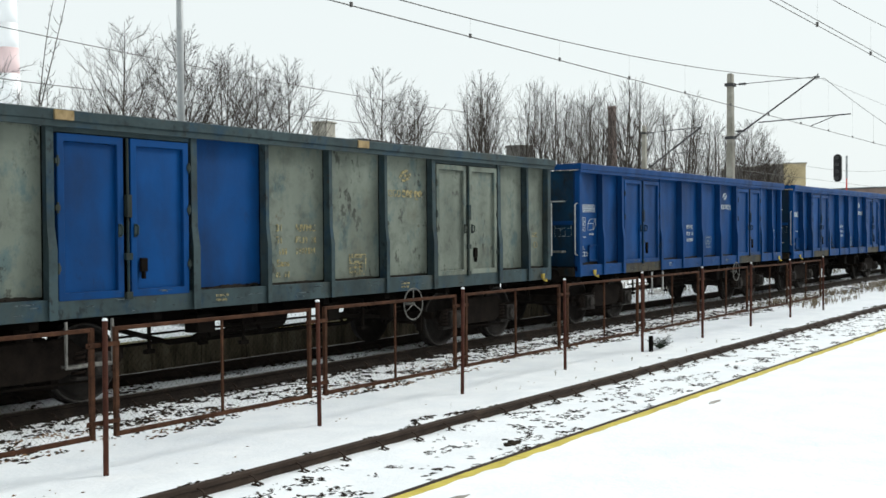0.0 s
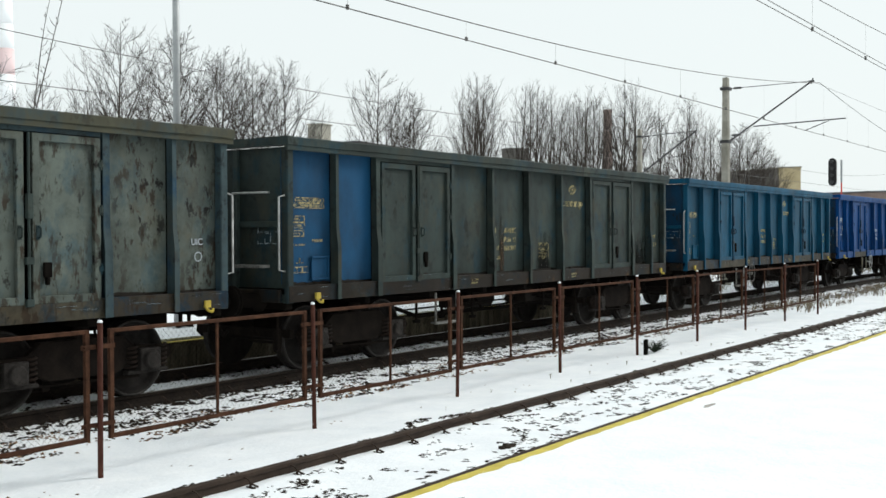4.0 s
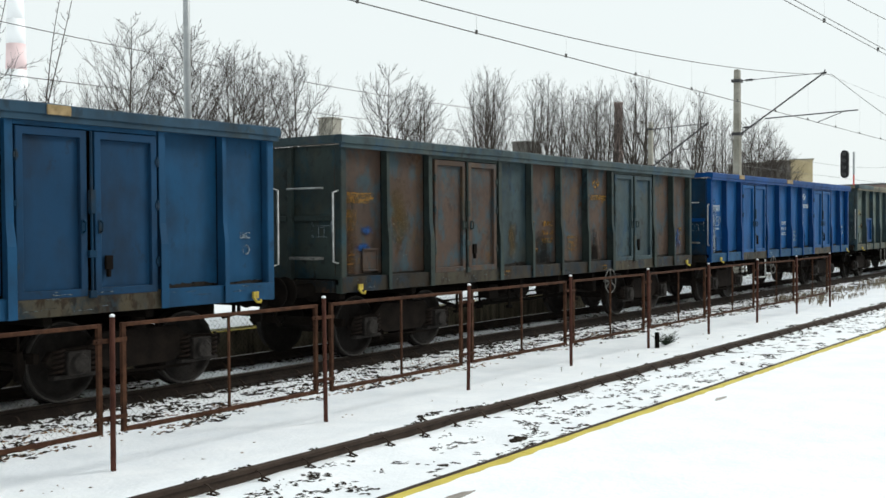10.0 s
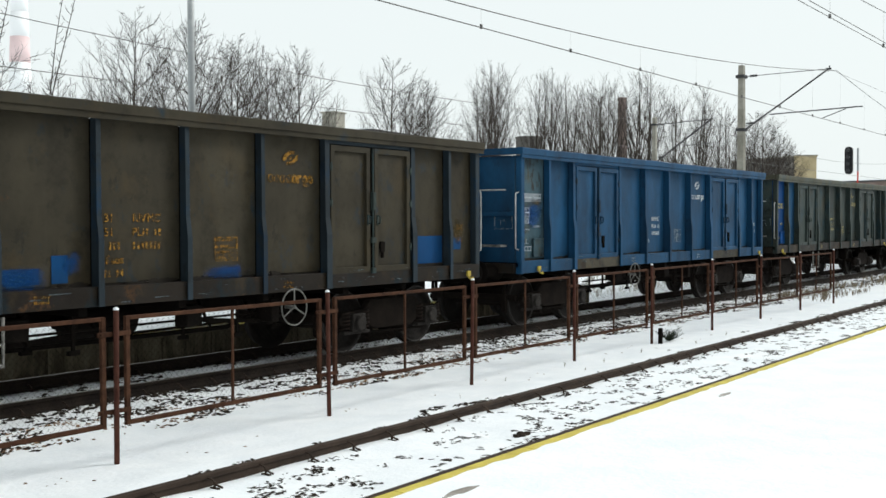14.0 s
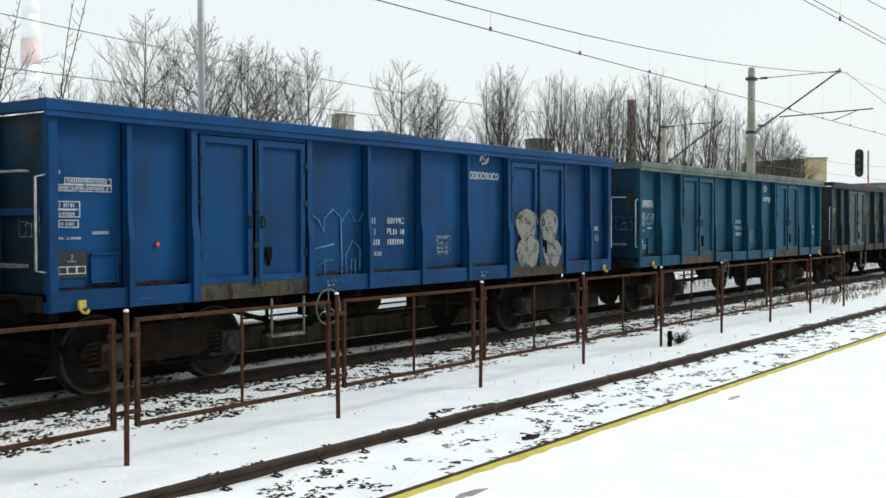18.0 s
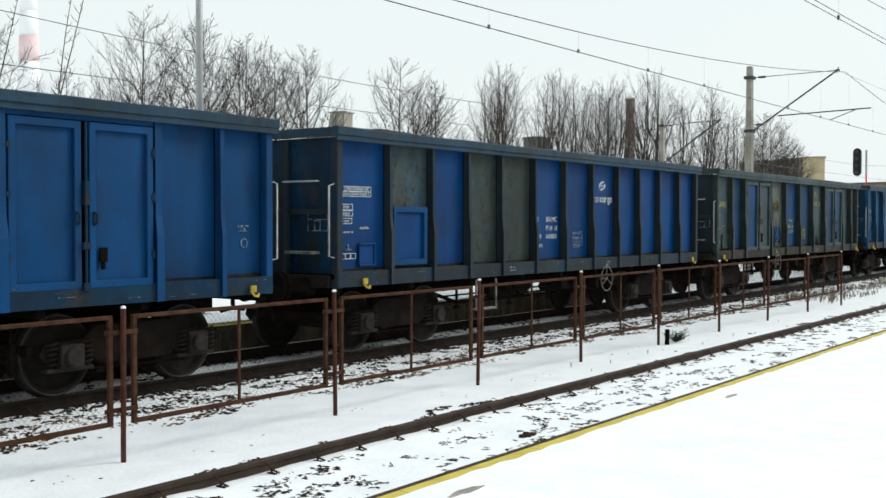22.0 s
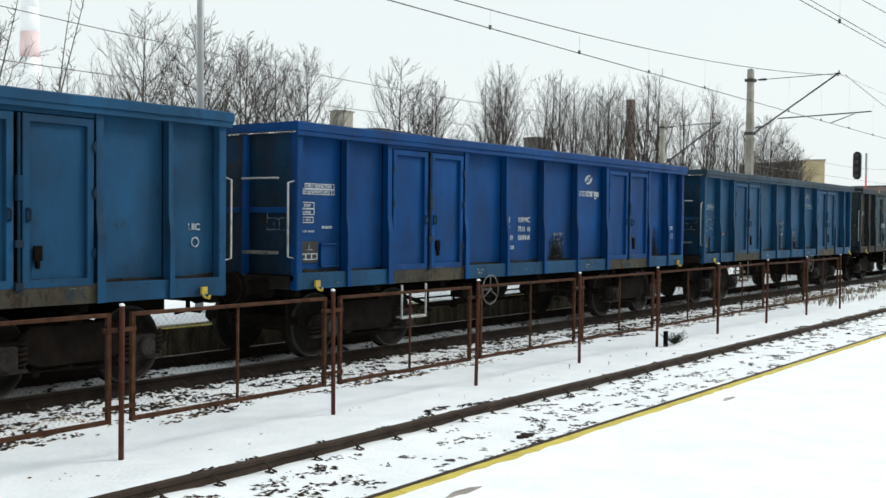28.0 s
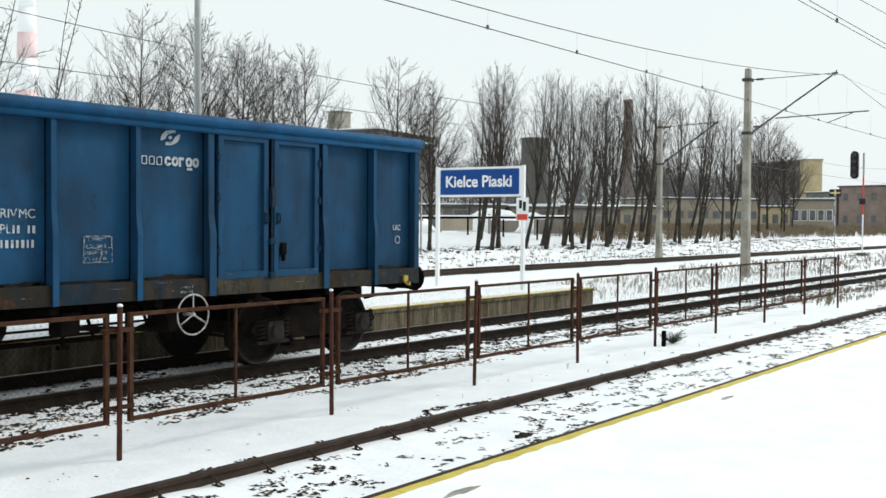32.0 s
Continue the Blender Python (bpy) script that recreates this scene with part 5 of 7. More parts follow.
# soft stains: x, z, width, height, tint
DABS = {
    29: tuple((x, z, 2 * r, 3.4 * r, DAB) for x, z, r in ((4.55, 2.6, 0.1), (4.42, 2.0, 0.09), (5.5, 2.35, 0.09), (6.15, 2.72, 0.08), (6.9, 2.2, 0.13), (7.0, 1.7, 0.11), (7.3, 2.6, 0.08), (8.4, 1.7, 0.09), (3.5, 2.05, 0.15), (3.44, 1.66, 0.12), (2.5, 2.2, 0.1))),
    14: ((1.0, 1.88, 0.42, 0.3, OCHREDAB), (0.82, 2.32, 0.34, 0.16, OCHREDAB), (5.5, 2.0, 0.3, 0.5, OCHREDAB), (0.72, 2.9, 0.14, 0.12, OCHREDAB)),
    23: ((5.85, 2.0, 0.7, 0.9, OCHREDAB), (4.6, 2.1, 0.5, 0.7, OCHREDAB), (7.0, 2.35, 0.5, 0.5, OCHREDAB), (11.3, 2.3, 0.3, 0.5, OCHREDAB), (12.4, 2.0, 0.3, 0.5, OCHREDAB), (5.3, 2.7, 0.4, 0.4, DAB), (6.2, 1.5, 0.5, 0.4, PALEDAB)),
    15: ((3.6, 1.45, 0.7, 0.5, PALEDAB), (5.9, 1.5, 0.8, 0.6, PALEDAB), (9.1, 1.4, 0.9, 0.4, PALEDAB), (4.0, 2.3, 0.5, 0.6, DAB)),
    16: ((4.3, 1.36, 0.8, 0.3, PALEDAB), (4.95, 1.5, 0.25, 0.3, PALEDAB), (7.2, 1.34, 0.8, 0.22, PALEDAB), (12.3, 1.8, 0.4, 0.5, OCHREDAB), (3.0, 2.0, 0.5, 0.9, DAB)),
    12: ((1.5, 2.1, 0.6, 1.2, OCHREDAB), (0.7, 1.9, 0.3, 0.16, PALEDAB), (0.6, 1.66, 0.5, 0.14, PALEDAB), (4.8, 1.7, 0.4, 0.7, OCHREDAB), (12.1, 1.62, 0.6, 0.6, PALEDAB)),
    20: ((1.6, 2.6, 0.5, 0.7, OCHREDAB), (0.6, 2.1, 0.5, 0.4, OCHREDAB), (5.8, 2.2, 0.5, 0.8, OCHREDAB)),
    27: ((4.7, 2.4, 0.6, 0.5, OCHREDAB), (7.9, 2.7, 0.4, 0.3, OCHREDAB), (4.75, 1.6, 0.9, 0.7, PALEDAB)),
    35: ((2.9, 2.5, 0.6, 0.6, OCHREDAB), (4.6, 2.6, 0.6, 0.4, OCHREDAB), (4.5, 1.62, 1.0, 0.8, DULLDAB), (5.8, 1.5, 0.9, 0.6, DULLDAB), (8.3, 2.55, 0.6, 0.2, OCHREDAB), (7.2, 2.5, 0.5, 0.6, OCHREDAB)),
    36: ((5.05, 2.25, 0.4, 0.26, PALEDAB), (5.82, 2.28, 0.3, 0.28, PALEDAB), (8.6, 1.5, 0.5, 0.5, PALEDAB), (4.3, 2.5, 0.2, 0.3, DAB)),
    17: ((0.6, 2.1, 0.8, 0.6, PALEDAB), (0.7, 2.3, 0.6, 0.12, OCHREDAB)),
    24: ((8.3, 2.35, 0.16, 0.4, DAB),),
    2: ((11.4, 1.4, 0.4, 0.5, DAB),),
}
CAPITAL = (1, 7, 8, 9, 21, 34)
FIFTH_ROW = (0, 4, 15, 16, 22, 23, 29, 30, 32, 35, 36)
# lengths of top rim with bare or dusty paint
RIM_DABS = {0: ((1.98, 2.22), (7.0, 7.25)), 11: ((9.38, 9.67),), 13: ((1.8, 2.16), (5.77, 6.3)), 35: ((1.98, 2.12),)}


def build_wagon(k, spec):
    main, ribp, rimp = spec["main"], spec.get("rib", spec["main"]), spec.get("rim", spec["main"])
    sillp, mark = spec.get("sill", main), spec.get("mark", MARKW)
    doors, odd = spec.get("doors", (main,) * 4), spec.get("odd", {})
    kind_b = spec.get("kind") == "B"
    gear = SOOTSHADE if main in (BLUE, STAINED, DEEP, NAVY, STEEL, TEAL, SKY) else DGREEN
    root = thing("goods_wagon", spec["say"], "goods wagon", (0, FAR_C, 0), "train of open wagons")
    bays, door_bays, number_bay, table_bay, emblem_bay = LAYOUT[spec.get("kind", "A")]
    rng = random.Random(k)
    idx = d = 0
    for i, (a, b) in enumerate(zip(bays, bays[1:])):
        w = b - a
        if i in door_bays:
            for s in (0, 1):
                x = a + w / 2 - 0.91 + s * (DOOR_W + 0.10)
                ob = part("door", DOOR, doors[d], root, (x, -1.365, 1.225))
                d += 1
                part("door_panel", LEAF_D, spec.get("leaf", doors)[d - 1], ob, (0.086, -0.006, 0.086))
                for z in (0.35, 1.0, 1.5):
                    part("hinge", HINGE, gear, ob, (0.0 if s == 0 else DOOR_W, 0, z))
                part("door_handle", DOOR_HANDLE, LIMEW if k in (8, 35) else gear, ob, (DOOR_W - 0.06 if s == 0 else 0.06, -0.05, 0.68))
                if s == 1:
                    part("lock_bar", LATCH, gear, ob, (-0.05, 0, 0), "locking bar with handles" if k == 1 else "")
                if s == 1:
                    part("latch_case", CASE, UNDER, ob, (0.13, -0.03, 0.2))
            part("door_sill", sill_for(w), DOORSILL if sillp in (main, SILLB, STEEL) else sillp, root, (a + 0.015, -1.415, 0))
            part("door_header", Shape().box(a + 0.06, b - 0.06, -1.40, -1.33, 3.035, 3.1).mesh("door_header", 0.005), ribp, root)
            continue
        p = part("side_panel", sheet_for(w, i + k), odd.get(idx, main), root, (a + 0.025, SIDE, PANEL_Z0))
        part("sill", sill_for(w), sillp, root, (a + 0.015, -1.425, 0))
        if kind_b and i == 1:
            hb = part("hatch", HATCH, DEEP, root, (a + 0.1, SIDE - 0.05, 1.3), "small blue unloading hatch")
            part("hatch_panel", LEAF_H, spec["hatch"], hb, (0.086, -0.006, 0.086))
        if spec.get("line") and i == 8:
            part("seam", Shape().box(a + 0.1, b - 0.05, SIDE - 0.03, SIDE - 0.012, 1.97, 2.03).mesh("seam", 0.004), rimp, root)
        idx += 1
    for i, x in enumerate(bays[1:-1]):
        heavy = i + 1 in door_bays or i in door_bays
        part("rib", POST if heavy else RIB, ribp, root, (x, SIDE, 0))
    # leading end's darker paint carries the shade between wagons; the other end keeps main
    end_wall(root, 0, 0, spec.get("end", SOOTSHADE if main in (BLUE, STAINED, DEEP, NAVY, STEEL, TEAL, SKY) else DGREEN), ribp)
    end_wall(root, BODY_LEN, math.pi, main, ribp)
    if k == 14:
        part("top_strake", Shape().box(0.04, 12.76, SIDE - 0.008, SIDE + 0.02, 3.1, 3.235).mesh("top_strake"), main, root)
        for x in (0.03, 12.74):
            part("end_strake", Shape().box(x, x + 0.03, -1.42, 1.42, 3.12, 3.24).mesh("end_strake"), ribp, root)
        for x in bays[1:-1]:
            part("rib_head", Shape().box(x - 0.032, x + 0.032, SIDE - 0.13, SIDE - 0.01, 3.121, 3.2).mesh("rib_head", 0.003), ribp, root)
    # black sheet added behind the side so its gaps look deep in shade
    part("inner_lining", GAP_SHADE, UNDER, root, (0, SIDE + 0.03, 0))
    part("far_side", FARS, main, root)
    part("end_step", END_STEP, WHEELG, root, (-0.06, -1.15, 1.5))
    part("end_table", TABLE, MARKF, root, (0.026, -0.84, 1.82), "", -math.pi / 2)
    for x0, x1 in RIM_DABS.get(k, ()):
        part("rim_patch", Shape().box(x0, x1, -1.508, -1.46, 3.154, 3.26).mesh("rim_patch", 0.006), RIMDAB, root, (0, 0, 0), "bare ochre length of rim")
    if spec.get("cover"):
        part("rim_cover", Shape().box(-0.07, 2.05, -1.5, -1.35, 3.222, 3.357).mesh("rim_cover", 0.012), SLATE, root, (0, 0, 0), "dark replaced length of top rim")
    for x, z, w, h, tint in DABS.get(k, ()):
        door = any(bays[q] < x < bays[q + 1] for q in door_bays)
        part("stain", Shape().box(x - w / 2, x + w / 2, -0.0012, 0, z - h / 2, z + h / 2).mesh("stain"), tint, root, (0, -1.384 if door else SIDE - 0.017, 0))
    if k in (14, 21, 34):
        part("reflector", LAMP, SIGNRED, root, (1.5, SIDE - 0.012, 1.72), "small orange-red reflector" )
    part("top_rim", RIM_R[0] if spec.get("round") else RIM_F[k % 4], rimp, root, (0, 0, {14: 0.1, 37: -0.045}.get(k, 0.02)))
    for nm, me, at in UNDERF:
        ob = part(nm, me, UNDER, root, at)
        if nm in ("brake_cylinder", "air_tank"):
            ob.rotation_euler[2] = math.pi / 2
    for x, s in ((0.0, 1), (BODY_LEN, -1)):
        for y in (-0.875, 0.875):
            bo = part("buffer", BUFFER, UNDER, root, (x, y, 1.06))
            bo.rotation_euler[2] = 0 if s == 1 else math.pi
        c = part("coupling_hook", COUPLER, UNDER, root, (x, 0, 0))
        c.rotation_euler[2] = 0 if s == 1 else math.pi
        h = part("brake_hose", HOSE, UNDER, root, (x, 0, 0))
        h.rotation_euler[2] = 0 if s == 1 else math.pi
    part("handrail", RAIL_V, HANDRAIL, root, (-0.13, -1.36, 1.45), "white tubular handrail" if k == 1 else "")
    part("handrail", RAIL_V, HANDRAIL, root, (BODY_LEN + 0.15, -1.36, 1.45), "", math.pi)
    part("end_handrail", RAIL_H, HANDRAIL, root, (-0.10, -1.1, 2.52))
    part("rope_hook", HOOK, SIGNALY, root, (0.55 if k % 3 else 0.36, -1.45, 1.06), "yellow rope hook" if k == 1 else "")
    part("rope_hook", HOOK, SIGNALY, root, (12.4, -1.45, 1.06))
    if k in WHEEL_AT:
        part("handbrake_wheel", HWHEEL, HANDRAIL if k in (7, 9, 24, 37) else WHEELG, root, (WHEEL_AT[k], -1.5, 0.83), "spoked handbrake wheel" if k == 0 else "")
    if k % 5 != 2 or k == 7:
        part("step_ladder", STEP, CREAM if k in (7, 34) else HANDRAIL if k in (1, 9, 13, 33) else WHEELG, root, (STEP_AT.get(k, 3.45), -1.42, 0.5))
    # stencils
    wz = WORD_Z.get(k, 2.53)
    px = (bays[emblem_bay] + bays[emblem_bay + 1]) / 2 + 0.01
    part("emblem", LOGO, mark, root, (px, SIDE - 0.014, wz + 0.28), "two-bladed emblem")
    tagged(part("word_stencil", WORD_CAP if k in CAPITAL else WORD_LOW, mark, root, (px, SIDE - 0.014, wz)), kind="stuff")
    px, nz = bays[number_bay] + (0.15 if k != 0 else 0.27), 2.09 if k in (14, 19) else 2.0
    tagged(part("number_stencil", NUMBER, mark, root, (px, SIDE - 0.014, nz - 0.155), "painted number rows"), kind="stuff")
    if k in FIFTH_ROW:
        tagged(part("number_stencil", NUMBER_LOW, mark, root, (px, SIDE - 0.014, nz - 0.16)), kind="stuff")
    for me, dx, dz in ((N31, 0.07, 0), (N51, 0.07, -0.16), (PLC, 0.455, -0.16), (EAOS, 0.14, -0.47)) + (((TEN, 0.52, 0),) if k == 19 else ((RIV, 0.49, 0), (MC, 0.7, 0))):
        part("lettering", me, mark, root, (px + dx, SIDE - 0.013, nz + dz))
    px = (bays[table_bay] + bays[table_bay + 1]) / 2 - 0.1
    tz = 1.32 if k in (0, 2, 19) else 1.47
    faint = MARKF if mark is MARKW else mark
    if k != 23:
        part("load_table", TABLE, faint, root, (px, SIDE - 0.014, tz))
        tagged(part("table_stencil", TABLE_ROWS, faint, root, (px, SIDE - 0.014, tz)), kind="stuff")
    tagged(part("data_frame", LEFT_BOX, mark, root, (0.0, SIDE - 0.014, 1.42)), kind="stuff")
    tagged(part("data_stencil", LEFT_ROWS, mark, root, (0.0, SIDE - 0.014, 1.42)), kind="stuff")
    if k % 3 == 1:
        part("volume_symbol", VOLUME, mark, root, (0.57, SIDE - 0.012, 1.95))
    part("label_pocket", POCKET, odd.get(0, main), root, (0.58, SIDE - 0.012, 1.31))
    if spec.get("black"):
        part("black_plate", BLACKPLATE, BLACKM, root, (0.14, SIDE - 0.012, 1.38))
    tagged(part("route_symbol", ROUTE, mark, root, (0.15, SIDE - 0.018, 1.38)), kind="stuff")
    if not kind_b:
        part("lettering", UIC, mark, root, (12.38, SIDE - 0.014, 1.86))
        part("circle_symbol", CIRCLE, mark, root, (12.4, SIDE - 0.014, 1.68))
    tagged(part("plate_stencil", PLATE_BARS, faint, root, (4.3 + 0.1 * (k % 3), -1.428, 1.1)), kind="stuff")
    tagged(part("plate_stencil", PLATE_BARS, faint, root, (8.1, -1.428, 1.08)), kind="stuff")
    if spec.get("patch") == 1:
        part("paint_patch", Shape().box(5.42, 6.27, SIDE - 0.0135, SIDE - 0.006, 1.47, 2.12).mesh("paint_patch"), GREY, root, (0, 0, 0), "yellowed primer patch")
        part("paint_patch", Shape().box(6.8, 7.54, SIDE - 0.0135, SIDE - 0.006, 1.42, 3.03).mesh("paint_patch"), GREY, root)
    if spec.get("low"):
        for x in (9.2, 10.17):
            part("paint_patch", Shape().box(x, x + 0.68, -1.385, -1.379, 1.32, 2.3 - 0.06 * (x > 10)).mesh("paint_patch"), BLUE, root, (0, 0, 0), "bright blue repainted lower half")
    if spec.get("patch") == 2:
        for x, z, w, h in ((5.62, 1.42, 0.5, 0.42), (7.1, 1.29, 0.26, 0.3), (8.65, 1.29, 0.9, 0.27), (3.85, 1.29, 0.36, 0.24)):
            part("paint_patch", Shape().box(x, x + w, SIDE - 0.0135, SIDE - 0.006, z, z + h).mesh("paint_patch"), DEEP, root)
    if spec.get("patch") == 4:
        for x, z, w, h in ((11.05, 1.3, 0.82, 0.43), (12.1, 1.5, 0.3, 0.2), (4.05, 1.3, 0.5, 0.17), (4.7, 1.3, 0.2, 0.3)):
            part("paint_patch", Shape().box(x, x + w, SIDE - 0.0135, SIDE - 0.006, z, z + h).mesh("paint_patch"), DEEP, root, (0, 0, 0), "rubbed blue paint patch")
    if spec.get("patch") == 3:
        part("paint_patch", Shape().box(6.55, 7.69, SIDE - 0.013, SIDE - 0.006, 1.28, 1.86).mesh("paint_patch"), BLUE, root, (0, 0, 0), "fresh blue repair patch")
        part("paint_patch", Shape().box(7.8, 8.19, SIDE - 0.013, SIDE - 0.006, 1.28, 1.62).mesh("paint_patch"), BLUE, root)
    if spec.get("graf"):
        # arches and rounded letters, sprayed
        for me in LOOPS:
            part("spray_line", me, FLAME, root, (4.03, SIDE - 0.012, 1.06), "pale blue sprayed line")
        for me in BLOBS:
            part("spray_letter", me, GRAFW, root, (9.12, -1.425, 1.25), "grey-white sprayed letter")
    tagged(part("caked_dirt", caked_dirt(bays, door_bays, k), CAKE, root), kind="stuff")
    tagged(part("scuff_mark", scuff_mark(bays, door_bays, k), SCUFF, root), kind="stuff")
    # stains on the sheets
    if not kind_b:
        for q in range(6 if main is STAINED else 3 if k in (2, 5, 12, 20, 27, 28, 30, 31, 33, 34) else 0):
            bay = rng.choice((0, 1, 3, 4, 5, 6, 8))
            tint = LIME if spec["main"] is STAINED and q < 5 else SOOTM if main in (BLUE, DEEP, SKY, STAINED) or q < 2 else RUSTM
            me = rng.choice(RUNS if tint is not SOOTM else SMEARS)
            room = max(0.05, bays[bay + 1] - bays[bay] - 0.85)
            part("stain", me, tint, root, (bays[bay] + 0.08 + rng.random() * room, SIDE - 0.0165 - 0.0015 * q, 1.282))
    # running gear
    sets = []
    for bx in (1.9, 10.9):
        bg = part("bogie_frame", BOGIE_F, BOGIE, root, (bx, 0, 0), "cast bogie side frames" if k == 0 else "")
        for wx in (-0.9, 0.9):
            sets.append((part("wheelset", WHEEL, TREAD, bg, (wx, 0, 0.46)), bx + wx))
            part("tyre", TYRE, TYREM, sets[-1][0], (0, 0, 0), "wheel rim worn bright" if k == 0 and wx < 0 else "")
            part("axle_box", AXBOX, BOXM, bg, (wx, 0, 0))
            for sx in (-0.36, 0.36):
                part("brake_shoe", SHOE, BOGIE, bg, (wx + sx * 1.35, 0, 0), "", 0 if sx < 0 else math.pi)
            for sx in (-0.22, 0.22):
                part("coil_spring", SPRING, SPRINGM, bg, (wx + sx, -1.03, 0.33))
    return root, sets


TRAIN = [build_wagon(k, spec) for k, spec in enumerate(WAGONS)]


# ---- overhead line ----
def mast(name, x, y, top, tip_y, tip_z, reg_y0, reg_y1, reg_z, label, heavy=1.0):
    root = thing(name, label, "mast", (x, y, ground_z(x, y)))
    b = ground_z(x, y)
    s = Shape()
    vs = []
    for z, h in ((-0.3, 0.2), (top - b, 0.13)):
        vs += [(-h, -h * 0.8, z), (h, -h * 0.8, z), (h, h * 0.8, z), (-h, h * 0.8, z)]
    s.add(vs, [(3, 2, 1, 0), (4, 5, 6, 7)] + [(i, (i + 1) % 4, 4 + (i + 1) % 4, 4 + i) for i in range(4)])
    part("pole", s.mesh("pole", 0.025), MASTC, root, (0, 0, 0), "tapered concrete pole")
    zt = top - 0.45 - b
    arm = Shape().tube((0, -0.12, zt), (0, tip_y - y, tip_z - b), 0.014 * heavy, None, 6)
    part("tie_rod", arm.mesh("tie_rod"), ARMM, root)
    strut = Shape().tube((0, -0.14, 5.6 - b), (0, tip_y - y, tip_z - b), 0.031 * heavy, None, 8)
    part("cantilever_tube", strut.mesh("cantilever_tube"), ARMM, root)
    part("registration_arm", Shape().tube((0, reg_y0 - y, reg_z - 0.1 - b), (0, reg_y1 - y, reg_z - b), 0.024, None, 6).path([(0, reg_y0 - y - 2.0, reg_z - 0.38 - b), (0, reg_y1 - y + 0.6, reg_z - 0.05 - b)], 0.016, 6).mesh("registration_arm"), ARMM, root)
    for z, yy, zz in ((zt, -0.45, zt), (5.6 - b, -0.4, 5.85 - b)):
        part("insulator", Shape().lathe([(0.0, -0.2), (0.03, -0.2), (0.055, -0.12), (0.03, -0.1), (0.055, -0.02), (0.03, 0.0), (0.055, 0.08), (0.03, 0.1), (0.0, 0.2)], 8, "y").mesh("insulator", 0, True), ARMM, root, (0, yy, zz))
        part("clamp_band", Shape().box(-0.2, 0.2, -0.18, 0.18, z - 0.06, z + 0.06).mesh("clamp_band", 0.01), ARMM, root)
    part("tip_fitting", Shape().box(-0.03, 0.03, -0.1, 0.1, -0.03, 0.03).tube((0, 0.02, -0.1), (0, -0.05, 0.12), 0.022, None, 6).mesh("tip_fitting"), ARMM, root, (0, tip_y - y, tip_z - b))
    return root


mast("overhead_line_mast", 42.0, 15.1, 8.17, 11.71, 7.75, 13.98, 10.45, 6.25, "tall grey concrete overhead line mast with cantilever")
mast("overhead_line_mast", 61.1, 27.4, 8.3, 23.8, 8.0, 25.6, 23.6, 6.6, "grey concrete overhead line mast behind far track", 1.7)


def catenary(name, y, contact, low, high, mid, reach, drop_x0, drop, label, r=0.009):
    """A level contact wire below a sagging carrier wire, tied by droppers."""
    root = thing(name, label, "overhead wire")
    zc = lambda x: low + (high - low) * min(1.0, (abs(x - mid) / reach)) ** 2
    part("contact_wire", Shape().tube((-150, y, contact), (250, y, contact), r, None, 5).mesh("contact_wire"), CABLE, root)
    xs = [mid - reach + 2 * reach * i / 36 for i in range(37)]
    s = Shape()
    s.path([(x + o, y, zc(x)) for o in (-2 * reach, 0, 2 * reach) for x in xs[:-1]], r, 5)
    part("carrier_wire", s.mesh("carrier_wire"), CABLE, root)
    for i in range(-3, 12 if drop < 6 else -3):
        x = drop_x0 + drop * i
        xx = (x - mid + reach) % (2 * reach) + mid - reach
        part("dropper", Shape().tube((x, y, contact), (x, y, zc(xx)), 0.0016, None, 4).box(x - 0.02, x + 0.02, y - 0.02, y + 0.02, contact - 0.02, contact + 0.06).mesh("dropper"), CABLE, root)
    return root


catenary("overhead_wire", FAR_C, 5.655, 5.97, 7.6, 13.0, 28.5, 17.2, 3.55, "contact and carrier wires with droppers over track", 0.011)
near_wires = catenary("overhead_wire", NEAR_C, 5.64, 6.2, 7.6, 14.0, 28.5, 16.0, 4.0, "paired overhead wires above the near track", 0.008)
part("second_wire", Shape().tube((-150, NEAR_C + 0.06, 5.76), (250, NEAR_C + 0.06, 5.80), 0.008, None, 5).mesh("second_wire"), CABLE, near_wires)
catenary("overhead_wire", THIRD_C, 5.97, 6.95, 8.0, 33.0, 28.5, 24.0, 6.5, "thin overhead wires above a disused siding", 0.012)
solid("stay_wire", Shape().path([(42.0, 11.71, 7.75), (60, 10.2, 6.9), (100, 8.5, 6.2)], 0.005, 4).mesh("stay_wire"), CABLE, "thin slack wire running from the mast tip", "overhead wire")


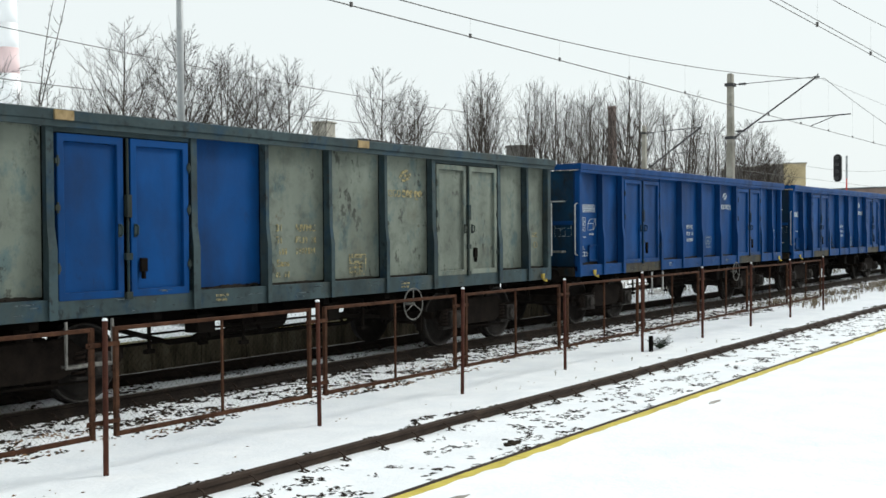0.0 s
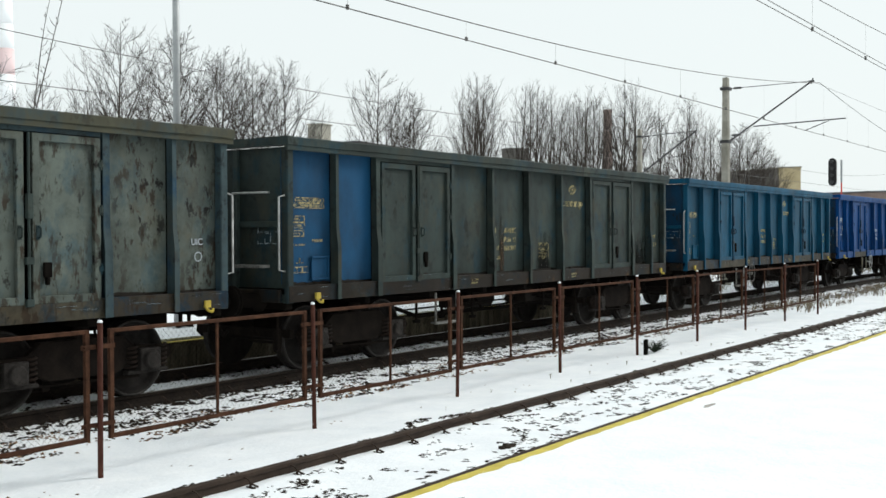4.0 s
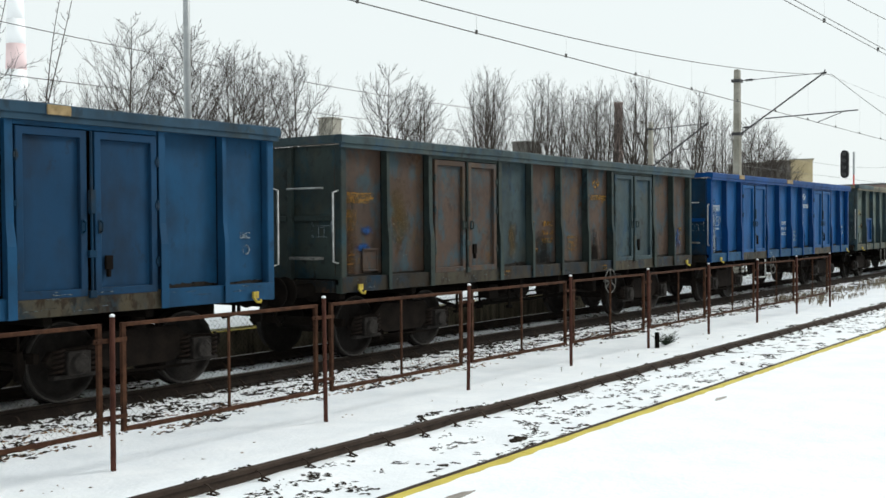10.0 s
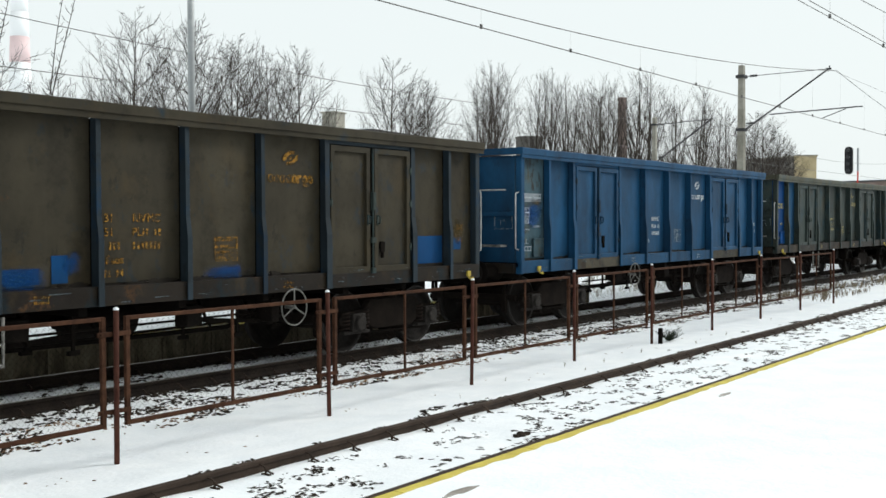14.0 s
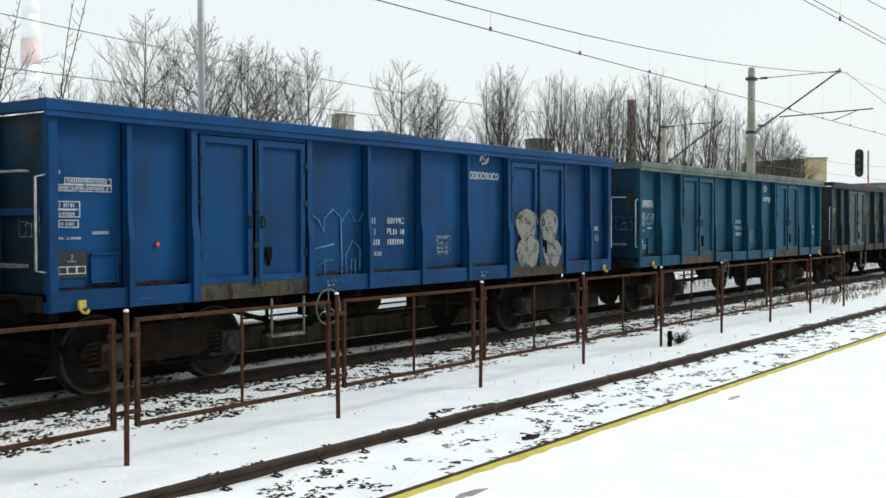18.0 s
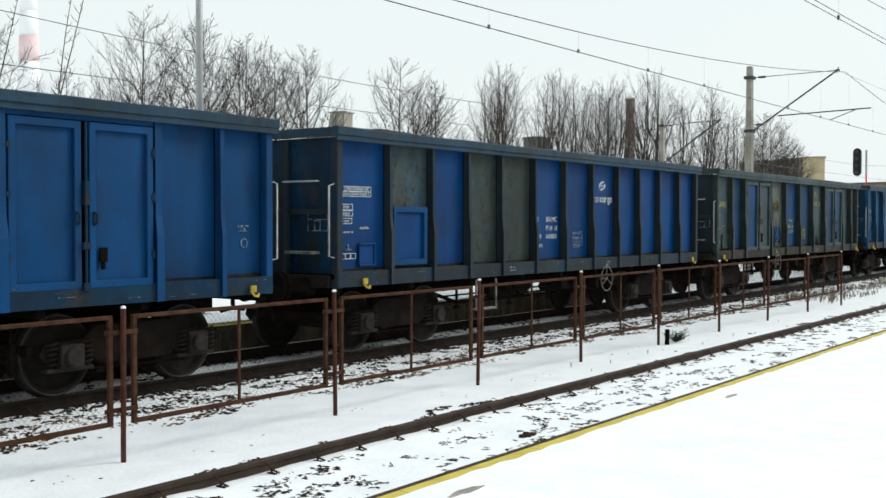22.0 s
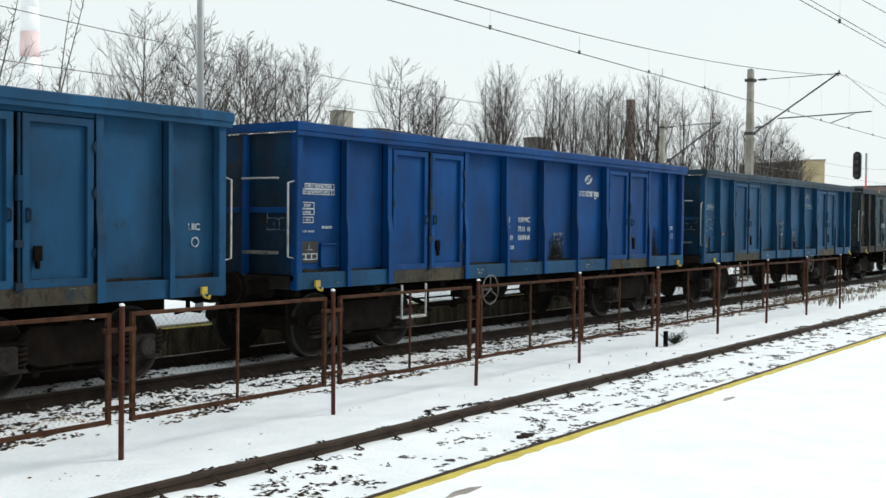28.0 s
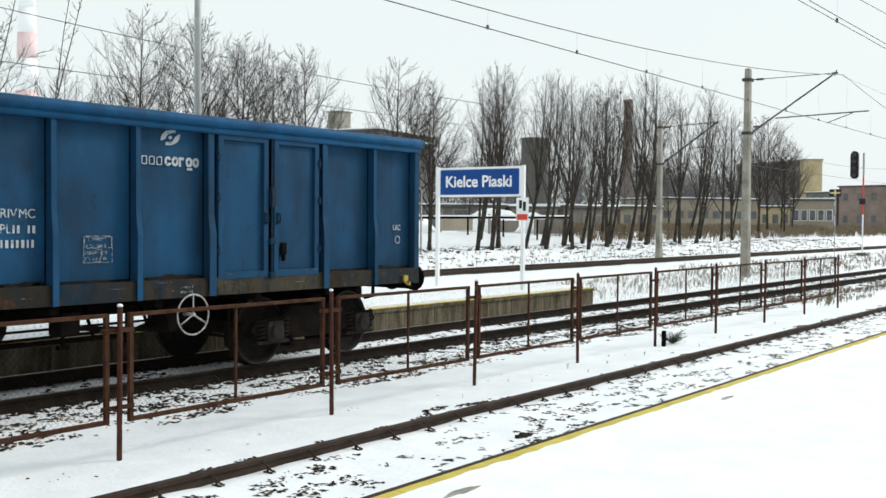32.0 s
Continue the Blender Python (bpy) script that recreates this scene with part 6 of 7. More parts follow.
# ---- trees ----
def bare_tree(seed, h, wide, low, limbs, rise, top=0.55, twigs=9, second=6, lean=0.03, thick=1.0, fork=0.0):
    """A leafless tree: a trunk that bows at its foot and runs up through the crown, limbs that leave it outwards and arch
    upwards to a domed outline, and two orders of fine twigs. wide: the crown's radius, low: where it begins, top: where it is widest."""
    rng = random.Random(seed)
    trunk, crown = Shape(), Shape()
    up = Vector((0, 0, 1))

    def drift(key, w):
        return Vector((noise.noise((key, w, 0.3)), noise.noise((key, w, 5.3)), noise.noise((key, w, 9.3))))

    def outline(u):
        u = min(1.0, max(0.0, u))
        v = u / top if u < top else (1 - u) / (1 - top)
        return h * wide * (0.2 + 0.8 * math.sin(0.5 * math.pi * v) ** (0.75 if u < top else 0.55))

    def grow(base, d, length, r, n, sides, bend):
        """A tapering twig that turns gently upwards as it grows."""
        pts, p, key = [base], base, rng.uniform(0, 90)
        for i in range(n):
            d = (d + up * bend + drift(key, 1.3 * i) * 0.16).normalized()
            p = p + d * (length / n)
            pts.append(p)
        for i in range(n):
            crown.tube(pts[i], pts[i + 1], r * (1 - 0.75 * i / n), r * (1 - 0.75 * (i + 1) / n), sides, False)
        return pts

    def dress(pts, length, level):
        """Side twigs along a limb, alternately to the left and right."""
        n = len(pts) - 1
        count = max(5, round(twigs * length / (0.34 * h))) if level == 1 else second
        for c in range(count):
            t = 0.2 + 0.79 * (c + rng.random()) / count
            i = min(n - 1, int(t * n))
            base = pts[i].lerp(pts[i + 1], min(1.0, t * n - i))
            d = (pts[i + 1] - pts[i]).normalized()
            side = d.cross(up)
            side = side.normalized() if side.length > 0.1 else d.orthogonal().normalized()
            a = rng.gauss(0, 0.75) + (math.pi if c % 2 else 0)
            out = side * math.cos(a) + d.cross(side) * math.sin(a)
            k = radians(rng.uniform(24, 44))
            size = length * (0.56 - 0.24 * t) * rng.uniform(0.75, 1.2) if level == 1 else length * rng.uniform(0.3, 0.55)
            sub = grow(base, d * math.cos(k) + out * math.sin(k), size, thick * (0.008 if level == 1 else 0.005), 3 if level == 1 else 2, 3, 0.1)
            if level == 1:
                dress(sub, size, 2)

    stems = 2 if fork else 1
    for k in range(stems):
        pts, n = [], 14
        bow = Vector((lean + fork * k, 0.25 * lean - 0.4 * fork * k, 0)) * h
        for i in range(n + 1):
            u = i / n
            pts.append(up * (h * u * (1 - 0.09 * k) - 0.15) + bow * (1 - (1 - u) ** 2.2) + drift(seed + 0.37 * k, u * 2.2) * 0.017 * h * u)
        r0 = 0.0125 * h * (1.0 if stems == 1 else 0.85)
        rad = lambda u: max(0.006, r0 * (1.0 - 0.95 * u ** 0.75) * (1.25 if u < 0.03 else 1.0))
        for i in range(n):
            trunk.tube(pts[i], pts[i + 1], rad(i / n), rad((i + 1) / n), 8)
        for c in range(limbs // stems):
            t = (c + rng.random()) * stems / limbs
            u = low + (0.97 - low) * t ** (1.25 if wide < 0.2 else 0.95)
            i = min(n - 1, int(u * n))
            base = pts[i].lerp(pts[i + 1], u * n - i)
            a = 2.4 * c + rng.uniform(-0.5, 0.5) + seed
            side = Vector((math.cos(a), math.sin(a), 0))
            # a limb reaches for a point on the dome above its foot
            gain = (1 - u) * rng.uniform(rise - 0.2, rise + 0.2) + 0.03
            reach = outline((u + gain - low) / (1 - low)) * rng.uniform(0.5, 1.05)
            tip = base + side * reach + up * (gain * h)
            mid = base.lerp(tip, 0.45) + side * (0.16 * reach) - up * (0.03 * gain * h)
            m, line, key = 7, [], rng.uniform(0, 90)
            for q in range(m + 1):
                w = q / m
                line.append(base * (1 - w) ** 2 + mid * (2 * w * (1 - w)) + tip * w ** 2 + drift(key, 1.7 * w) * (0.022 * h * w))
            length = min((tip - base).length, 0.36 * h)
            r1 = min(rad(u) * 0.62, 0.0013 * h + 0.0095 * length) * (0.5 + 0.5 * thick)
            for q in range(m):
                crown.tube(line[q], line[q + 1], r1 * (1 - 0.85 * q / m), r1 * (1 - 0.85 * (q + 1) / m), 4, False)
            dress(line, length, 1)
    return trunk.mesh("trunk", 0, True), crown.mesh("crown")


WIDE_TREES = [bare_tree(31, 10, 0.25, 0.2, 27, 0.42, 0.5, 9, 6, 0.02, 1.35), bare_tree(44, 10, 0.23, 0.22, 26, 0.45, 0.52, 9, 6, -0.02, 1.35), bare_tree(83, 10, 0.22, 0.2, 26, 0.46, 0.52, 9, 6, 0.03, 1.35)]
NARROW_TREES = [bare_tree(57, 10, 0.165, 0.22, 16, 0.57, 0.6, 8, 5, 0.09), bare_tree(19, 10, 0.14, 0.26, 18, 0.6, 0.62, 8, 5, 0.03, 1.0, 0.06), bare_tree(71, 10, 0.175, 0.21, 16, 0.55, 0.6, 8, 5, 0.05), bare_tree(64, 10, 0.15, 0.25, 15, 0.6, 0.62, 8, 5, -0.02),
                bare_tree(92, 10, 0.16, 0.24, 16, 0.58, 0.6, 8, 5, 0.12)]
WOOD_TREES = [bare_tree(5, 10, 0.3, 0.05, 16, 0.5, 0.5, 7, 4, 0.03, 2.2), bare_tree(6, 10, 0.26, 0.07, 16, 0.5, 0.5, 7, 4, -0.03, 2.2)]
LEFT_ROW = ((16.6, 27, 7.6), (21.6, 31, 6.6), (24.9, 32, 6.8), (26.4, 33, 9.6), (28.9, 36, 7.6), (28.7, 32.5, 9.6), (30.0, 33.5, 9.7), (34.3, 37, 7.2), (31.8, 33, 9.3), (32.6, 34, 9.2), (33.7, 33, 9.1), (37.3, 36, 7.0),
            (35.5, 33, 9.4), (42.0, 33, 9.7), (47.6, 36, 9.2), (46.3, 34, 9.1), (45.0, 33, 8.4))
FAR_WOOD = ((79, 56, 8.7), (86, 59, 8.4), (78, 53, 8.8), (86, 56, 10.1), (94, 59, 9.4), (86, 52, 8.3), (95, 56, 10.6), (103, 59, 11.3), (94, 52, 8.8), (104, 56, 10.1), (114, 59, 12.5), (104, 52, 10.5), (115, 56, 10.2), (125, 59, 12.4), (115, 52, 12.3), (128, 56, 11.8), (139, 59, 12.0), (128, 52, 12.8), (143, 56, 14.4), (156, 59, 13.2), (143, 52, 12.5), (161, 56, 16.0), (175, 59, 16.3), (162, 52, 13.0))
RIGHT_ROW = ((59.9, 39.8, 11.9), (47.5, 30.8, 10.0), (53.4, 34.2, 10.8), (54.8, 33.2, 10.5), (58.9, 34.4, 11.2), (53.2, 30.8, 10.2), (64.2, 35.8, 11.2), (57.1, 31.2, 9.9), (68.7, 36.8, 11.4), (58.5, 30.9, 10.0), (76.2, 39.0, 12.8), (61.1, 30.9, 10.7), (63.8, 30.8, 11.7), (81.0, 38.0, 14.0), (67.9, 31.4, 11.7), (76.0, 32.4, 11.7), (96.1, 40.1, 14.2), (79.5, 32.6, 11.9), (89.6, 34.4, 11.6), (97.1, 36.2, 12.2), (109.6, 38.1, 12.8), (116.5, 39.5, 13.2), (50.2, 33.5, 9.9), (56.4, 36.0, 10.6), (61.9, 34.5, 10.6), (65.8, 33.4, 11.2), (70.5, 35.5, 11.6), (73.8, 34.0, 12.2), (84.5, 36.5, 11.6), (93.5, 38, 11.8), (104, 39, 12.2), (124.5, 40.6, 11.5), (131, 41.4, 10.5), (119, 38.4, 11.0))


def plant_trees():
    for i, (x, y, h) in enumerate(LEFT_ROW + RIGHT_ROW + FAR_WOOD):
        wide = i < len(LEFT_ROW) or x > 108 and y < 45
        tr, cr = WIDE_TREES[(i + i // 3) % 3] if wide else NARROW_TREES[(i + i // 5) % 5] if i < len(LEFT_ROW + RIGHT_ROW) else WOOD_TREES[i % 2]
        root = thing("bare_tree", "leafless spreading tree with a dark clear trunk" if wide else "tall slim leafless tree with steep broom-like limbs", "tree", (x, y, ground_z(x, y) - 0.05), "row of bare trees")
        # the slim trees lean the same way, out of the wind
        root.rotation_euler[2] = i * 2.4 if wide or i >= len(LEFT_ROW + RIGHT_ROW) else -1.0 + 0.9 * math.sin(i * 2.4)
        h *= 0.1 if wide else 0.099 if i < len(LEFT_ROW + RIGHT_ROW) else 0.08
        root.scale = (h, h, h)
        part("trunk", tr, BARK, root)
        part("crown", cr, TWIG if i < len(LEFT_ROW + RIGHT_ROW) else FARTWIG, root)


plant_trees()


def distant_wood():
    """A misty belt of bare wood behind the sheds, too far to tell tree from tree."""
    rng = random.Random(77)
    s = Shape()
    for i in range(125):
        y = rng.uniform(80, 112)
        x = y * (rng.uniform(1.3, 2.5) if i < 75 else rng.uniform(2.1, 2.75))
        h, base = rng.uniform(8.5, 12.5) + (2.0 if i >= 75 else 0.0), Vector((x, y, ground_z(x, y)))
        s.tube(base, base + Vector((0, 0, h)), 0.13, 0.03, 4)
        for c in range(26):
            u = 0.08 + 0.88 * c / 26
            a = 2.4 * c + i
            l = h * (0.08 + 0.26 * math.sin(math.pi * min(1.0, 0.25 + 0.75 * u))) * rng.uniform(0.7, 1.15)
            p = base + Vector((0, 0, h * u))
            d = Vector((math.cos(a), math.sin(a), rng.uniform(0.5, 1.0)))
            e = p + d * l
            s.tube(p, e, 0.045, 0.02, 3, False)
            for k in range(6):
                q = p + d * (l * (0.25 + 0.13 * k))
                b = a + (0.9 if k % 2 else -0.9) + rng.uniform(-0.5, 0.5)
                s.tube(q, q + Vector((math.cos(b), math.sin(b), rng.uniform(0.3, 1.2))) * (l * rng.uniform(0.25, 0.5)), 0.028, 0.015, 3, False)
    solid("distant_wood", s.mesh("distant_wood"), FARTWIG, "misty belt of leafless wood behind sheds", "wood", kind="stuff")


distant_wood()


def thin_saplings():
    """Slender whips close to the far track, leaning together."""
    for x, y, h, tip, sd in ((16.2, 24.6, 8.9, 1.5, 3), (16.35, 24.5, 8.4, 0.9, 4), (14.6, 24.8, 8.4, 1.3, 6)):
        rng = random.Random(sd)
        s = Shape()
        at = lambda w: Vector((0.83 * tip * w ** 1.5, -0.57 * tip * w ** 1.5, h * w)) + Vector((noise.noise((sd, 3 * w, 0)), noise.noise((sd, 3 * w, 4)), 0)) * 0.12
        for i in range(12):
            s.tube(at(i / 12), at((i + 1) / 12), 0.036 * (1 - 0.07 * i), 0.036 * (1 - 0.07 * (i + 1)), 6)
        for i in range(34):
            w = 0.3 + 0.66 * (i + rng.random()) / 34
            a, l = rng.uniform(0, 6.28), rng.uniform(0.25, 0.8) * (1.25 - w)
            p = at(w)
            q = p + Vector((0.75 * math.cos(a), 0.75 * math.sin(a), 0.5)) * (0.5 * l)
            e = q + Vector((0.5 * math.cos(a), 0.5 * math.sin(a), 0.85)) * (0.5 * l)
            s.tube(p, q, 0.009, 0.007, 4).tube(q, e, 0.007, 0.004, 4)
            s.tube(q, q + Vector((0.5 * math.cos(a + 1), 0.5 * math.sin(a + 1), 0.3)) * (0.4 * l), 0.005, 0.003, 3)
        root = thing("sapling", "slender leaning leafless sapling with short shoots", "tree", (x, y, ground_z(x, y)))
        part("stem", s.mesh("stem"), BARK, root)


thin_saplings()


def tufts(name, label, count, xr, yr, size, seed, mat=DRYGRASS):
    rng = random.Random(seed)
    verts, faces = [], []
    for _ in range(count):
        x, y = rng.uniform(*xr), rng.uniform(*yr)
        if noise.noise((x * 0.5, y * 0.9, seed)) < -0.12:
            continue
        z, h, w = ground_z(x, y) - 0.01, rng.uniform(*size), 0.0013 + 0.00004 * x
        for b in range(7):
            k, a, l = len(verts), rng.uniform(0, 6.28), rng.uniform(0.04, 0.3) * h
            dx, dy = math.cos(a) * l, math.sin(a) * l
            verts += [(x - w, y, z), (x + w, y, z), (x + dx * 0.4, y + dy * 0.4 + w, z + h * 0.7), (x + dx, y + dy, z + h)]
            faces += [(k, k + 1, k + 2), (k + 1, k + 3, k + 2), (k, k + 2, k + 3)]
    solid(name, raw_mesh(name, verts, faces), mat, label, "grass", kind="stuff")


tufts("dry_grass", "brown dry grass standing out of snow", 3000, (28.5, 75), (8.0, 9.7), (0.05, 0.2), 21)
tufts("dry_grass", "brown dry grass beside the far rail", 2600, (46, 100), (13.2, 20.5), (0.08, 0.3), 22)
tufts("dry_grass", "thin frosted weeds behind the platform end", 1000, (25.2, 46), (13.6, 18), (0.06, 0.3), 23, FROST)
tufts("dry_grass", "sparse weeds along the snowy bank", 1500, (34, 110), (27.5, 32), (0.05, 0.26), 24)
tufts("dry_grass", "pale dry stalks through the snow", 14, (7.5, 24), (6.95, 7.6), (0.05, 0.1), 25, FROST)
tufts("dry_grass", "rough brown weeds before the buildings", 6500, (70, 175), (37, 46), (0.3, 1.0), 26)


def build_stump():
    root = thing("marker_stake", "short dark stake beside the fence", "stake", (17.25, 7.62, ground_z(17.25, 7.62)))
    part("stake", Shape().box(-0.04, 0.04, -0.03, 0.03, -0.1, 0.27).mesh("stake", 0.008), UNDER, root)
    rng = random.Random(5)
    s = Shape()
    for i in range(26):
        a, l = rng.uniform(0, 6.28), rng.uniform(0.2, 0.5)
        tip = Vector((l * math.cos(a), 0.55 * l * math.sin(a), rng.uniform(0.06, 0.24)))
        s.tube((0, 0, 0), tip, 0.006, 0.002, 3)
        for j in range(14):
            t, b = 0.25 + 0.05 * j, rng.uniform(0, 6.28)
            p = tip * t
            s.tube(p, p + Vector((0.07 * math.cos(b), 0.07 * math.sin(b), rng.uniform(-0.01, 0.05))), 0.0035, 0.001, 3)
    b = thing("dry_bush", "low dark evergreen sprig in the snow", "bush", (17.7, 7.66, ground_z(17.7, 7.66)))
    tagged(part("brushwood", s.mesh("brushwood"), SPRIG, b), kind="stuff")


build_stump()


# ---- station sign, lamp post, signals ----
def build_sign():
    y0, y1, x = 13.55, 16.1, 22.3
    root = thing("station_sign", "blue station name board on white posts", "station sign", (x, (y0 + y1) / 2, 0.3))
    h = (y1 - y0) / 2
    for s in (-1, 1):
        part("post", Shape().box(-0.045, 0.045, -0.045, 0.045, 0, 3.05).mesh("post", 0.008), SIGNWHITE, root, (0, s * h, 0), "white square post")
    part("frame", Shape().box(-0.03, 0.03, -h + 0.046, h - 0.046, 2.29, 3.03).mesh("frame", 0.006), SIGNWHITE, root)
    part("board", Shape().box(-0.036, 0.0, -h + 0.10, h - 0.10, 2.345, 2.975).mesh("board"), SIGNBLUE, root, (0, 0, 0), "deep blue enamel board")
    w = words("Kielce Piaski", 0.4, 0.004, 0.0075)
    t = part("lettering", w, SIGNWHITE, root, (-0.041, 0.02, 2.66), "white station name", -math.pi / 2)
    n = thing("notice_plate", "small white and red prohibition plate", "notice", (x - 0.06, y0 - 0.02, 2.0))
    part("plate", Shape().box(-0.012, 0.0, -0.17, 0.17, 0, 0.56).mesh("plate"), SIGNWHITE, n)
    part("red_field", Shape().box(-0.017, -0.0125, -0.15, 0.15, 0.02, 0.16).mesh("red_field"), SIGNRED, n)
    part("pictogram", Shape().box(-0.017, -0.0125, -0.10, -0.02, 0.24, 0.46).box(-0.017, -0.0125, 0.01, 0.09, 0.3, 0.5).mesh("pictogram"), BLACKM, n)


build_sign()

lamp = thing("lamp_post", "slim galvanised steel lamp post", "lamp post", (12.85, 14.5, 0.3))
part("shaft", Shape().tube((0, 0, 0), (0, 0, 9.0), 0.075, 0.05, 12).mesh("shaft", 0, True), STEELG, lamp)
part("base_plate", Shape().box(-0.15, 0.15, -0.15, 0.15, 0, 0.03).mesh("base_plate", 0.006), STEELG, lamp)


def build_signal():
    x, y = 78.0, 19.7
    root = thing("railway_signal", "tall dark colour-light signal on red-white mast", "railway signal", (x, y, ground_z(x, y)))
    for z0, z1, mat in ((0.2, 1.6, SIGNWHITE), (1.6, 2.9, SIGNWHITE), (2.9, 4.2, SIGNRED), (4.2, 5.6, SIGNRED)):
        part("mast_band", Shape().tube((0, 0, z0), (0, 0, z1 - 0.01), 0.052, None, 8).mesh("mast_band"), mat, root)
    part("mast_top", Shape().tube((0, 0, 5.6), (0, 0, 7.2), 0.07, None, 8).mesh("mast_top"), STEELG, root)
    hd = Shape()
    pts = [(0.27 * math.cos(math.pi * a / 8), 0.7 + 0.27 * math.sin(math.pi * a / 8)) for a in range(9)] + [(0.27 * math.cos(math.pi * (1 + a / 8)), -0.7 + 0.27 * math.sin(math.pi * (1 + a / 8))) for a in range(9)]
    hd.add([(-0.12, p, q) for p, q in pts] + [(0.08, p, q) for p, q in pts], [tuple(range(18)), tuple(range(18, 36))[::-1]] + [(i, (i + 1) % 18, 18 + (i + 1) % 18, 18 + i) for i in range(18)])
    b = part("light_head", hd.mesh("light_head"), SIGBLACK, root, (-0.2, 0.55, 6.35), "black light head with hoods")
    for i in range(4):
        part("hood", Shape().tube((-0.35, 0, 0.72 - 0.48 * i), (-0.12, 0, 0.72 - 0.48 * i), 0.13, 0.115, 10).mesh("hood"), ARMM, b)
    part("base", Shape().box(-0.3, 0.3, -0.3, 0.3, -0.1, 0.22).mesh("base", 0.02), SIGBLACK, root)
    part("side_box", Shape().box(-0.2, 0.1, -0.2, 0.2, 3.6, 4.0).mesh("side_box", 0.02), SIGBLACK, root)
    w = thing("marker_board", "small black board with pale cross on a post", "marker board", (57.8, 16.0, ground_z(57.8, 16.0)))
    part("post", Shape().tube((0, 0, 0), (0, 0, 3.65), 0.02, None, 6).mesh("post"), STEELG, w)
    part("plate", Shape().box(-0.03, 0, -0.3, 0.3, 3.62, 4.0).mesh("plate"), SIGBLACK, w)
    part("cross", Shape().box(-0.036, -0.03, -0.26, 0.26, 3.77, 3.85).box(-0.04, -0.036, -0.04, 0.04, 3.66, 3.96).mesh("cross"), PALEY, w)


build_signal()


# ---- distant buildings ----
def frame_ring(name, w, h, f):
    """A rectangular frame as one closed ring."""
    rings = [[(0, y, 0), (w, y, 0), (w, y, h), (0, y, h)] for y in (-0.03, 0.02)] + [[(f, y, f), (w - f, y, f), (w - f, y, h - f), (f, y, h - f)] for y in (-0.03, 0.02)]
    fs = []
    for i in range(4):
        j = (i + 1) % 4
        fs += [(i, j, 8 + j, 8 + i), (4 + j, 4 + i, 12 + i, 12 + j), (j, i, 4 + i, 4 + j), (8 + i, 8 + j, 12 + j, 12 + i)]
    return Shape().add([p for r in rings for p in r], fs).mesh(name)


def facade_building(name, label, x, y, x1, y1, d, h, wall, rows, cols, win=(1.2, 1.3), roof_mat=ROOFM, base=0.9, trim=None, snow=0.12):
    """A block with its front from (x, y) to (x1, y1), facing the tracks, with windows and an entrance plinth as parts."""
    root = thing(name, label, "building", (x, y, base))
    w = math.hypot(x1 - x, y1 - y)
    root.rotation_euler[2] = math.atan2(y1 - y, x1 - x)
    part("wall", Shape().box(0, w, 0, d, 0, h).mesh("wall", 0.03), wall, root)
    part("roof", Shape().box(-0.25, w + 0.25, -0.3, d + 0.25, h, h + 0.22).mesh("roof", 0.03), roof_mat, root)
    part("roof_snow", Shape().box(-0.2, w + 0.2, -0.25, d + 0.2, h + 0.22, h + 0.22 + snow).mesh("roof_snow", 0.03), SNOW, root)
    part("plinth", Shape().box(0.05, w - 0.05, -0.05, 0, 0, 0.5).mesh("plinth"), CONC, root)
    pane = Shape().box(0.06, win[0] - 0.06, -0.02, 0.01, 0.06, win[1] - 0.06).mesh("pane")
    fr = frame_ring("window", win[0], win[1], 0.08)
    for r in range(rows):
        for c in range(cols):
            wx = w * (c + 0.5) / cols - win[0] / 2
            wz = h * (r + 0.5) / rows - win[1] / 2 + 0.2
            o = part("window", fr, trim or WINW, root, (wx, -0.03, wz))
            part("pane", pane, GLASSD, o)
    return root


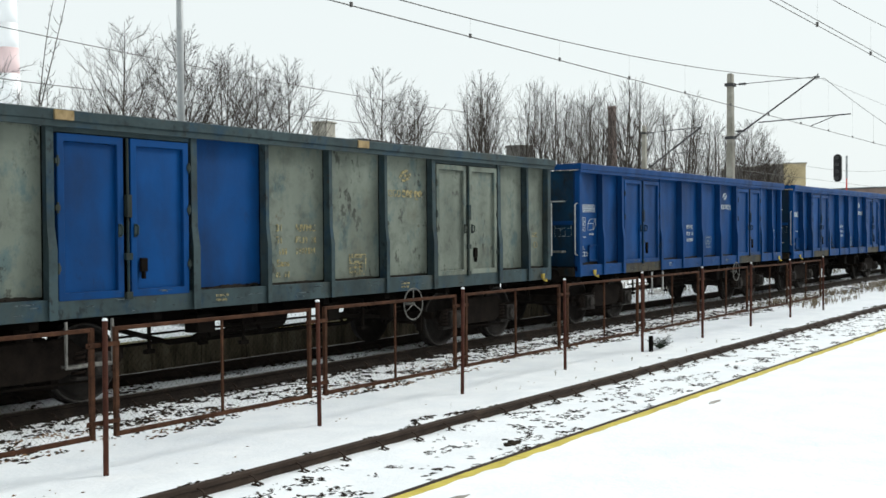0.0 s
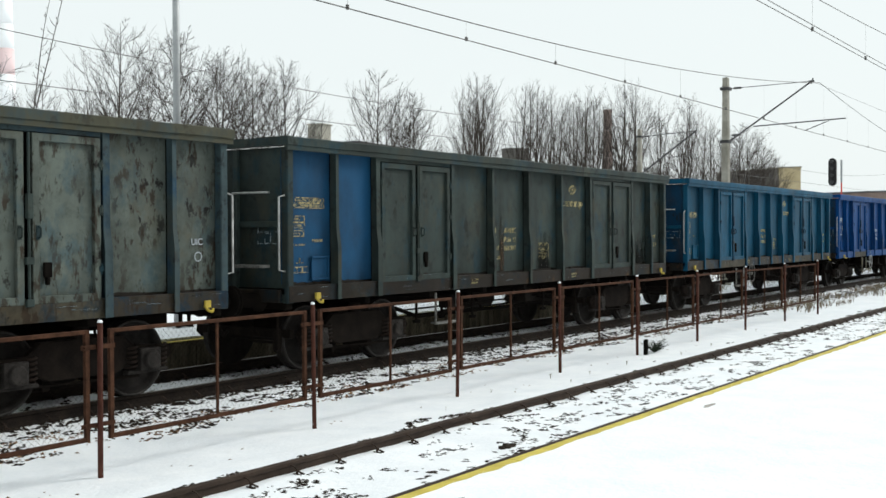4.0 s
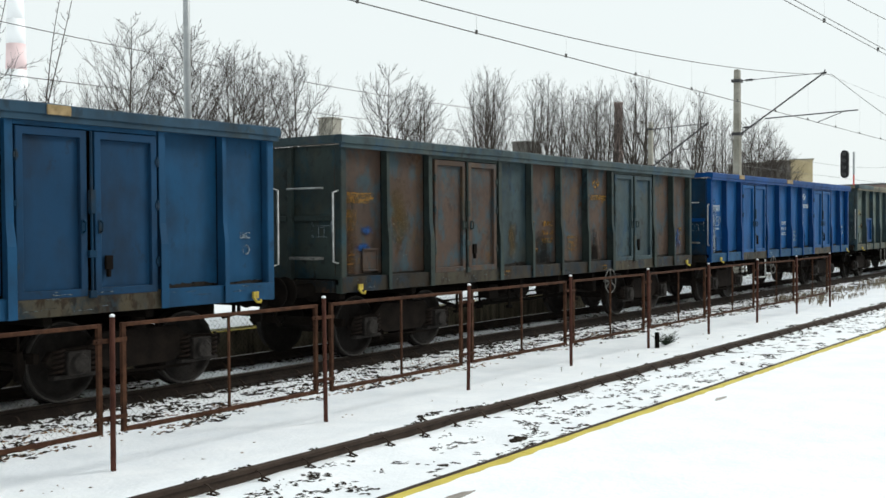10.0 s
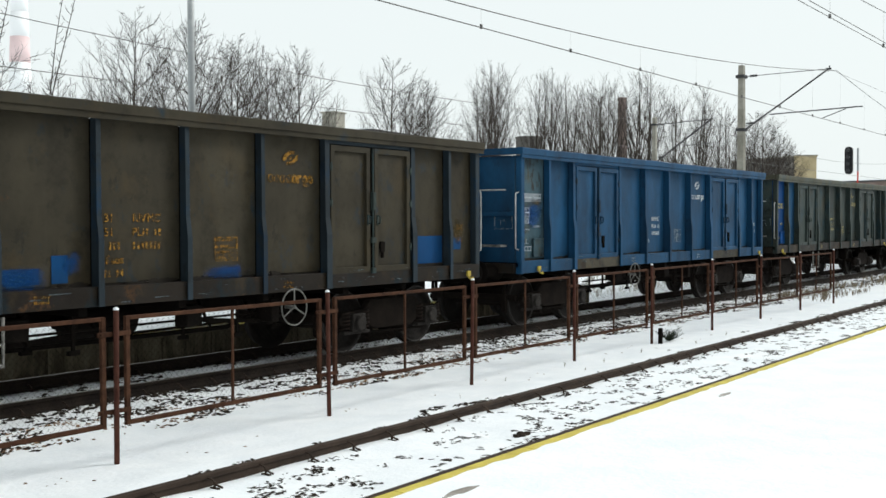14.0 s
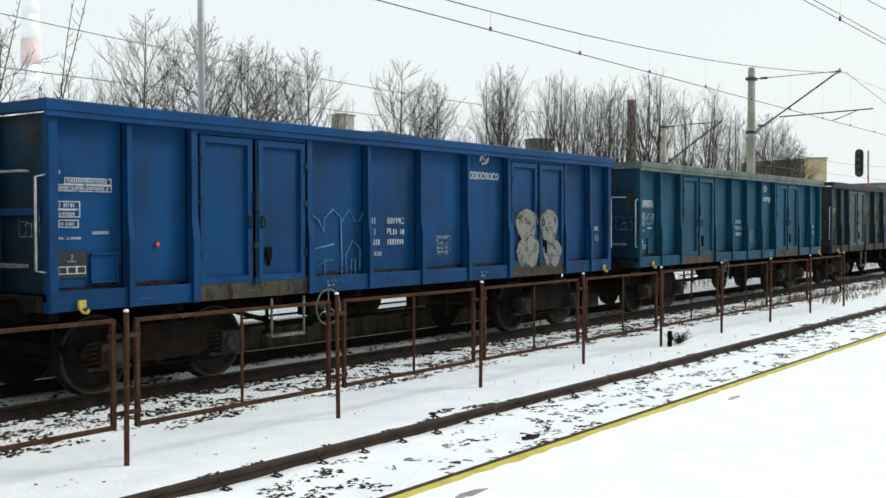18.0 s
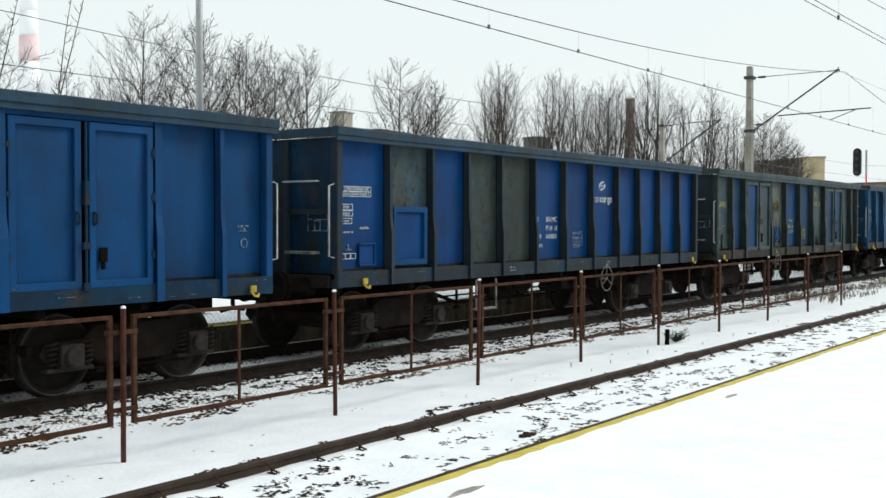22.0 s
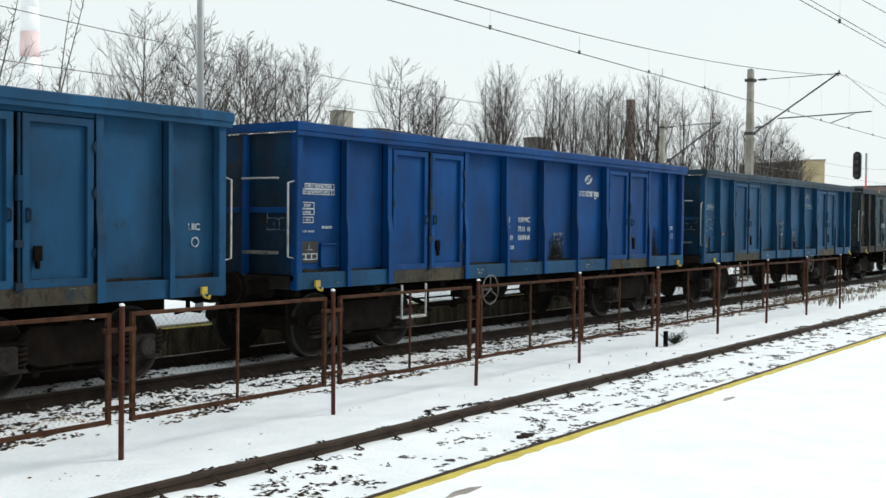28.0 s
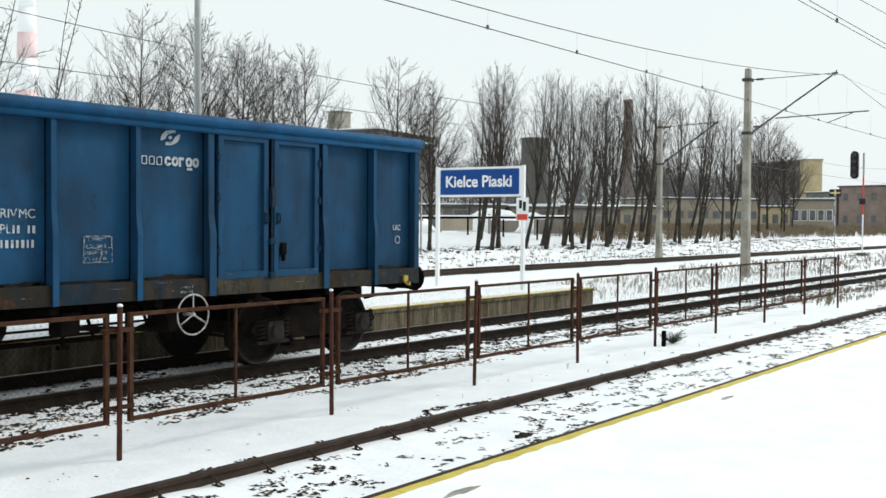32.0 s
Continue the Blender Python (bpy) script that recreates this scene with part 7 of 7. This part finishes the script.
def build_town():
    facade_building("ochre_building", "ochre rendered block end with flat roof", 238.8, 73.8, 240.2, 69.4, 9, 15.4, OCHRE, 1, 1, (0.3, 0.3), CONC, snow=0.02)
    facade_building("grey_block", "grey-brown concrete block with flat roof", 250.3, 92.3, 238.9, 74.1, 3.5, 15.3, DARKW, 4, 5, (1.2, 1.2), CONC, trim=DARKW, snow=0.02)
    facade_building("tan_factory", "tan factory building with a long glazed band", 143.0, 45.2, 144.5, 40.2, 8, 4.3, TANW, 1, 5, (0.85, 1.5))
    facade_building("low_workshop", "low ochre-tan workshop with snowy roof", 140.6, 48.6, 142.9, 45.4, 8, 3.3, OCHRE, 1, 3, (0.8, 1.2), trim=DARKW)
    facade_building("long_hall", "long grey-brown hall with snow on the eaves", 127.8, 57.1, 140.3, 48.8, 10, 4.2, TANW, 1, 8, (1.2, 1.0), trim=DARKW)
    facade_building("brick_building", "red brick building with white windows", 201.0, 55.0, 196.1, 39.2, 12, 8.0, BRICKW, 2, 6, (1.0, 1.4), trim=DARKW)
    facade_building("grey_office", "grey office wing with white windows", 204.5, 62.0, 201.3, 55.5, 10, 7.0, DARKW, 2, 4, (1.1, 1.5))
    facade_building("shed", "low tan storage shed with snowy roof", 94.5, 46.4, 100.4, 44.9, 6, 2.5, TANW, 1, 3, (1.0, 0.9), base=0.95, trim=DARKW)
    facade_building("shed", "low grey-brown shed with snowy roof", 84.0, 46.8, 93.9, 46.5, 6, 2.4, DARKW, 1, 4, (1.0, 0.8), base=0.95, trim=TANW)
    facade_building("garage", "flat garage with thick snow on its roof", 76.2, 57.0, 80.3, 50.7, 6, 2.3, DARKW, 1, 3, (1.6, 1.6), base=1.0, trim=TANW)
    facade_building("garage", "flat tan garage with thick snow on its roof", 80.6, 50.2, 83.6, 47.2, 6, 2.2, TANW, 1, 2, (1.5, 1.5), base=1.0, trim=DARKW)
    facade_building("brown_building", "dull brown workshop with flat roof", 82.4, 66.6, 82.2, 64.9, 6, 8.6, DARKW, 2, 1, (1.2, 1.5), base=1.0, trim=DARKW)
    hall = facade_building("roof_hall", "brown hall with a concrete roof box", 81.2, 75.0, 82.5, 66.8, 12, 9.9, DARKW, 2, 4, (1.4, 1.5), base=1.0, trim=DARKW)
    part("roof_box", Shape().box(-0.85, 0.85, 0, 1.7, 0, 1.95).box(-1.0, 1.0, -0.15, 1.85, 1.951, 2.1).mesh("roof_box", 0.03), CONC, hall, (2.6, 0.9, 10.1), "weathered concrete roof box")
    tw = thing("cooling_tower", "dark weathered wooden cooling tower", "cooling tower", (120.4, 71.5, 1.0))
    part("shell", Shape().lathe([(0.0, 0.0), (1.95, 0.0), (1.82, 5.0), (1.76, 9.0), (1.76, 11.7), (1.88, 11.7), (1.88, 11.95), (0.0, 11.95)], 16).mesh("shell"), TOWERM, tw)
    ch = thing("brick_chimney", "slender brick chimney behind bare trees", "chimney", (144, 69.7, 1.0))
    part("shaft", Shape().lathe([(0.0, 0), (0.95, 0), (0.6, 18.6), (0.72, 18.7), (0.72, 19.1), (0.0, 19.1)], 14).mesh("shaft", 0, True), BRICKD, ch)
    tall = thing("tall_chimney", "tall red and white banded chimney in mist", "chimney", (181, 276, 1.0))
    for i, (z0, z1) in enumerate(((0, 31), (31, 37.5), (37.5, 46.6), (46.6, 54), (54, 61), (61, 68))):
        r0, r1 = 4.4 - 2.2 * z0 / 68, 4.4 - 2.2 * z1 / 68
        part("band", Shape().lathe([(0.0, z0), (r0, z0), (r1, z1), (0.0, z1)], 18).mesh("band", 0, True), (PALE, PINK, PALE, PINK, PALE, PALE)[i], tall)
    # pipe line and snow heaps before the sheds
    pl = thing("pipe_line", "raised dark pipe on short trestles", "pipe", (0, 0, 0))
    part("pipe", Shape().tube((52, 44.4, 2.2), (69.6, 38.15, 2.38), 0.085, None, 10).mesh("pipe", 0, True), UNDER, pl)
    part("pipe_snow", Shape().tube((52.1, 44.37, 2.3), (69.3, 38.25, 2.48), 0.07, 0.06, 8).mesh("pipe_snow", 0, True), SNOW, pl)
    for i in range(7):
        x, y = 52 + 17.6 * i / 6.05, 44.4 - 6.25 * i / 6.05
        part("trestle", Shape().box(x - 0.05, x + 0.05, y - 0.05, y + 0.05, ground_z(x, y) - 0.1, 2.2).mesh("trestle", 0.01), UNDER, pl)
    for x, y, r, h in ((72.0, 43.2, 2.4, 1.65), (69.0, 44.6, 2.6, 1.85), (60, 47.5, 3.6, 1.7)):
        prof = [(r, 0.0), (r * 0.9, 0.25 * h), (r * 0.72, 0.6 * h), (r * 0.45, 0.88 * h), (r * 0.18, 0.97 * h), (0.0, h)]
        me = Shape().lathe(prof, 26).mesh("heap", 0, True)
        for v in me.vertices:
            v.co += Vector((0.5 * noise.noise((v.co.x, v.co.y, x)), 0.5 * noise.noise((v.co.y, v.co.x, y)), 0.22 * h * noise.noise((v.co.x * 1.1, v.co.y * 1.1, x)) if v.co.z > 0.1 else 0))
        solid("snow_mound", me, SNOW, "rough ploughed heap of snow", "snow heap", (x, y, ground_z(x, y) - 0.1))
    for i in range(6):
        # a yard fence behind the pipe
        x, y = 48 + 4.2 * i, 47.6 - 1.35 * i
        f = thing("boundary_post", "weathered concrete boundary fence panel", "fence panel", (x, y, ground_z(x, y) - 0.05), "boundary fence")
        part("panel", Shape().box(0, 4.0, -0.04, 0.04, 0.15, 1.25 if i % 4 else 1.0).mesh("panel", 0.01), DARKW if i % 3 else TANW, f)
        part("post", Shape().box(-0.08, 0.08, -0.08, 0.08, 0, 1.45).mesh("post", 0.01), CONC, f)


build_town()


# ---- movement ----
# each wagon's own slack in the couplings, metres
SLACK = {0: 0.03, 1: -0.05, 2: -0.17, 3: -0.1, 4: 0.15, 6: 0.08, 7: 0.02, 8: 0.04, 9: -0.02, 10: 0.04, 11: -0.05, 12: 0.05, 13: 0.07, 14: -0.01, 15: 0.11, 16: -0.08, 17: 0.02, 19: -0.04, 20: -0.02, 21: -0.17, 22: -0.08,
         23: -0.18, 24: 0.05, 25: 0.04, 26: 0.05, 27: 0.04, 28: 0.12, 29: -0.02, 30: 0.1, 32: 0.01, 33: 0.02, 34: 0.02, 35: 0.01, 36: -0.03, 37: -0.05}


def advance(t):
    """Metres run by the train since the start, gathering speed a little."""
    u = t / 32
    return -0.140 + 514.104 * u + 14.551 * u ** 2 - 4.662 * u ** 3


def motions():
    for k, (root, sets) in enumerate(TRAIN):
        start = 4.80 + PITCH * k + SLACK.get(k, 0.0)
        walk(root, [(t, pose(start - advance(t), FAR_C, 0)) for t in range(33)])
        for ob, rel in sets:
            hold = ob.location.copy()
            rows, n0, n1 = [], None, None
            for n in range(0, 961):
                if -3 < start + rel - advance(n / 30) < 46:
                    n0 = n if n0 is None else n0
                    n1 = n
            spin = lambda n: Matrix.Translation(hold) @ Matrix.Rotation(-advance(n / 30) / 0.46, 4, "Y")
            if n0 is None:
                continue
            if n0 > 0:
                rows.append((0.0, spin(n0)))
            rows += [(n / 30, spin(n)) for n in range(n0, n1 + 1)]
            if n1 < 960:
                rows.append((32.0, spin(n1)))
            walk(ob, rows)


motions()
